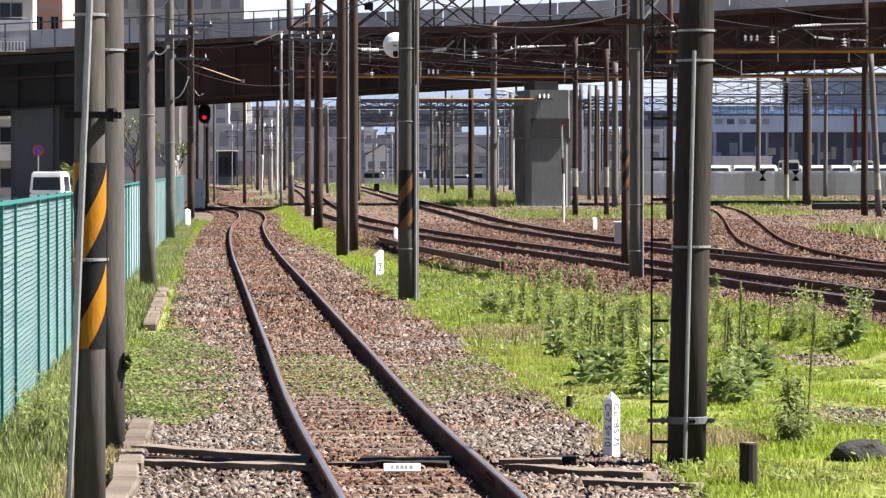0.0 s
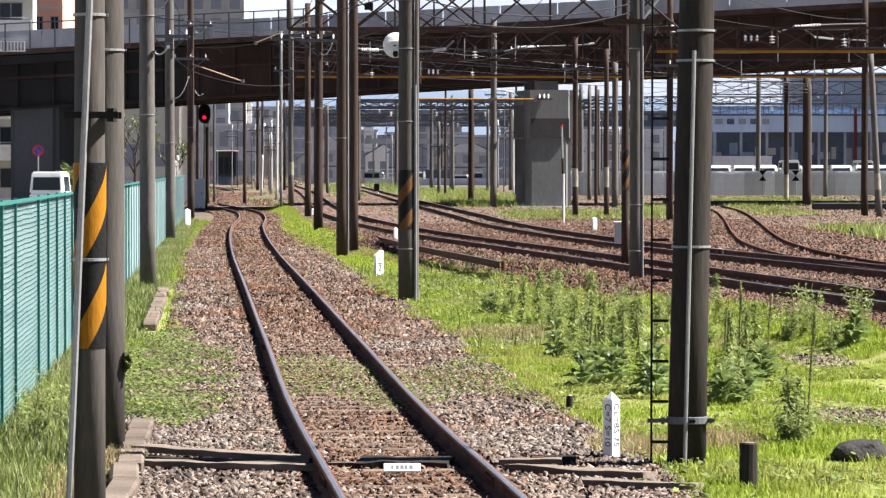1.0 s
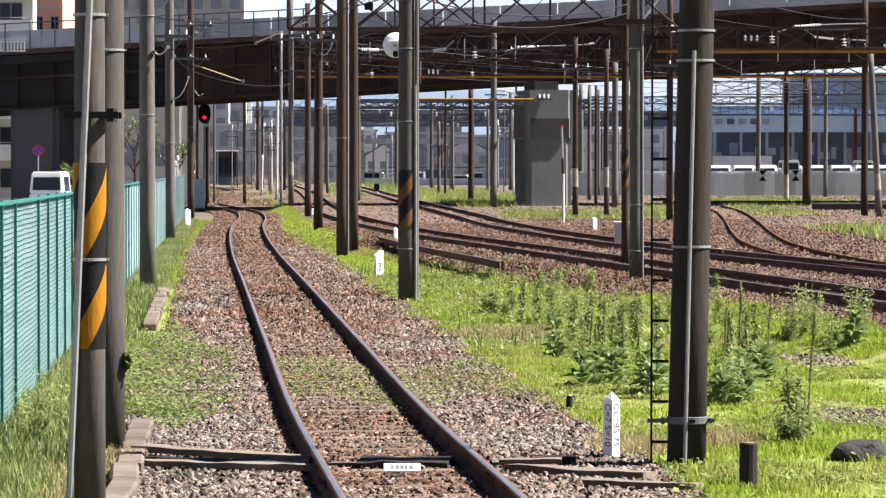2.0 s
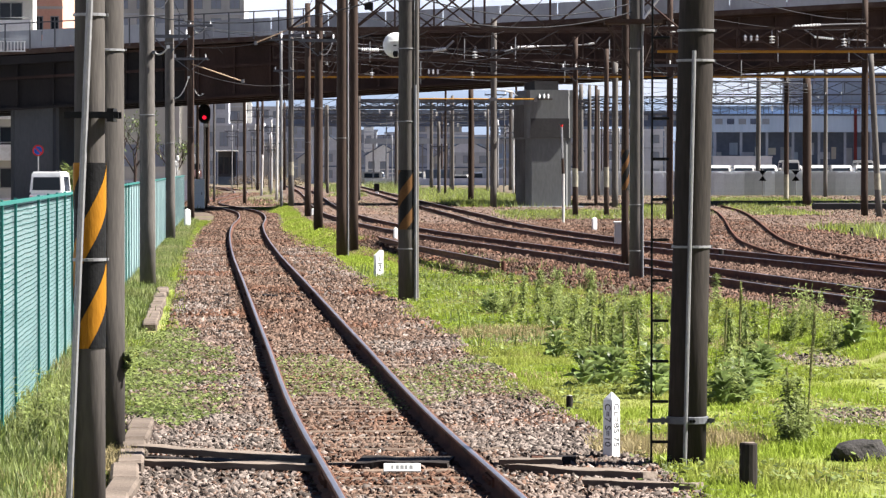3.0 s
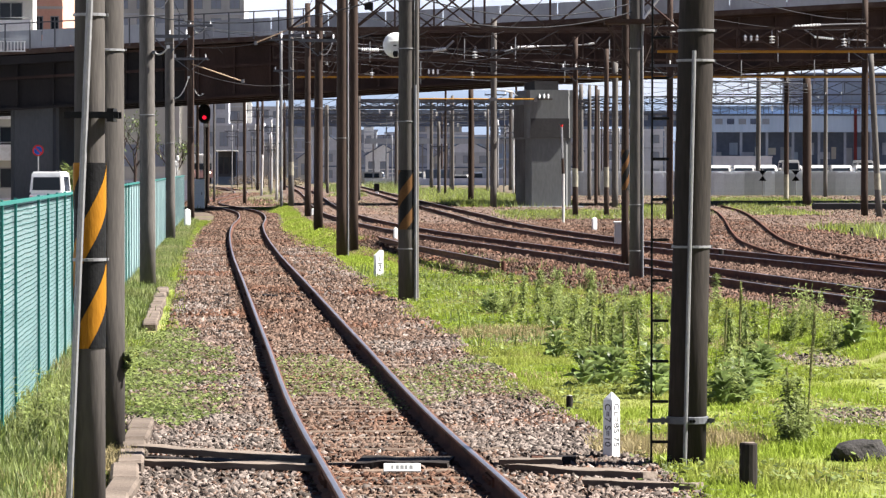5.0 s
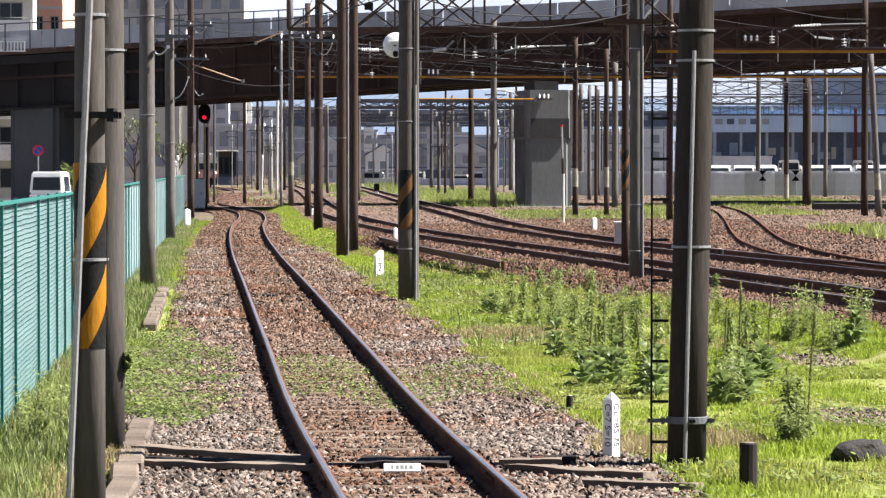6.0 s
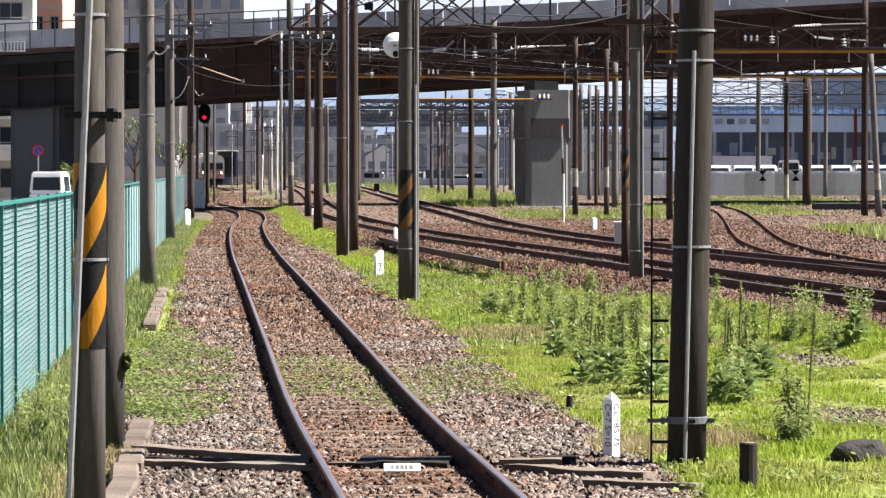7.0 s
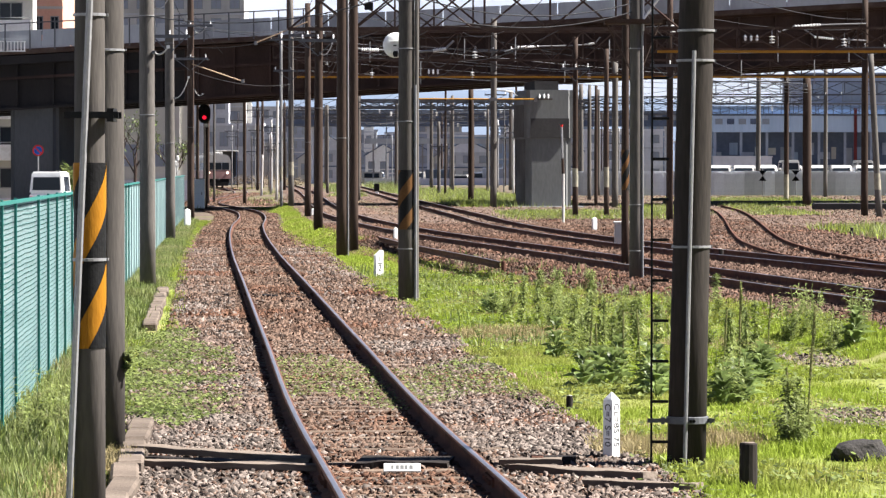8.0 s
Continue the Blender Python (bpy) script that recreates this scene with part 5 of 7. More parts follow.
# left, behind the overpass
a = building("apartment_building", -34.5, 262, 9.5, 2.5, 21, 7, 3, OFFWHITE, "pale apartment building with white balconies behind the overpass")
balconies(a, 9.5, 21, 7)
building("apartment_building", -32.9, 300, 2.6, 12, 25, 8, 2, TILEWALL, "terracotta tiled apartment block behind the overpass", roof=OFFWHITE)
building("office_building", -54, 690, 32.0, 16, 46, 13, 9, OFFWHITE, "grey office block behind the overpass")
wh = building("warehouse", -22.4, 245, 10.4, 2.5, 8.6, 1, 1, PALE, "plain pale warehouse wall under the overpass", win=0.05, sill=False)
for x in (-4.4, -2.2, 0.0, 2.2, 4.4):
    part("pilaster", boxes((x - 0.14, -0.16, -0.3, x + 0.14, 0.001, 8.5)), PALE, wh)
part("plinth_band", boxes((-5.22, -0.10, -0.3, 5.22, -0.003, 1.5)), GREYWALL, wh, "grey lower wall band")
for x in (1.1, 3.3):
    part("louvre", boxes((x - 0.5, -0.08, 2.4, x + 0.5, -0.002, 3.9), *[(x - 0.46, -0.12, 2.5 + 0.2 * k, x + 0.46, -0.08, 2.62 + 0.2 * k) for k in range(7)]), DARKWALL, wh, "grey louvred window")
part("downpipe", rods(((1.95, -0.2, 0), (1.95, -0.2, 8.5), 0.07)), FAR_STEEL, wh)
for x, y, h in ((-13.35, 180, 2.35), (-13.75, 184, 2.0), (-12.95, 176, 2.6)):
    lm = empty("street_bollard_lamp", pose(x, y, 0), "slim pale lamp post on the street behind the fence", "street lamp", "street lamps")
    part("post", rods(((0, 0, -0.1), (0, 0, h), 0.04)), OFFWHITE, lm)
    part("head", lathe([(0.05, h), (0.09, h + 0.05), (0.09, h + 0.22), (0.03, h + 0.30)], 12), OFFWHITE, lm)


def street_tree(x, y, h, seed):
    """A slight bare-limbed tree with thin twigs and scattered leaves."""
    r = random.Random(seed)
    th = empty("street_tree", pose(x, y, 0), "thin half-bare street tree behind the fence", "tree", "street trees")
    bm, tips = bmesh.new(), []
    rod(bm, (0, 0, -0.1), (0.05, 0, h * 0.45), 0.10, 0.07, 8)

    def limb(p, d, L, t, n):
        q = p + d * L
        rod(bm, p, q, t, t * 0.6, 5)
        tips.extend([p.lerp(q, 0.5), q])
        if n:
            for k in range(3):
                limb(q if k else p.lerp(q, 0.7), (d + Vector((r.uniform(-0.8, 0.8), r.uniform(-0.8, 0.8), r.uniform(-0.2, 0.5)))).normalized(), L * r.uniform(0.6, 0.8), t * 0.6, n - 1)
    for k in range(4):
        limb(Vector((0.05, 0, h * (0.36 + 0.03 * k))), Vector((math.cos(k * 1.6 + seed) * 0.5, math.sin(k * 1.6 + seed) * 0.5, 0.85)).normalized(), h * 0.22, 0.045, 3)
    part("trunk", bm, POLE_BROWN, th, "dark bare trunk and limbs")
    crown = bmesh.new()
    for p in tips:
        for k in range(1):
            c = p + Vector((r.uniform(-0.25, 0.25), r.uniform(-0.25, 0.25), r.uniform(-0.25, 0.25)))
            e = [Vector((r.uniform(-0.09, 0.09), r.uniform(-0.09, 0.09), r.uniform(-0.09, 0.09))) for _ in range(3)]
            crown.faces.new([crown.verts.new(c + u) for u in e])
    part("crown", crown, WEED_DARK, th, "sparse dull leaves")


street_tree(-15.05, 176, 5.4, 3)
street_tree(-13.7, 182, 4.2, 5)
# far beyond the near track
FAR = [("office_building", -45, 640, 14, 14, 24, 8, 5, GREYWALL, 0), ("office_building", -38.7, 700, 3.2, 2, 15.4, 5, 1, WHITE, 0), ("office_building", -14.4, 700, 1.9, 2, 12.6, 4, 1, WHITE, 0), ("warehouse", -34, 560, 12, 14, 9, 2, 5, GREYWALL, 0), ("office_building", -24, 720, 14, 14, 14, 5, 6, DARKWALL, 0),
       ("house", -10.4, 628, 6.2, 9, 4.6, 1, 3, WHITE, 1.9), ("warehouse", -3, 690, 16, 14, 9, 3, 6, DARKWALL, 0), ("warehouse", 12, 640, 20, 16, 8, 2, 9, BLUEWALL, 0), ("office_building", 24, 720, 12, 14, 13, 4, 5, BLUEWALL, 0),
       ("warehouse", 32, 640, 14, 16, 9, 3, 5, GREYWALL, 0), ("house", -19, 600, 7, 9, 5.4, 2, 3, GREYWALL, 2.4), ("house", 4, 590, 8, 8, 5.0, 2, 3, GREYWALL, 2.0), ("house", -5.5, 600, 7, 8, 5.0, 2, 3, DARKWALL, 2.0), ("house", 19, 580, 7, 8, 5.2, 2, 3, OFFWHITE, 2.0)]
FAR += [("office_building", -39, 840, 15, 12, 16.5, 5, 7, GREYWALL, 0), ("office_building", -25.5, 860, 11, 12, 14.5, 5, 5, DARKWALL, 0)]
for k in range(13):
    FAR.append(("office_building" if k % 3 else "warehouse", -56 + k * 9.2, 770 + 14 * (k % 3), 9.6, 12, (9.5, 12.5, 8.0, 14.0, 10.5)[k % 5], (3, 4, 2, 5, 3)[k % 5], 4 + k % 3, (GREYWALL, DARKWALL, OFFWHITE, BLUEWALL)[k % 4], 0))
for k in range(9):
    FAR.append(("house", -24 + k * 6.1 + 1.3 * (k % 2), 655 + 12 * (k % 3), 4.6 + 0.5 * (k % 3), 8, 4.2 + 0.7 * (k % 2), 1 + k % 2, 2, (OFFWHITE, GREYWALL, TILEWALL, DARKWALL)[(k * 3) % 4], 1.6))
for nm, x, y, w, d, h, s, b, m, g in FAR:
    building(nm, x, y, w, d * 0.3, h, s, b, m, "distant town building beyond the rail yard" if not g else "distant gabled house beyond the rail yard", roof=NAVY if g else None, gable=g)
shel = empty("platform_shelter", pose(-30.2, 505, 0), "dark shelter with a pale roof edge beside the far track", "shelter")
part("roof", boxes((-1.5, -2, 4.7, 1.5, 2, 4.85), bevel=0.03), OFFWHITE, shel)
part("back_wall", boxes((-1.25, 0, 0, 1.25, 0.2, 4.7)), PIER_DARK, shel)
for x in (-0.9, -0.1, 0.7):
    part("glass_panel", boxes((x - 0.28, -0.06, 1.6, x + 0.28, -0.02, 3.9)), GLASS, shel)
for x in (-1.4, 1.4):
    part("column", boxes((x - 0.08, -1.6, 0, x + 0.08, -1.45, 4.7)), NAVY, shel)
part("bench", boxes((-1.2, -0.6, 0.0, 1.2, 0, 1.2)), NAVY, shel)
# long depot on the far side of the yard
depot = building("rail_depot", 42, 420, 22, 22, 8.9, 2, 10, DEPOT, "long blue-grey depot building beyond the yard fence", roof=ROOF, base=0.3, win=0.3)
part("canopy", boxes((-11, -3.5, 6.25, 11, 0, 6.45), (-11, -3.6, 6.2, 11, -3.5, 8.1)), FASCIA, depot, "pale blue deck fascia")
part("deck_edge", boxes((-11.05, -3.72, 8.1, 11.05, -3.4, 8.3)), NAVY, depot, "dark deck edge")
for k in range(5):
    part("fascia_window", boxes((-10.6 + k * 1.35, -3.64, 7.1, -9.75 + k * 1.35, -3.59, 7.75)), NAVY if k % 2 else GLASS_FAR, depot)
part("deck_handrail", rods(((-11, -3.6, 9.4), (11, -3.6, 9.4), 0.05), ((-11, -3.6, 8.85), (11, -3.6, 8.85), 0.03)), FAR_STEEL, depot)
for k in range(23):
    part("handrail_post", boxes((-11 + k - 0.04, -3.64, 8.3, -11 + k + 0.04, -3.56, 9.4)), FAR_STEEL, depot)
for k in range(8):
    part("deck_column", boxes((-10.6 + k * 3 - 0.14, -3.5, -0.3, -10.6 + k * 3 + 0.14, -3.2, 6.25)), DARKWALL, depot)
part("lower_bay", boxes((-10.5, -0.6, 0, 10.5, -0.12, 6.2)), NAVY, depot, "dark lower storey")
for k in range(14):
    z = 3.1 + 0.5 * (k % 3 == 1)
    part("door", boxes((-10.2 + k * 1.48, -0.7, z - 3 * (k % 4 == 2), -10.2 + k * 1.48 + 0.55 + 0.4 * (k % 3), -0.6, z + 0.8 + 0.6 * (k % 2))), (GLASS_FAR, OFFWHITE, DARKWALL, BLUEWALL)[(k * 3 + k // 4) % 4], depot)
part("low_wall", boxes((-11, -5.2, 0, -4.2, -5.0, 3.3), (-11.1, -5.3, 3.3, -4.1, -4.9, 3.45)), GREYWALL, depot, "pale low wall with a white coping")
part("downpipe", boxes((5.4, -3.75, 0.2, 5.75, -3.6, 9.0)), BRICKRED, depot, "dark red pipe riser")
hall = building("station_hall", 57, 446, 26, 22, 13.5, 3, 6, DARKWALL, "slate grey hall with a broad roof beyond the yard", roof=ROOF, base=0.3)
brid = building("footbridge", 8, 545, 64, 4, 1.5, 1, 30, NAVY, "long dark covered footbridge over the tracks", roof=ROOF, base=9.2, win=0.5)
for x in (-28, -10, 8, 26):
    part("leg", boxes((x - 0.4, 1, -9.8, x + 0.4, 3, -0.2)), GREYWALL, brid)

plat = empty("platform_canopy", pose(3.5, 440, 0), "long pale platform canopy on slim columns", "canopy", kind="structure")
part("roof", boxes((-13, -3, 5.6, 13, 3, 5.85), (-13, -3.1, 5.3, 13, -3.0, 5.95)), PARAPET, plat)
part("platform", boxes((-13, -2.5, -0.2, 13, 2.5, 1.1)), GREYWALL, plat)
for k in range(9):
    part("column", boxes((-12 + k * 3 - 0.1, -0.1, 1.1, -12 + k * 3 + 0.1, 0.1, 5.6)), GREY_STEEL, plat)
for x, y in ((23.2, 262), (25.6, 262)):
    hg = empty("yard_target", pose(x, y, YARD), "black hourglass target board on a thin post", "signal board", "yard targets")
    part("post", rods(((0, 0, -0.1), (0, 0, 1.9), 0.03)), GREY_STEEL, hg)
    b = bmesh.new()
    for sgn in (-1, 1):
        t = [b.verts.new(q) for q in ((0, -0.06, 1.45), (0.3, -0.06, 1.45 + sgn * 0.38), (-0.3, -0.06, 1.45 + sgn * 0.38))]
        b.faces.new(t)
    bmesh.ops.solidify(b, geom=b.faces[:], thickness=0.02)
    part("board", b, BLACK, hg)
tagged(new("parking_lot", mesh_of("parking_lot", boxes((10, 266, 0.1, 46, 300, 1.05)), ROAD)), "raised pale asphalt parking lot behind the yard fence", "parking lot", kind="structure")
tagged(new("parking_pad", mesh_of("parking_pad", boxes((-20.5, 138, -0.1, -13.2, 152, 0.24), bevel=0.03), ROAD)), "raised pale asphalt pad beside the street", "pavement", kind="structure")
rf = empty("white_railing", pose(-9.4, 560, 0), "white painted street railing far beyond the yard", "railing")
for z in (1.0, 1.6, 2.2):
    part("rail", boxes((-2.6, -0.04, z - 0.07, 2.6, 0.04, z + 0.07)), WHITE, rf)
for k in range(6):
    part("post", boxes((-2.6 + k * 1.04 - 0.05, -0.05, 0, -2.6 + k * 1.04 + 0.05, 0.05, 2.3)), WHITE, rf)
for k in range(14):
    car(-9 + k * 2.7 + random.uniform(-0.6, 0.6), random.uniform(465, 520), 0.0, random.choice((0, 90, 80, 100)), "parked car far beyond the rail yard", random.choice((OFFWHITE, OFFWHITE, NAVY, TRAIN_GREY, DARKWALL)), random.choice(("van", "car")))
for x, w, h, mt, lab in ((-0.6, 3.2, 2.2, NAVY, "dark blue freight container beyond the yard"), (7.5, 5.0, 2.4, DARKWALL, "slate storage container beyond the yard"), (15.5, 4.2, 2.3, GREYWALL, "grey storage container beyond the yard"), (-11.2, 1.2, 1.6, FENCE_DARK, "small green screen beyond the yard")):
    ct = empty("container", pose(x, 455, 0.0), lab, "container", "containers")
    part("body", boxes((-w / 2, 0, 0.15, w / 2, 2.4, h), bevel=0.03), mt, ct)
    for k in range(int(w / 0.4)):
        part("rib", boxes((-w / 2 + 0.15 + k * 0.4, -0.05, 0.25, -w / 2 + 0.25 + k * 0.4, 0, h - 0.1)), mt, ct)
    part("skid", boxes((-w / 2, 0.1, 0, w / 2, 2.3, 0.15)), BLACK, ct)
# yard edge fence and parked cars
yf = empty("yard_fence", pose(0, 0, 0), "grey panel fence along the yard edge", "fence", kind="structure")
pm = mesh_of("fence_panel", boxes((0.001, 0, 0, 0.737, 0.05, 1.78), *[(0.06 + 0.16 * q, -0.05, 0.06, 0.14 + 0.16 * q, 0, 1.74) for q in range(4)]), BOLLARD_FENCE)
for k in range(44):
    share("fence_panel", pm, yf, pose(8 + k * 0.74, 264 + 0.02 * random.random(), YARD + random.uniform(-0.01, 0.01)))
for k in range(22):
    x = 19.1 + (k // 2) * 1.85 + 0.9 * (k % 2)
    car(x + random.uniform(-0.1, 0.1), 276 + 8 * (k % 2), 1.05, random.uniform(-4, 4), "white car parked behind the yard fence" if k % 4 != 3 else "grey car parked behind the yard fence", (WHITE if k % 5 == 1 else OFFWHITE) if k % 4 != 3 else TRAIN_GREY, "van" if k % 7 == 1 else "car")
bank = tagged(new("yard_kerb", mesh_of("yard_kerb", boxes((17.5, 170, 0.1, 32, 171.2, 0.62), (12, 196, 0.1, 40, 197, 0.5), bevel=0.03), PIER_DARK)), "low dark concrete kerb along the yard", "kerb", kind="structure")

# hills along the horizon, distance haze put into their blue colour
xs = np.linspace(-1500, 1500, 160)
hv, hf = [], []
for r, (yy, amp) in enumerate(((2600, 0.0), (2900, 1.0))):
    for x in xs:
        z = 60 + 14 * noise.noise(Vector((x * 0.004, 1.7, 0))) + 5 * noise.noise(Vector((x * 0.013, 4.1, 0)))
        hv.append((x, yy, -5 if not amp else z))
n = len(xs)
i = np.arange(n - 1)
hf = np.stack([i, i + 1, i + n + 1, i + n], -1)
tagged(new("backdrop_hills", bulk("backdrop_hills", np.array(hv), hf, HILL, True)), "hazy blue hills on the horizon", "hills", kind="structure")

# glowing ring added all round the horizon to brighten the low sky
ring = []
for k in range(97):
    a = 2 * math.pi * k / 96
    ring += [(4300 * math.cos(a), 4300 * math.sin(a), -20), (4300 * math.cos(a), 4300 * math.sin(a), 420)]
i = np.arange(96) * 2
tagged(new("backdrop_haze", bulk("backdrop_haze", np.array(ring), np.stack([i, i + 2, i + 3, i + 1], -1), HAZE)), "glowing pale backdrop ring added as horizon haze", "sky", kind="structure")

# ---- train ----
def train_car(front):
    th = empty("railcar", pose(0, 0, 0), "faded red and grey diesel railcar coming along the track" if front else "second faded red and grey railcar of the train", "train", "train")
    w, L = 1.36, 19.5
    prof = [(-w, 1.0), (w, 1.0), (w, 3.05), (w - 0.08, 3.35), (w - 0.35, 3.6), (w - 0.8, 3.72), (-w + 0.8, 3.72), (-w + 0.35, 3.6), (-w + 0.08, 3.35), (-w, 3.05)]

    def shell(lo, hi, y0, y1, mat, nm, grow=0.0):
        pts = [(x, min(max(z, lo), hi)) for x, z in prof]
        bm = bmesh.new()
        a = [bm.verts.new((x * (1 + grow), y0, z)) for x, z in pts]
        b = [bm.verts.new((x * (1 + grow), y1, z)) for x, z in pts]
        k = len(pts)
        for q in range(k):
            bm.faces.new((a[q], a[(q + 1) % k], b[(q + 1) % k], b[q]))
        bm.faces.new(a[::-1])
        bm.faces.new(b)
        bmesh.ops.remove_doubles(bm, verts=bm.verts, dist=0.0005)
        return part(nm, bm, mat, th)
    shell(1.0, 3.73, 0, L, TRAIN_GREY, "body")
    part("lower_livery", boxes((-w - 0.012, -0.012, 1.02, w + 0.012, L + 0.012, 1.95)), TRAIN_PINK, th, "faded red lower band")
    part("upper_livery", boxes((-w - 0.006, -0.006, 2.82, w + 0.006, L + 0.006, 3.0)), TRAIN_GREY, th)
    for x0, x1 in ((-1.2, -0.42), (-0.34, 0.34), (0.42, 1.2)):
        part("windscreen", boxes((x0, -0.03, 2.02, x1, -0.004, 2.78), bevel=0.01), GLASS, th)
    for k in range(9):
        for s in (-1, 1):
            part("side_window", boxes((s * w - 0.012, 1.6 + k * 1.9, 2.0, s * w + 0.012, 2.9 + k * 1.9, 2.75)), GLASS, th)
    part("roof_unit", boxes((-0.6, 3.0, 3.70, 0.6, 6.0, 4.0), (-0.5, 0.4, 3.70, 0.2, 1.2, 3.92), (-0.6, 10, 3.70, 0.6, 13, 4.0), bevel=0.05), TRAIN_GREY, th)
    part("skirt", boxes((-1.2, 0.15, 0.45, 1.2, L - 0.15, 1.0)), BLACK, th, "black underframe")
    part("snow_plough", boxes((-1.1, -0.05, 0.22, 1.1, 0.2, 0.62)), BLACK, th)
    part("coupler", boxes((-0.15, -0.45, 0.72, 0.15, 0.05, 0.98), bevel=0.03), BLACK, th)
    for y in (2.6, L - 2.6):
        for dy in (-1.0, 1.0):
            for s in (-1, 1):
                part("wheel", rods(((s * 0.50, y + dy, 0.43), (s * 0.63, y + dy, 0.43), 0.43), n=16), RAIL_RUST, th)
    if front:
        for s in (-1, 1):
            h = bmesh.new()
            bmesh.ops.create_cone(h, cap_ends=True, segments=18, radius1=0.12, radius2=0.12, depth=0.06, matrix=Matrix.Translation((s * 1.02, -0.045, 1.66)) @ R90)
            part("headlight", h, LAMP_WHITE, th, "glowing headlight")
    return th


car_a = train_car(True)
car_b = train_car(False)

# ---- near trackside objects ----
def text_on(body, size, m, parent, name="lettering", mat=None):
    cu = bpy.data.curves.new(name, "FONT")
    cu.body, cu.size, cu.extrude = body, size, 0.0015
    cu.align_x, cu.align_y = "CENTER", "CENTER"
    tmp = bpy.data.objects.new(name, cu)
    me = bpy.data.meshes.new_from_object(tmp)
    me.materials.clear()
    me.materials.append(mat or BLACK)
    bpy.data.objects.remove(tmp)
    ob = share(name, me, parent, m)
    return ob


def marker(x, y, w, h, turn, label, taper=0.06):
    th = empty("marker_post", pose(x, y, float(height(x, y)), 0, 0, turn), label, "marker post", "trackside markers")
    a = w / 2
    bm = bmesh.new()
    lv = [[bm.verts.new((sx * k, sy * k, z)) for sx, sy in ((-1, -1), (1, -1), (1, 1), (-1, 1))] for k, z in ((a, -0.15), (a, h - taper), (0.004, h))]
    for p, q in zip(lv, lv[1:]):
        for k in range(4):
            bm.faces.new((p[k], p[(k + 1) % 4], q[(k + 1) % 4], q[k]))
    bm.faces.new(lv[-1])
    bmesh.ops.bevel(bm, geom=[e for e in bm.edges], offset=0.003, segments=1, affect="EDGES")
    part("post", bm, WHITE, th)
    return th


mk = marker(1.277, 27.3, 0.092, 0.525, -43, "white square concrete curve marker post with black lettering")
part("base", boxes((-0.049, -0.049, -0.1, 0.049, 0.049, 0.03)), BLACK, mk, "black painted foot")
text_on("CL=85.75", 0.084, pose(0.0475, 0.0, 0.275, 90, 0, 90) @ pose(0, 0, 0, 0, 0, -90), mk, mat=LETTER)
text_on("C=7 S=10", 0.080, pose(0.0, -0.0475, 0.275, 90, 0, 0) @ pose(0, 0, 0, 0, 0, -90), mk, mat=LETTER)
mk = empty("gradient_marker", pose(-1.31, 73.4, 0.10, 0, 0, 33), "white pointed gradient marker reading one half", "marker post", "trackside markers")
bm = bmesh.new()
pts = [(-0.085, -0.2), (0.085, -0.2), (0.085, 0.46), (0.05, 0.47), (-0.085, 0.36)]
fr = [bm.verts.new((x, -0.05, z)) for x, z in pts]
bk = [bm.verts.new((x, 0.05, z)) for x, z in pts]
bm.faces.new(fr)
bm.faces.new(bk[::-1])
for k in range(5):
    bm.faces.new((fr[k], bk[k], bk[(k + 1) % 5], fr[(k + 1) % 5]))
part("post", bm, WHITE, mk)
text_on("1", 0.17, pose(0, -0.053, 0.29, 90), mk)
text_on("2", 0.17, pose(0, -0.053, 0.10, 90), mk)
part("bar", boxes((-0.06, -0.056, 0.185, 0.06, -0.051, 0.20)), BLACK, mk)
for x, y, w, h, lab in ((-1.28, 97.3, 0.09, 0.36, "small white marker post in the grass"), (4.74, 112.9, 0.13, 0.42, "small white marker post on the yard ballast"), (-9.52, 134.4, 0.2, 0.75, "white marker post beside the line pole"), (-5.4, 150, 0.12, 0.3, "small white marker post in the grass")):
    marker(x, y, w, h, 20, lab)


def stump(x, y, r, h, label, mat, cap=None, square=False):
    th = empty("wooden_post", pose(x, y, float(height(x, y)), 0, 0, 12), label, "post")
    bm = lathe([(r, -0.1), (r * 1.02, h * 0.5), (r, h - 0.01), (r * 0.9, h)], 4 if square else 14)
    part("post", bm, mat, th)
    part("top", lathe([(r * 0.98, h - 0.014), (r * 0.7, h + 0.004), (0.002, h + 0.004)], 4 if square else 14), cap or mat, th, "weathered top")


stump(2.09, 24.65, 0.062, 0.34, "short dark tarred wooden post in the grass", BLACKWOOD, SLEEPER_END)
stump(1.15, 32.75, 0.03, 0.155, "small dark post with a pale top", BLACKWOOD, OFFWHITE)
stump(1.2, 71.6, 0.045, 0.25, "short rusty post on the grass", RAIL_RUST)
stump(-3.0, 26.6, 0.055, 0.1, "small dark concrete stub in the grass", BLACKWOOD, SLEEPER_END, True)
stump(-3.18, 26.75, 0.04, 0.06, "tiny dark stub in the grass", BLACKWOOD, SLEEPER_END, True)
for x, y in ((5.9, 76.5), (11.9, 105)):
    stump(x, y, 0.05, 0.22, "small dark box with a pale top by the rails", BLACKWOOD, WHITE)
rk = bmesh.new()
bmesh.ops.create_icosphere(rk, subdivisions=3, radius=1)
for v in rk.verts:
    q = v.co.copy()
    v.co = Vector((q.x * 0.23, q.y * 0.16, min(max(q.z, -0.4), 0.62) * 0.17)) * (1 + 0.3 * noise.noise(q * 1.3))
ob = tagged(new("boulder", mesh_of("boulder", rk, ROCK)), "dark angular rock lying in the grass", "rock")
ob.matrix_basis = pose(3.17, 27.2, 0.05, 4, -8, 15)

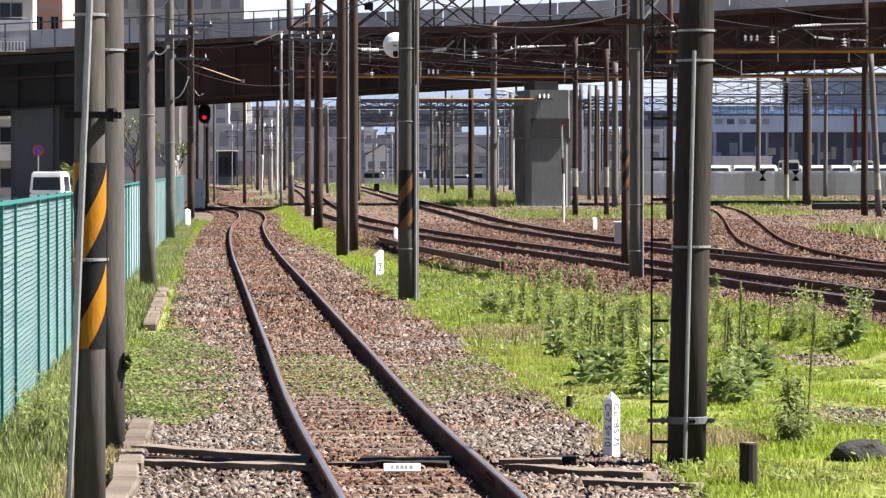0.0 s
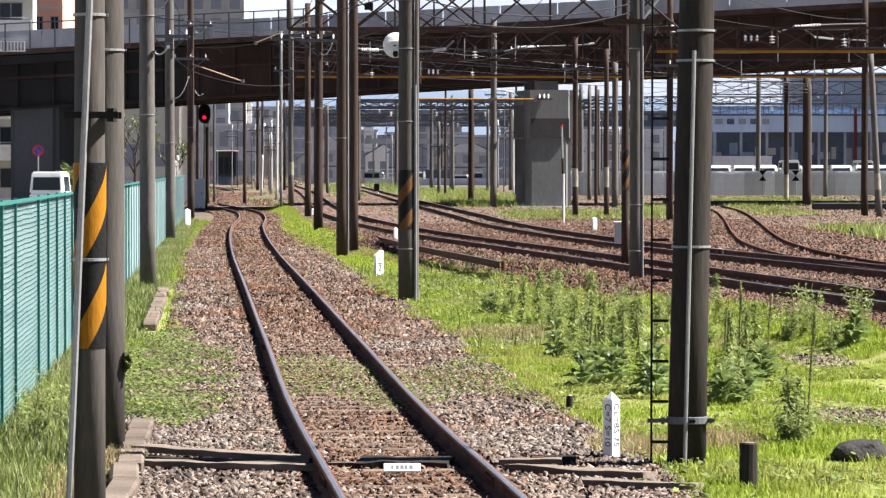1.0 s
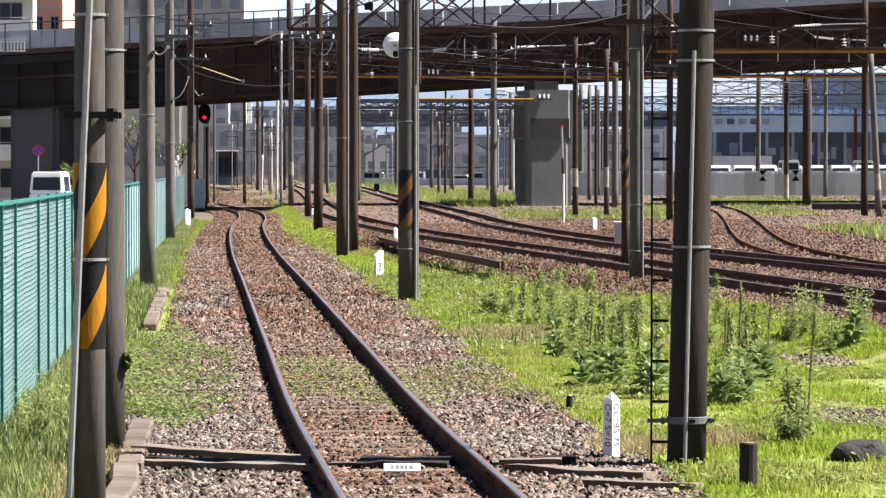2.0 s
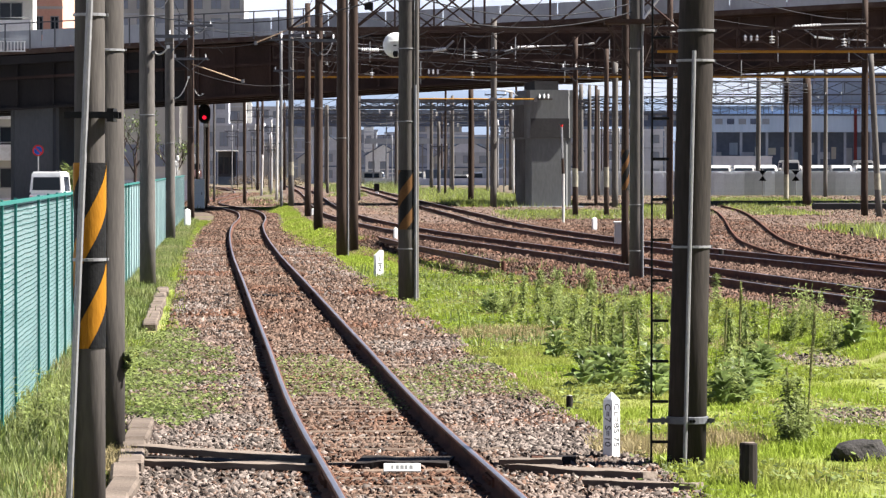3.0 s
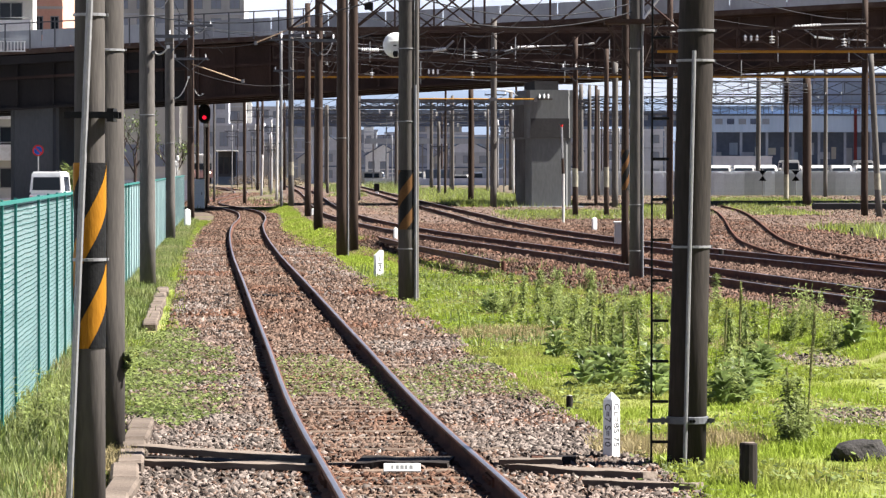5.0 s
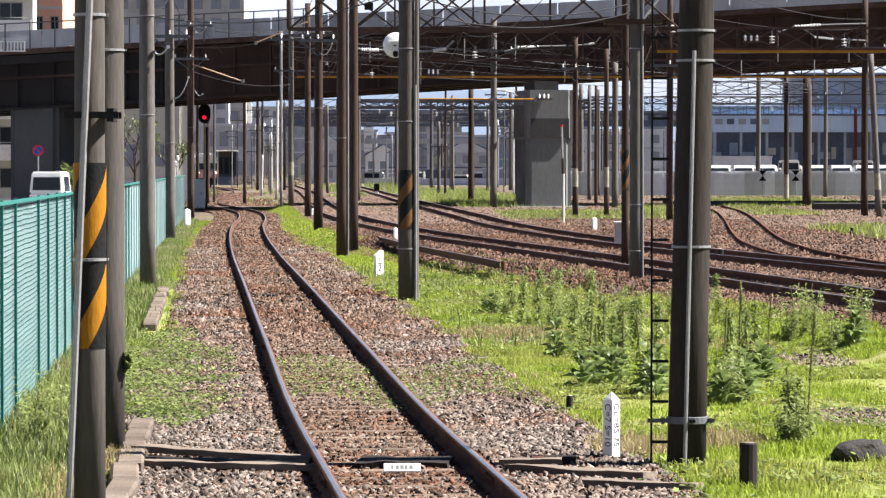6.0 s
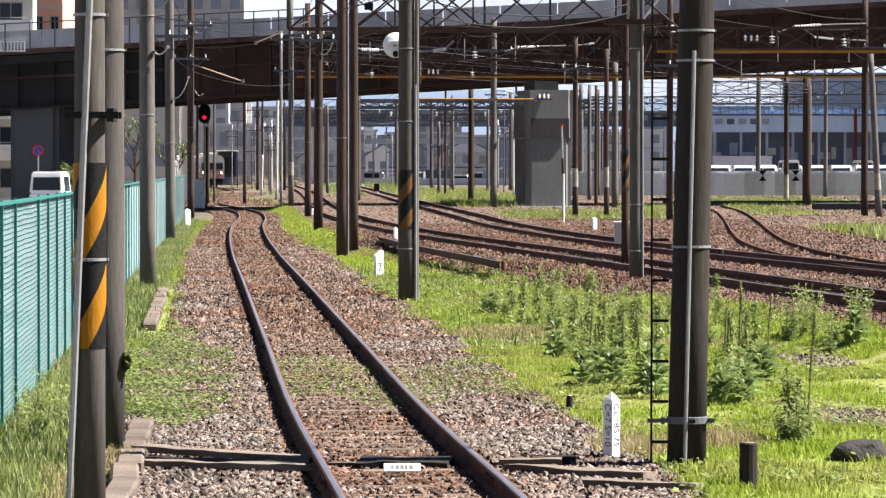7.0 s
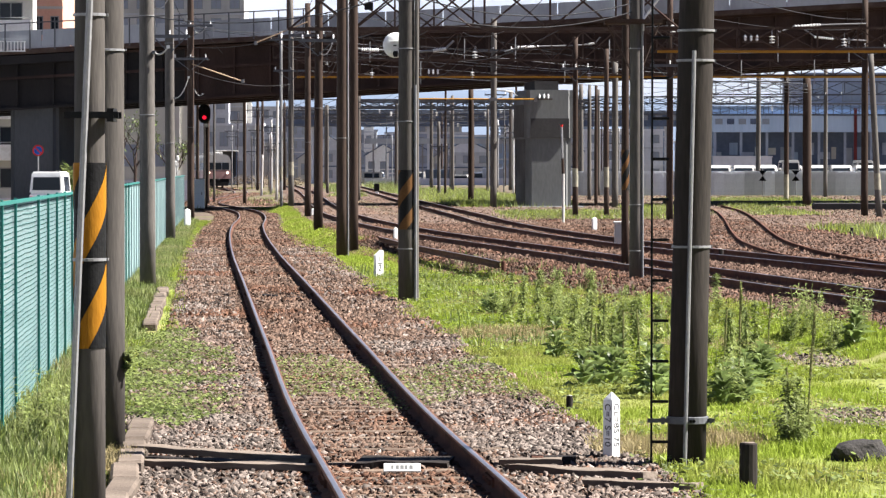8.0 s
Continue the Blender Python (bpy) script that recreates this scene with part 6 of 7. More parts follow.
# planks and two flat black plates across the track
def plank(p, q, w, mat, label, h=0.045, nm="timber_plank"):
    """A worn board from p to q, with an uneven surface and split ends."""
    p, q = Vector(p), Vector(q)
    L = (q - p).length
    bm = boxes((0, -w / 2, 0, L, w / 2, h))
    bmesh.ops.subdivide_edges(bm, edges=[e for e in bm.edges if abs(e.verts[0].co.x - e.verts[1].co.x) > 0.1], cuts=11)
    for v in bm.verts:
        s = p * 3
        v.co += Vector((noise.noise(v.co * 9 + s) * 0.03, noise.noise(v.co * 4 + s) * 0.022, noise.noise(v.co * 5 + s) * 0.014))
    ob = tagged(new(nm, mesh_of(nm, bm, mat)), label, "plank", "planks across the track")
    d = q - p
    ob.matrix_basis = Matrix.Translation(p) @ pose(0, 0, 0, 0, -math.degrees(math.asin(d.z / L)), math.degrees(math.atan2(d.y, d.x)))


plank((-2.30, 27.25, 0.08), (-0.93, 26.55, 0.045), 0.22, SLEEPER_END, "weathered grey plank lying beside the rail")
plank((-2.22, 26.75, 0.03), (-0.98, 26.25, 0.02), 0.15, BLACKWOOD, "dark rotten plank lying beside the rail", 0.05)
plank((-2.18, 26.25, 0.05), (-0.90, 25.85, 0.045), 0.13, SLEEPER_END, "thin weathered plank lying beside the rail")
plank((0.42, 26.35, 0.05), (0.86, 26.32, 0.05), 0.16, SLEEPER_END, "short weathered plank beside the rail")
plank((0.50, 25.95, 0.045), (1.45, 25.25, 0.04), 0.2, SLEEPER_END, "long weathered plank beside the rail")
plank((0.98, 24.75, 0.04), (1.75, 24.5, 0.03), 0.16, SLEEPER_END, "weathered plank beside the rail")
plank((-0.62, 26.55, 0.035), (0.06, 26.5, 0.04), 0.6, BLACKWOOD, "flat black plate between the rails", 0.04, "cable_cover")
plank((0.74, 26.75, 0.03), (0.99, 26.75, 0.03), 0.3, BLACKWOOD, "flat black plate beside the rail", 0.05, "cable_cover")
bx = tagged(new("timber_block", mesh_of("timber_block", boxes((-0.05, -0.07, 0, 0.05, 0.07, 0.09), bevel=0.01), RAIL_RUST)), "brown timber block beside the rail", "block")
bx.matrix_basis = pose(0.69, 26.45, 0.02)
lp = empty("label_plate", pose(-0.29, 25.5, 0.095, 48), "pale label plate with faded unreadable marks", "label plate")
part("plate", boxes((-0.132, -0.038, 0, 0.132, 0.038, 0.012), bevel=0.003), OFFWHITE, lp)
for k, wd in enumerate((0.014, 0.02, 0.022, 0.016, 0.022)):
    part("mark", boxes((-0.075 + k * 0.032, -0.015, 0.0125, -0.075 + k * 0.032 + wd, 0.015, 0.0135)), PIER_CONC, lp)

kerb = empty("kerb", pose(0, 0, 0), "broken line of pale concrete kerb stones beside the track", "kerb", kind="structure")
km = mesh_of("kerb_stone", boxes((-0.10, -0.57, -0.12, 0.10, 0.57, 0.13), bevel=0.02), KERB)
kl = spline([(20, -1.93), (24.2, -2.16), (30.3, -2.55), (51, -4.12), (64, -4.98)])
for y in [21.6 + 1.2 * k for k in range(8)] + [49.5 + 1.2 * k for k in range(13)]:
    share("kerb_stone", km, kerb, pose(float(kl(y)) + random.uniform(-0.015, 0.015), y, random.uniform(-0.03, 0.0), random.uniform(-1, 1), random.uniform(-2, 2), -heading(kl, y) + random.uniform(-2, 2)))
cab_wire = wire((-3.1, 61.8, 0.06), (-0.75, 59.8, 0.05), 0.03, 0.016, CABLE, label="black cable lying across the ballast")


# ---- plants and loose stone ----
def in_view(x, y, m=0.3):
    return np.abs(x) < 0.123 * y + m


def scatter(n, y0, y1, power=1.0, left=None, right=None):
    """Random ground points between two lines along the distance, denser near y0 for a higher power."""
    y = y0 + (y1 - y0) * rng.random(n) ** power
    a, b = left(y), right(y)
    x = a + (b - a) * rng.random(n)
    k = (b > a) & in_view(x, y)
    return x[k], y[k]


def patch(x, y, s, t, seed):
    return np.array([noise.noise(Vector((a * s, b * s, seed))) for a, b in zip(x, y)]) > t


ground_z = lambda x, y: height(x, y)
x, y = scatter(135000, 20.8, 46, 1.25, lambda y: near_track(y) - 2.05, lambda y: near_track(y) + 1.95)
off = np.abs(np.abs(x - near_track(y)) - 0.566) > 0.075
onsl = (np.abs(((y - 20.3) / 0.64 + 0.5) % 1 - 0.5) * 0.64 < 0.09) & (np.abs(x - near_track(y)) < 1.05)
keep = off & (~onsl | (rng.random(len(x)) < np.where(x < near_track(y) - 0.6, 0.6, np.where(x > near_track(y) + 0.6, 0.2, 0.08))))
x, y = x[keep], y[keep]
g = rng.random(len(x)) < np.where(np.abs(x - near_track(y)) > 0.75, 0.18 + 0.3 * (y < 34) + 0.4 * patch(x, y, 0.5, 0.08, 17.0), 0.08)
stones("ballast_stones", x[~g], y[~g], 0.012 + rng.uniform(-0.016, 0.016, (~g).sum()), 0.0205, STONE, "brown crushed ballast stones round the sleepers")
stones("ballast_stones", x[g], y[g], 0.016 + rng.uniform(-0.012, 0.02, g.sum()), 0.0225, STONE_GREY, "pale grey crushed ballast stones on the shoulders")
x, y = scatter(50000, 46, 100, 1.3, lambda y: near_track(y) - 1.8, lambda y: near_track(y) + 2.0)
k = np.abs(np.abs(x - near_track(y)) - 0.566) > 0.085
x, y = x[k], y[k]
g = rng.random(len(x)) < np.where(np.abs(x - near_track(y)) > 0.8, 0.15 + 0.5 * patch(x, y, 0.35, 0.05, 19.0), 0.05)
for sel, mt, lab in ((~g, STONE, "brown crushed ballast stones along the track"), (g, STONE_GREY, "pale grey ballast stones drifted along the shoulders")):
    stones("ballast_stones", x[sel], y[sel], 0.02 + rng.uniform(-0.012, 0.02, sel.sum()), 0.027, mt, lab, far=True)
for line, seed in ((main_track, 1), (second_track, 2)):
    x, y = scatter(60000, 36, 125, 1.35, lambda y: line(y) - 2.75, lambda y: line(y) + 2.2)
    k = np.abs(np.abs(x - line(y)) - 0.566) > 0.085
    k &= (x > line(y) - 1.75) | (y > 50 + 6 * (rng.random(len(x)) - 0.5))
    x, y = x[k], y[k]
    z = np.where(x < line(y) - 1.5, height(x, y), YARD) + 0.015 + rng.uniform(-0.012, 0.02, len(x))
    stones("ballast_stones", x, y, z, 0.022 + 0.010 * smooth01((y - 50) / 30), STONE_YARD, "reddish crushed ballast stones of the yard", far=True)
x, y = scatter(30000, 62, 150, 1.0, lambda y: second_track(y) + 2.0, lambda y: second_track(y) + 10)
k = np.abs(np.abs(x - siding(np.clip(y, 45, 185))) - 0.566) > 0.08
x, y = x[k], y[k]
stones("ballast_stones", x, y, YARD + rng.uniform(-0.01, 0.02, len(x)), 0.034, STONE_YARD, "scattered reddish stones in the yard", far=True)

x, y = scatter(30000, 100, 215, 1.1, lambda y: near_track(y) - 1.7, lambda y: near_track(y) + 1.9)
k = np.abs(np.abs(x - near_track(y)) - 0.566) > 0.1
stones("ballast_stones", x[k], y[k], 0.005 + rng.uniform(-0.01, 0.02, k.sum()), 0.034, STONE, "brown crushed ballast stones far along the track", far=True)
x, y = scatter(40000, 115, 290, 1.1, lambda y: near_track(y) + 2.0, lambda y: 0.125 * y)
k = (np.abs(np.abs(x - main_track(y)) - 0.566) > 0.12) & (np.abs(np.abs(x - second_track(y)) - 0.566) > 0.12) & (np.abs(np.abs(x - siding(np.clip(y, 45, 185))) - 0.566) > 0.1)
k &= ~((np.abs(x - 5.2) < 2.2) & (np.abs(y - 186) < 4)) & (y < 262)
x, y = x[k], y[k]
low = x < main_track(y) - 2.0
for sel, mt, lab in ((low, STONE, "scattered brown stones beside the far track"), (~low, STONE_TAN, "scattered pale stones over the far yard")):
    stones("yard_stones", x[sel], y[sel], height(x[sel], y[sel]) + rng.uniform(-0.02, 0.02, sel.sum()), 0.038, mt, lab, far=True)
x, y = scatter(22000, 205, 440, 1.2, lambda y: near_track(y) - 7, lambda y: near_track(y) + 9)
k = (np.abs(np.abs(x - near_track(y)) - 0.566) > 0.12) & (x < main_track(np.clip(y, 15, 420)) - 1.5)
stones("yard_stones", x[k], y[k], rng.uniform(-0.02, 0.03, k.sum()), 0.06, STONE, "scattered brown stones round the far track", far=True)
x, y = scatter(5000, 190, 420, 1.1, lambda y: near_track(y) - 9, lambda y: near_track(y) + 8)
k = (np.abs(x - near_track(y)) > 1.9) & (x < main_track(np.clip(y, 15, 420)) - 1.8) & patch(x, y, 0.09, 0.05, 71.0)
blades("tall_grass", x[k], y[k], np.zeros(k.sum()), rng.uniform(0.15, 0.5, k.sum()), 0.02, GRASS_DULL, "dull weeds round the far track", per=5, spread=0.2, far=True)
BARE = lambda x, y: (((x - 3.75) / 0.62) ** 2 + ((y - 31.8) / 1.3) ** 2 < 1) | (((x - 4.25) / 0.5) ** 2 + ((y - 41.4) / 1.5) ** 2 < 1) | (((x - 0.9) / 0.5) ** 2 + ((y - 46.5) / 1.0) ** 2 < 1)
x, y = scatter(26000, 29, 48, 1.0, lambda y: 0.4 + 0.0 * y, lambda y: 0.125 * y)
k = BARE(x, y)
stones("path_stones", x[k], y[k], 0.01 + rng.uniform(-0.01, 0.012, k.sum()), 0.02, STONE_GREY, "bare patches of pale gravel in the grass")
grass_left = lambda y: near_track(y) + 1.78 + 0.12 * np.sin(y * 0.45) + 0.07 * np.sin(y * 1.7) + 0.28 * rng.random(len(y)) ** 2
grass_right = lambda y: main_track(y) - 1.6 - 0.55 * smooth01((y - 50) / 12)
for n, y0, y1, wide, far, lab in ((44000, 20.8, 44, 0.0046, False, "bright green meadow grass beside the track"), (76000, 38, 74, 0.0085, True, "short bright green meadow grass further along")):
    x, y = scatter(n, y0, y1, 1.15, grass_left, grass_right)
    bare = patch(x, y, 0.55, 0.46, 3.0) | ((x < 1.65) & (y < 27.7) & (y > 24)) | BARE(x, y)
    x, y = x[~bare], y[~bare]
    blades("grass", x, y, ground_z(x, y), 0.046 + 0.05 * (patch(x, y, 0.8, 0.05, 8.0)), wide, GRASS, lab, per=6, spread=0.05, far=far)
x, y = scatter(1500, 21.5, 30, 1.0, lambda y: 1.75 + 0.0 * y, lambda y: 0.125 * y)
k = patch(x, y, 1.1, -0.1, 41.0)
blades("coarse_grass", x[k], y[k], ground_z(x[k], y[k]), np.full(k.sum(), 0.115), 0.006, GRASS, "coarse long bright green grass", per=6, spread=0.05, lean=0.8)
x, y = scatter(32000, 70, 205, 1.1, grass_left, grass_right)
blades("grass", x, y, ground_z(x, y), np.full(len(x), 0.08), 0.010, GRASS, "bright green meadow grass along the track", per=5, spread=0.10, far=True)
x, y = scatter(15000, 100, 205, 1.0, lambda y: near_track(y) + 1.55, lambda y: main_track(y) - 1.6)
blades("grass", x, y, ground_z(x, y), np.full(len(x), 0.07), 0.02, GRASS, "low green grass further along the track", per=5, spread=0.14, far=True)
x, y = scatter(19000, 21, 152, 1.4, lambda y: fence_line(y) - 0.2, lambda y: np.where(y < 33, -2.3 - 0.065 * (y - 25), near_track(y) - 1.7))
k = (y < 30) | (x < -3.3 - 0.06 * (y - 31.4) + 0.5) | (y > 47)
x, y = x[k], y[k]
k = (np.abs(x - kl(np.clip(y, 20, 64)) - 0.05) > 0.17) | (y > 66) | ((y > 32) & (y < 48))
x, y = x[k], y[k]
blades("grass", x, y, ground_z(x, y), 0.07 + 0.12 * (x < fence_line(y) + 0.6), 0.006, GRASS_DULL, "dull green grass along the fence", per=6, spread=0.07)
k = patch(x, y, 0.6, 0.1, 61.0)
blades("grass", x[k], y[k], ground_z(x[k], y[k]), np.full(k.sum(), 0.13), 0.006, GRASS, "bright green grass tufts along the fence", per=4, spread=0.07)
x, y = scatter(60000, 30.2, 49, 1.2, lambda y: np.maximum(fence_line(y) + 0.5, near_track(y) - 2.9), lambda y: near_track(y) - 0.95)
k = rng.random(len(x)) > smooth01((x - near_track(y) + 1.7) / 0.8) * 0.85 + 0.6 * patch(x, y, 0.9, 0.12, 5.0) + 0.9 * smooth01((y - 44 - 2 * np.sin(x * 5)) / 5) + 0.9 * smooth01((31.6 + 0.8 * np.sin(x * 6) - y) / 1.0)
x, y = x[k], y[k]
k = rng.random(len(x)) < 0.34 + 0.5 * patch(x, y, 2.2, -0.05, 14.0)
x, y = x[k], y[k]
leaves("clover", x, y, 0.02 + rng.uniform(0, 0.07, len(x)), 0.036, CLOVER, "low clover and creeping weeds over the ballast")
x, y = scatter(9000, 21, 75, 1.3, grass_left, grass_right)
k = patch(x, y, 0.4, 0.12, 21.0)
blades("dry_grass", x[k], y[k], ground_z(x[k], y[k]), np.full(k.sum(), 0.09), 0.004, DRYGRASS, "straw-coloured dry grass among the green", per=6, spread=0.08, lean=0.9)
x, y = scatter(30000, 21, 75, 1.4, grass_left, grass_right)
k = patch(x, y, 0.7, 0.02, 31.0)
leaves("ground_weeds", x[k], y[k], ground_z(x[k], y[k]) + rng.uniform(0.02, 0.12, k.sum()), 0.05, CLOVER, "small leafy weeds among the grass")
x, y = scatter(16000, 32, 46, 1.0, lambda y: near_track(y) - 0.5, lambda y: near_track(y) + 1.9)
k = (rng.random(len(x)) < 0.75) & (y > 33.5 + 1.2 * np.sin(x * 4)) & (y < 40.5 + 1.5 * np.sin(x * 3))
leaves("clover", x[k], y[k], 0.04 + rng.uniform(0, 0.03, k.sum()), 0.028, CLOVER, "sparse creeping weeds between the rails")
for x0, x1, y0, y1, n, h in ((-2, 7, 182, 260, 5000, 0.42), (9, 16, 150, 185, 2500, 0.25), (12, 15.5, 95, 118, 1200, 0.35), (-8, 4, 250, 330, 4000, 0.5), (2.5, 9, 136, 165, 2500, 0.2), (14, 24, 185, 235, 2500, 0.3)):
    x, y = x0 + (x1 - x0) * rng.random(n), y0 + (y1 - y0) * rng.random(n)
    k = np.abs(x - 5.2) + (np.abs(y - 186) > 3) * 9 > 2.2
    x, y = x[k], y[k]
    k = (np.abs(x - second_track(y)) > 1.6) & (np.abs(x - main_track(y)) > 1.6) & (np.abs(x - siding(np.clip(y, 45, 185))) > 1.0)
    x, y = x[k], y[k]
    half = rng.random(len(x)) < 0.3
    for sel, mt, lab in ((half, GRASS, "tall green grass growing in the rail yard"), (~half, GRASS_DULL, "tall dull grass growing in the rail yard")):
        blades("tall_grass", x[sel], y[sel], ground_z(x[sel], y[sel]), h * rng.uniform(0.4, 1.0, sel.sum()), 0.02, mt, lab, per=4, spread=0.25, far=True)


def blob(name, cx, cy, cz, rx, ry, rz, n, size, mat, label, category):
    """Leaves crowded in an uneven rounded clump."""
    d = rng.normal(0, 1, (n, 3))
    d /= np.linalg.norm(d, axis=1)[:, None]
    r = rng.random(n) ** 0.4
    r *= np.array([1 + 0.35 * noise.noise(Vector(q * 2.0)) for q in d])
    p = d * r[:, None]
    return leaves(name, cx + p[:, 0] * rx, cy + p[:, 1] * ry, cz + np.maximum(p[:, 2], -0.95) * rz, size, mat, label, category)


blob("hedge", -17.9, 172, 1.2, 1.0, 1.2, 1.25, 5200, 0.12, CLOVER, "dense green hedge behind the parked van", "hedge")
blob("hedge", -16.6, 168, 1.0, 0.6, 1.0, 1.05, 2600, 0.12, CLOVER, "dense green hedge behind the parked van", "hedge")
for cx, cy, rx, rz in ((-27.5, 500, 2.0, 0.9), (-23.0, 480, 2.6, 1.1), (-19.6, 470, 1.8, 0.8), (-12.5, 520, 2.2, 1.0)):
    blob("bush", cx, cy, rz * 0.6, rx, 1.5, rz, 2600, 0.11, DRY, "rough brown bush beyond the far track", "bush")
blob("ivy", -2.43, 27.85, 0.72, 0.035, 0.05, 0.12, 90, 0.05, WEED, "small ivy tuft climbing the pole", "ivy")
for cx, cy, rx, ry, n in ((0.9, 47.5, 0.75, 1.3, 700), (2.2, 28.6, 0.32, 0.7, 420), (-2.42, 26.6, 0.16, 0.7, 260), (1.45, 28.2, 0.3, 0.8, 200), (-2.7, 24.5, 0.4, 1.4, 300), (3.3, 44, 0.8, 1.2, 300)):
    a, r = rng.uniform(0, 2 * np.pi, n), np.sqrt(rng.random(n))
    x, y = cx + rx * r * np.cos(a), cy + ry * r * np.sin(a)
    blades("dry_grass", x, y, ground_z(x, y), np.full(n, 0.15), 0.0045, DRYGRASS, "straw-coloured dry grass tufts", per=6, spread=0.04, lean=0.7)


n = 700
y = rng.uniform(284, 400, n)
x = second_track(y) + rng.uniform(1.2, 4.6, n)
blades("tall_grass", x, y, ground_z(x, y), rng.uniform(0.3, 1.0, n), 0.02, GRASS_DULL, "rough green grass between the far yard tracks", per=5, spread=0.25, far=True)
n = 260
y = rng.uniform(300, 420, n)
x = second_track(y) - rng.uniform(1.4, 3.4, n)
blades("tall_grass", x, y, ground_z(x, y), rng.uniform(0.2, 0.7, n), 0.02, GRASS_DULL, "rough green grass between the far yard tracks", per=5, spread=0.25, far=True)


n = 1500
y = rng.uniform(44, 80, n)
x = rng.uniform(-1.6, 3.2, n) + (60 - y) * 0.055
k = (x > near_track(y) + 2.0) & (x < main_track(y) - 1.6) & (patch(x, y, 0.9, 0.05, 3.0) > 0.45)
blades("coarse_grass", x[k], y[k], ground_z(x[k], y[k]), rng.uniform(0.12, 0.26, k.sum()), 0.009, GRASS_DULL, "darker coarse grass tufts in the meadow", per=6, spread=0.07)


def weed(kind, h, seed):
    """A tall weed: a stem with leaves all along, or a leaf rosette below a bare spike."""
    r = random.Random(seed)
    th = empty("tall_weed", pose(0, -40, 0), "", "weed", "tall weeds")
    pts = [Vector((0, 0, 0))]
    for k in range(5):
        pts.append(pts[-1] + Vector((r.uniform(-0.02, 0.02), r.uniform(-0.02, 0.02), h / 5)))
    stem = bmesh.new()
    for k in range(5):
        rod(stem, pts[k], pts[k + 1], 0.009 * (1 - 0.13 * k), 0.009 * (1 - 0.13 * (k + 1)), 6)
    part("stem", stem, STALK if kind == "spike" else WEED, th)
    bm = bmesh.new()

    def leaf(p, az, up, L, w):
        d = Vector((math.cos(az) * math.cos(up), math.sin(az) * math.cos(up), math.sin(up)))
        s = Vector((-math.sin(az), math.cos(az), 0))
        a = p + d * L * 0.45 + Vector((0, 0, L * 0.06))
        t = p + d * L - Vector((0, 0, L * 0.18))
        q = [bm.verts.new(v) for v in (p, a - s * w + Vector((0, 0, w * 0.4)), a, a + s * w + Vector((0, 0, w * 0.4)), t)]
        for f in ((0, 1, 2), (0, 2, 3), (1, 4, 2), (2, 4, 3)):
            bm.faces.new([q[i] for i in f])
    at = lambda z: pts[min(int(z / h * 5), 4)].lerp(pts[min(int(z / h * 5), 4) + 1], z / h * 5 - min(int(z / h * 5), 4))
    if kind == "spike":
        for k in range(14):
            leaf(at(h * 0.25 * r.random()), r.uniform(0, 6.3), r.uniform(0.1, 0.9), r.uniform(0.10, 0.2), r.uniform(0.02, 0.035))
        for k in range(110):
            z = r.uniform(0.3, 0.99)
            leaf(at(h * z), r.uniform(0, 6.3), r.uniform(0.4, 1.3), 0.03, 0.011)
        top = bmesh.new()
        rod(top, at(h * 0.5), at(h * 0.985), 0.012, 0.008, 7)
        part("seed_head", top, STALK, th, "pale seed spike")
    elif kind == "mullein":
        for k in range(20):
            u = k / 19
            z = h * (0.02 + 0.75 * u * r.uniform(0.8, 1.1))
            leaf(at(min(z, h * 0.97)), k * 2.4 + r.uniform(-0.4, 0.4), r.uniform(0.15, 0.75) + 0.3 * u, (0.29 - 0.15 * u) * r.uniform(0.75, 1.15), (0.098 - 0.05 * u) * r.uniform(0.85, 1.15))
    elif kind == "leafy":
        for k in range(170):
            u = r.random() ** 0.75
            s = 1.2 - 0.5 * u
            leaf(at(h * (0.05 + 0.94 * u)), r.uniform(0, 6.3), r.uniform(-0.4, 0.7), r.uniform(0.07, 0.16) * s, r.uniform(0.012, 0.022) * s)
    else:
        for b in range(11):
            az, ln = r.uniform(0, 6.3), h * r.uniform(0.5, 1.0)
            for k in range(18):
                u = (k + 1) / 18
                leaf(Vector((math.cos(az) * ln * 0.35 * u, math.sin(az) * ln * 0.35 * u, ln * u * 0.95)), r.uniform(0, 6.3), r.uniform(-0.2, 0.8), r.uniform(0.05, 0.10), r.uniform(0.009, 0.016))
    part("leaves", bm, WEED_DARK if kind == "mullein" else WEED, th, "green leaves")
    return th


KINDS = {k: [weed(k, h, s) for s, h in enumerate(hs)] for k, hs in (("spike", (0.78, 1.15, 0.62)), ("leafy", (0.72, 0.85, 0.55)), ("bushy", (0.45, 0.6, 0.35)), ("mullein", (0.5, 0.62, 0.42)))}
LABELS = {"spike": "tall weed with broad basal leaves and a thin seed spike", "leafy": "tall leafy green weed growing in the grass", "bushy": "low bushy green weed growing in the grass", "mullein": "broad-leaved dark green mullein growing in the grass"}
used = set()


def plant(kind, x, y):
    opts = KINDS[kind]
    k = random.randrange(len(opts))
    m = pose(x, y, float(height(x, y)) - 0.01, random.uniform(-4, 4), random.uniform(-4, 4), random.uniform(0, 360))
    if (kind, k) not in used:
        used.add((kind, k))
        opts[k].matrix_basis = m
        ob = opts[k]
    else:
        ob = copy_thing(opts[k], m)
    tagged(ob, label=LABELS[kind])


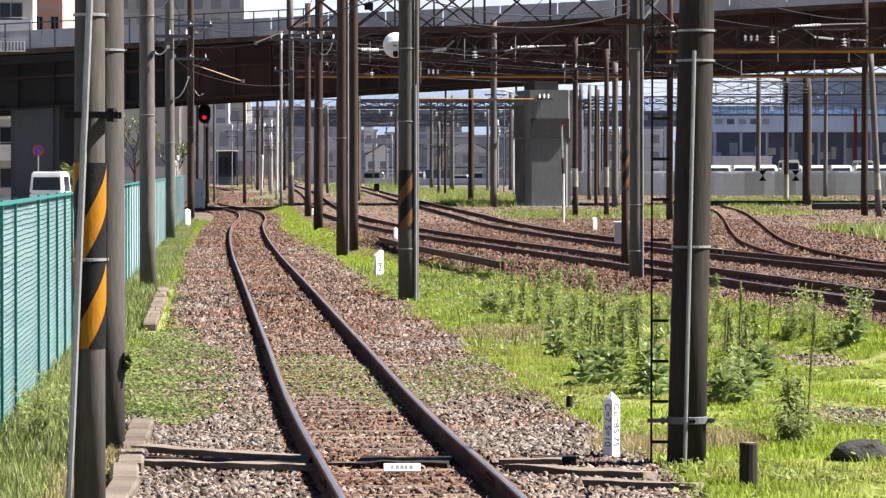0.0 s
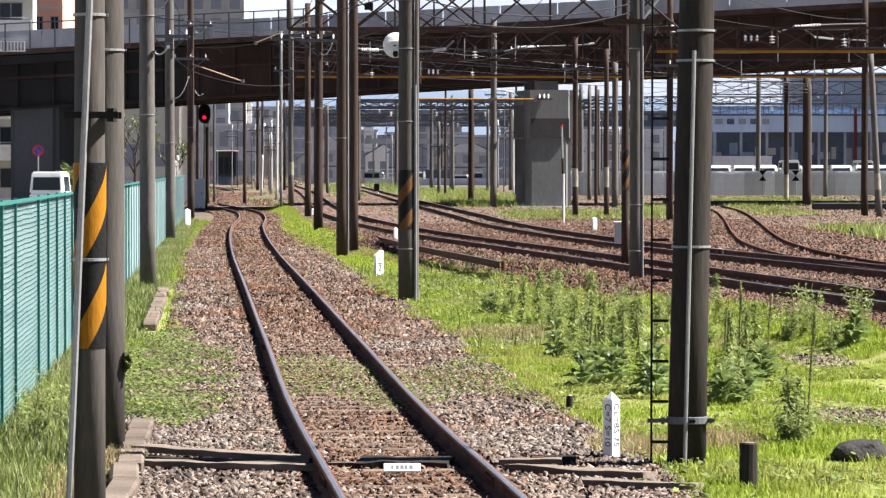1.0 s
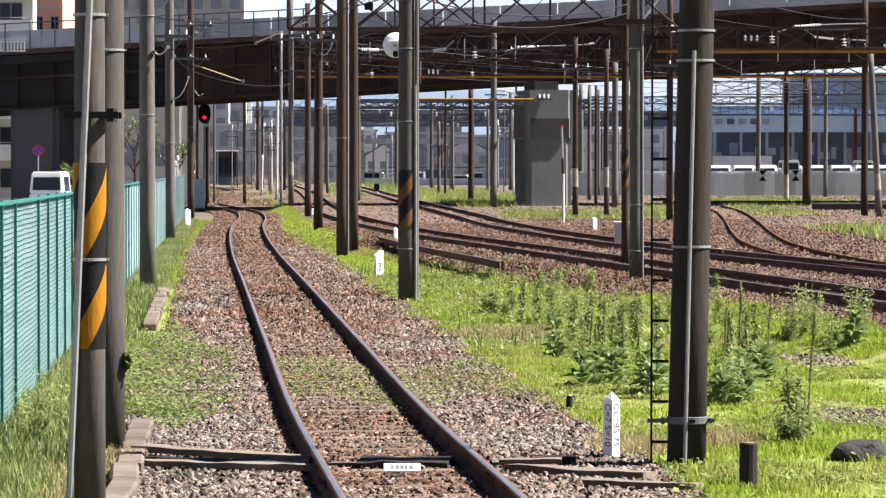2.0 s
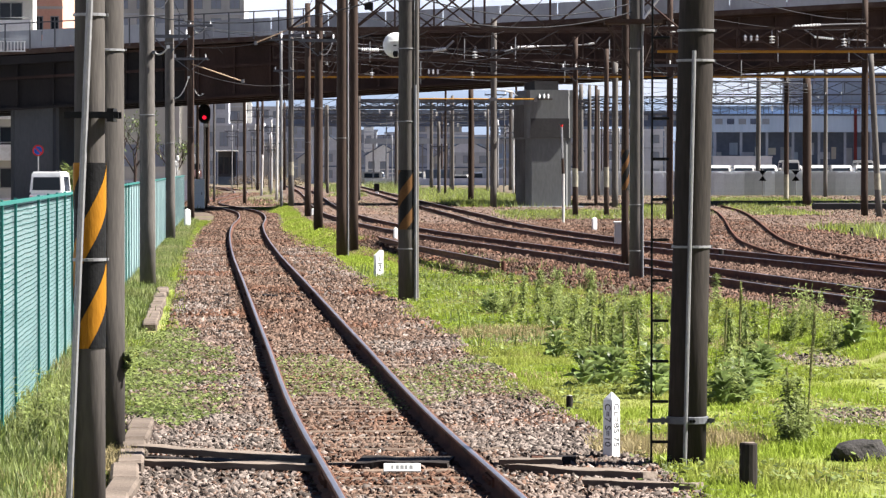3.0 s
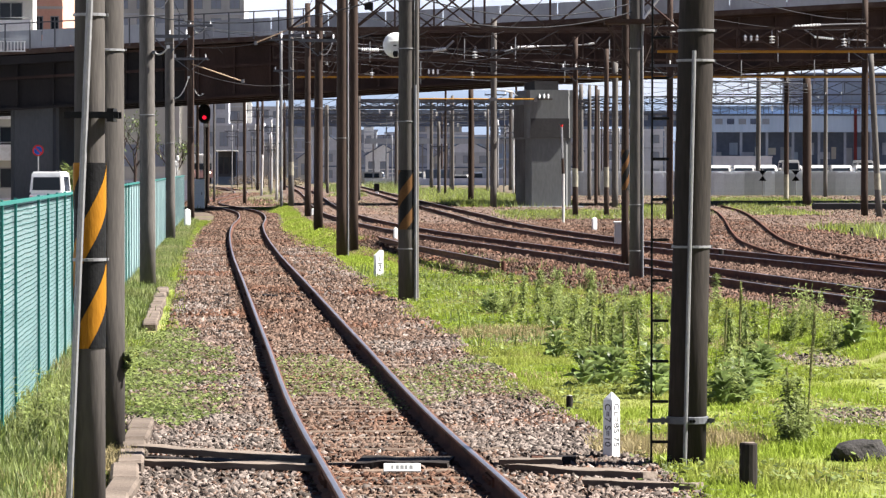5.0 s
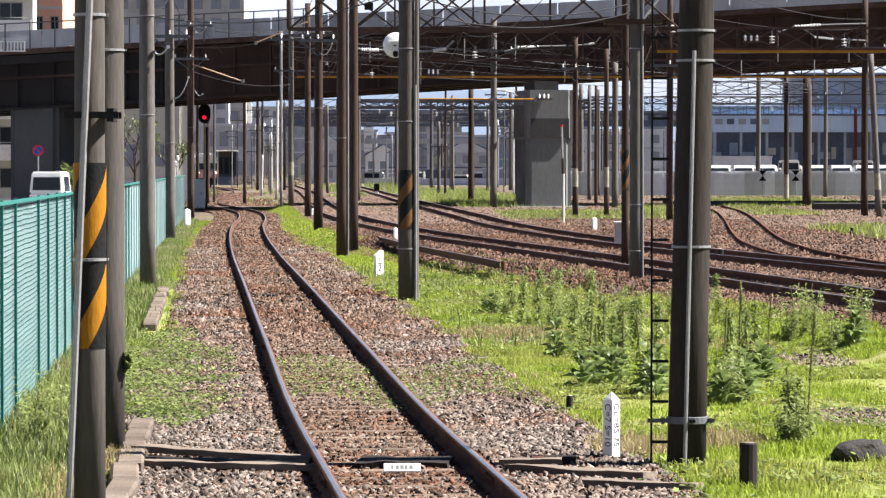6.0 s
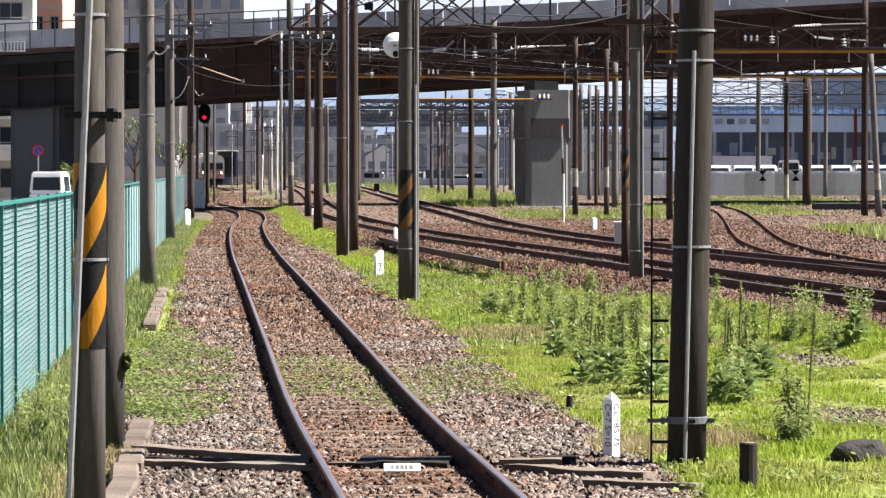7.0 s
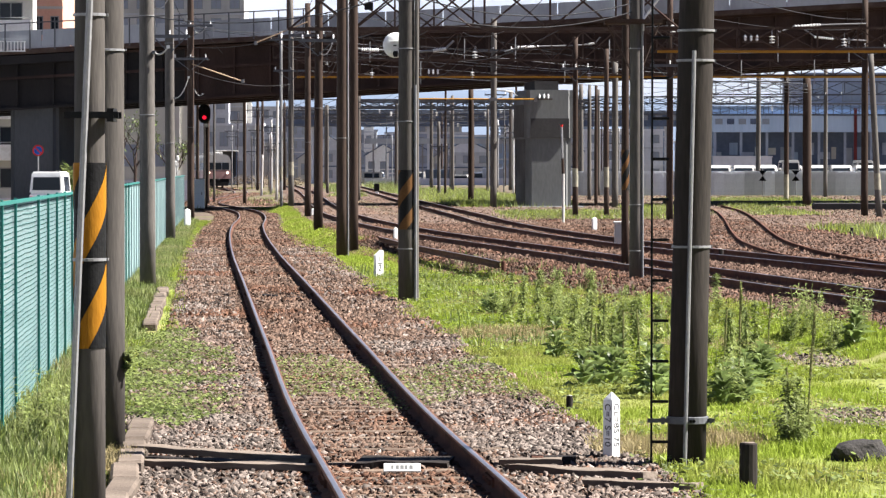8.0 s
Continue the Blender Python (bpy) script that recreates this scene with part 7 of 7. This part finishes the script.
SPOTS = [("spike", 1.50, 37.3), ("spike", 1.60, 37.6), ("spike", 1.84, 37.0), ("spike", 2.06, 37.5), ("spike", 2.12, 36.4),
         ("mullein", 1.42, 36.0), ("mullein", 1.60, 36.6), ("mullein", 1.80, 37.0), ("mullein", 1.72, 36.3), ("mullein", 2.02, 35.2), ("mullein", 2.10, 36.0), ("mullein", 2.06, 34.6), ("mullein", 2.16, 35.4),
         ("leafy", 2.02, 40.6), ("leafy", 2.16, 40.2), ("leafy", 1.95, 41.4), ("leafy", 1.82, 41.2), ("leafy", 1.72, 42.8), ("leafy", 1.55, 43.2), ("leafy", 2.08, 42.6), ("leafy", 2.36, 40.4), ("bushy", 1.60, 41.8),
         ("leafy", 3.07, 38.6), ("leafy", 3.04, 39.0), ("leafy", 3.30, 40.4), ("leafy", 3.55, 41.0), ("leafy", 3.22, 38.2),
         ("spike", 3.45, 41.0), ("spike", 3.54, 41.3), ("spike", 3.68, 41.0), ("spike", 2.92, 37.6), ("mullein", 3.37, 38.0), ("mullein", 3.30, 37.4), ("mullein", 3.46, 38.6), ("mullein", 2.69, 34.0), ("mullein", 2.78, 34.6),
         ("mullein", 2.62, 33.6), ("mullein", 2.88, 34.2), ("bushy", 2.74, 33.6), ("spike", 2.86, 35.0), ("bushy", 2.60, 34.4), ("mullein", 2.98, 35.6), ("mullein", 3.06, 36.4),
         ("bushy", 2.84, 28.7), ("bushy", 2.92, 28.9), ("bushy", 2.76, 29.0), ("leafy", 2.86, 29.0), ("leafy", 2.78, 28.8), ("spike", 2.90, 28.9), ("spike", 2.80, 29.2), ("bushy", 2.80, 28.5), ("bushy", -3.42, 30.2), ("bushy", -3.30, 29.2), ("bushy", -3.2, 28.2), ("bushy", -3.48, 31.2), ("bushy", -3.15, 29.8),
         ("bushy", 4.55, 45.5), ("bushy", 4.66, 45.2), ("bushy", 4.42, 45.8), ("bushy", 4.50, 46.2), ("bushy", 4.70, 46.0), ("mullein", 4.92, 43.0), ("mullein", 4.97, 43.3), ("spike", 4.92, 43.2), ("bushy", 5.05, 43.6), ("bushy", 4.78, 43.8),
         ("bushy", 5.12, 44.2), ("bushy", 0.71, 55.5), ("bushy", 0.80, 54.8), ("bushy", 1.65, 51.0), ("leafy", 1.58, 51.4), ("bushy", 1.52, 50.6), ("bushy", 1.35, 42.0), ("mullein", 1.30, 41.6),
         ("bushy", 0.66, 56.2), ("bushy", 0.9, 53.6), ("mullein", 0.74, 55.0), ("bushy", 1.85, 50.2), ("leafy", 1.3, 49.2), ("leafy", 1.1, 51.2), ("leafy", 2.1, 47.4), ("leafy", 2.0, 49.0), ("leafy", 2.45, 46.2), ("bushy", 2.3, 46.6), ("bushy", 2.6, 47.8)]
for kd, x, y in SPOTS:
    plant(kd, x, y)
for k in range(20):
    y = random.uniform(42, 60)
    x = random.uniform(0.9 + 0.0 * y, min(0.118 * y, float(main_track(y)) - 2.2))
    plant(random.choice(("leafy", "bushy", "bushy", "spike") if y < 52 else ("bushy", "bushy", "leafy")), x, y)
for nm in KINDS:
    for k, t in enumerate(KINDS[nm]):
        if (nm, k) not in used:
            used.add((nm, k))
            t.matrix_basis = pose(2.2 + 0.3 * k, 47 + k, float(height(2.2 + 0.3 * k, 47 + k)) - 0.01)
            tagged(t, label=LABELS[nm])
br = tagged(new("dead_branch", mesh_of("dead_branch", rods(((0, 0, 0), (0.18, 0, 0.16), 0.008, 0.006), ((0.18, 0, 0.16), (0.40, 0, 0.34), 0.006, 0.003)), DRY)), "dry dead branch leaning out of the grass", "branch")
br.matrix_basis = pose(0.72, 52.0, 0.0)
for x, y in ((-16.4, 128), (-15.8, 131), (-17.2, 134), (-15.2, 138)):
    plant("bushy", x, y)


# ---- what moves ----
def motions():
    speed, stop = 15.0, 400.0
    for thing, back in ((car_a, 0.0), (car_b, 20.3)):
        rows = []
        for k in range(17):
            t = k * 0.5
            d = stop + back + (SECONDS - t) * speed
            rows.append((t, pose(float(near_track(d)), d, 0.16, 0, 0, -heading(near_track, d + 9) * 1.0)))
        walk(thing, rows)


motions()
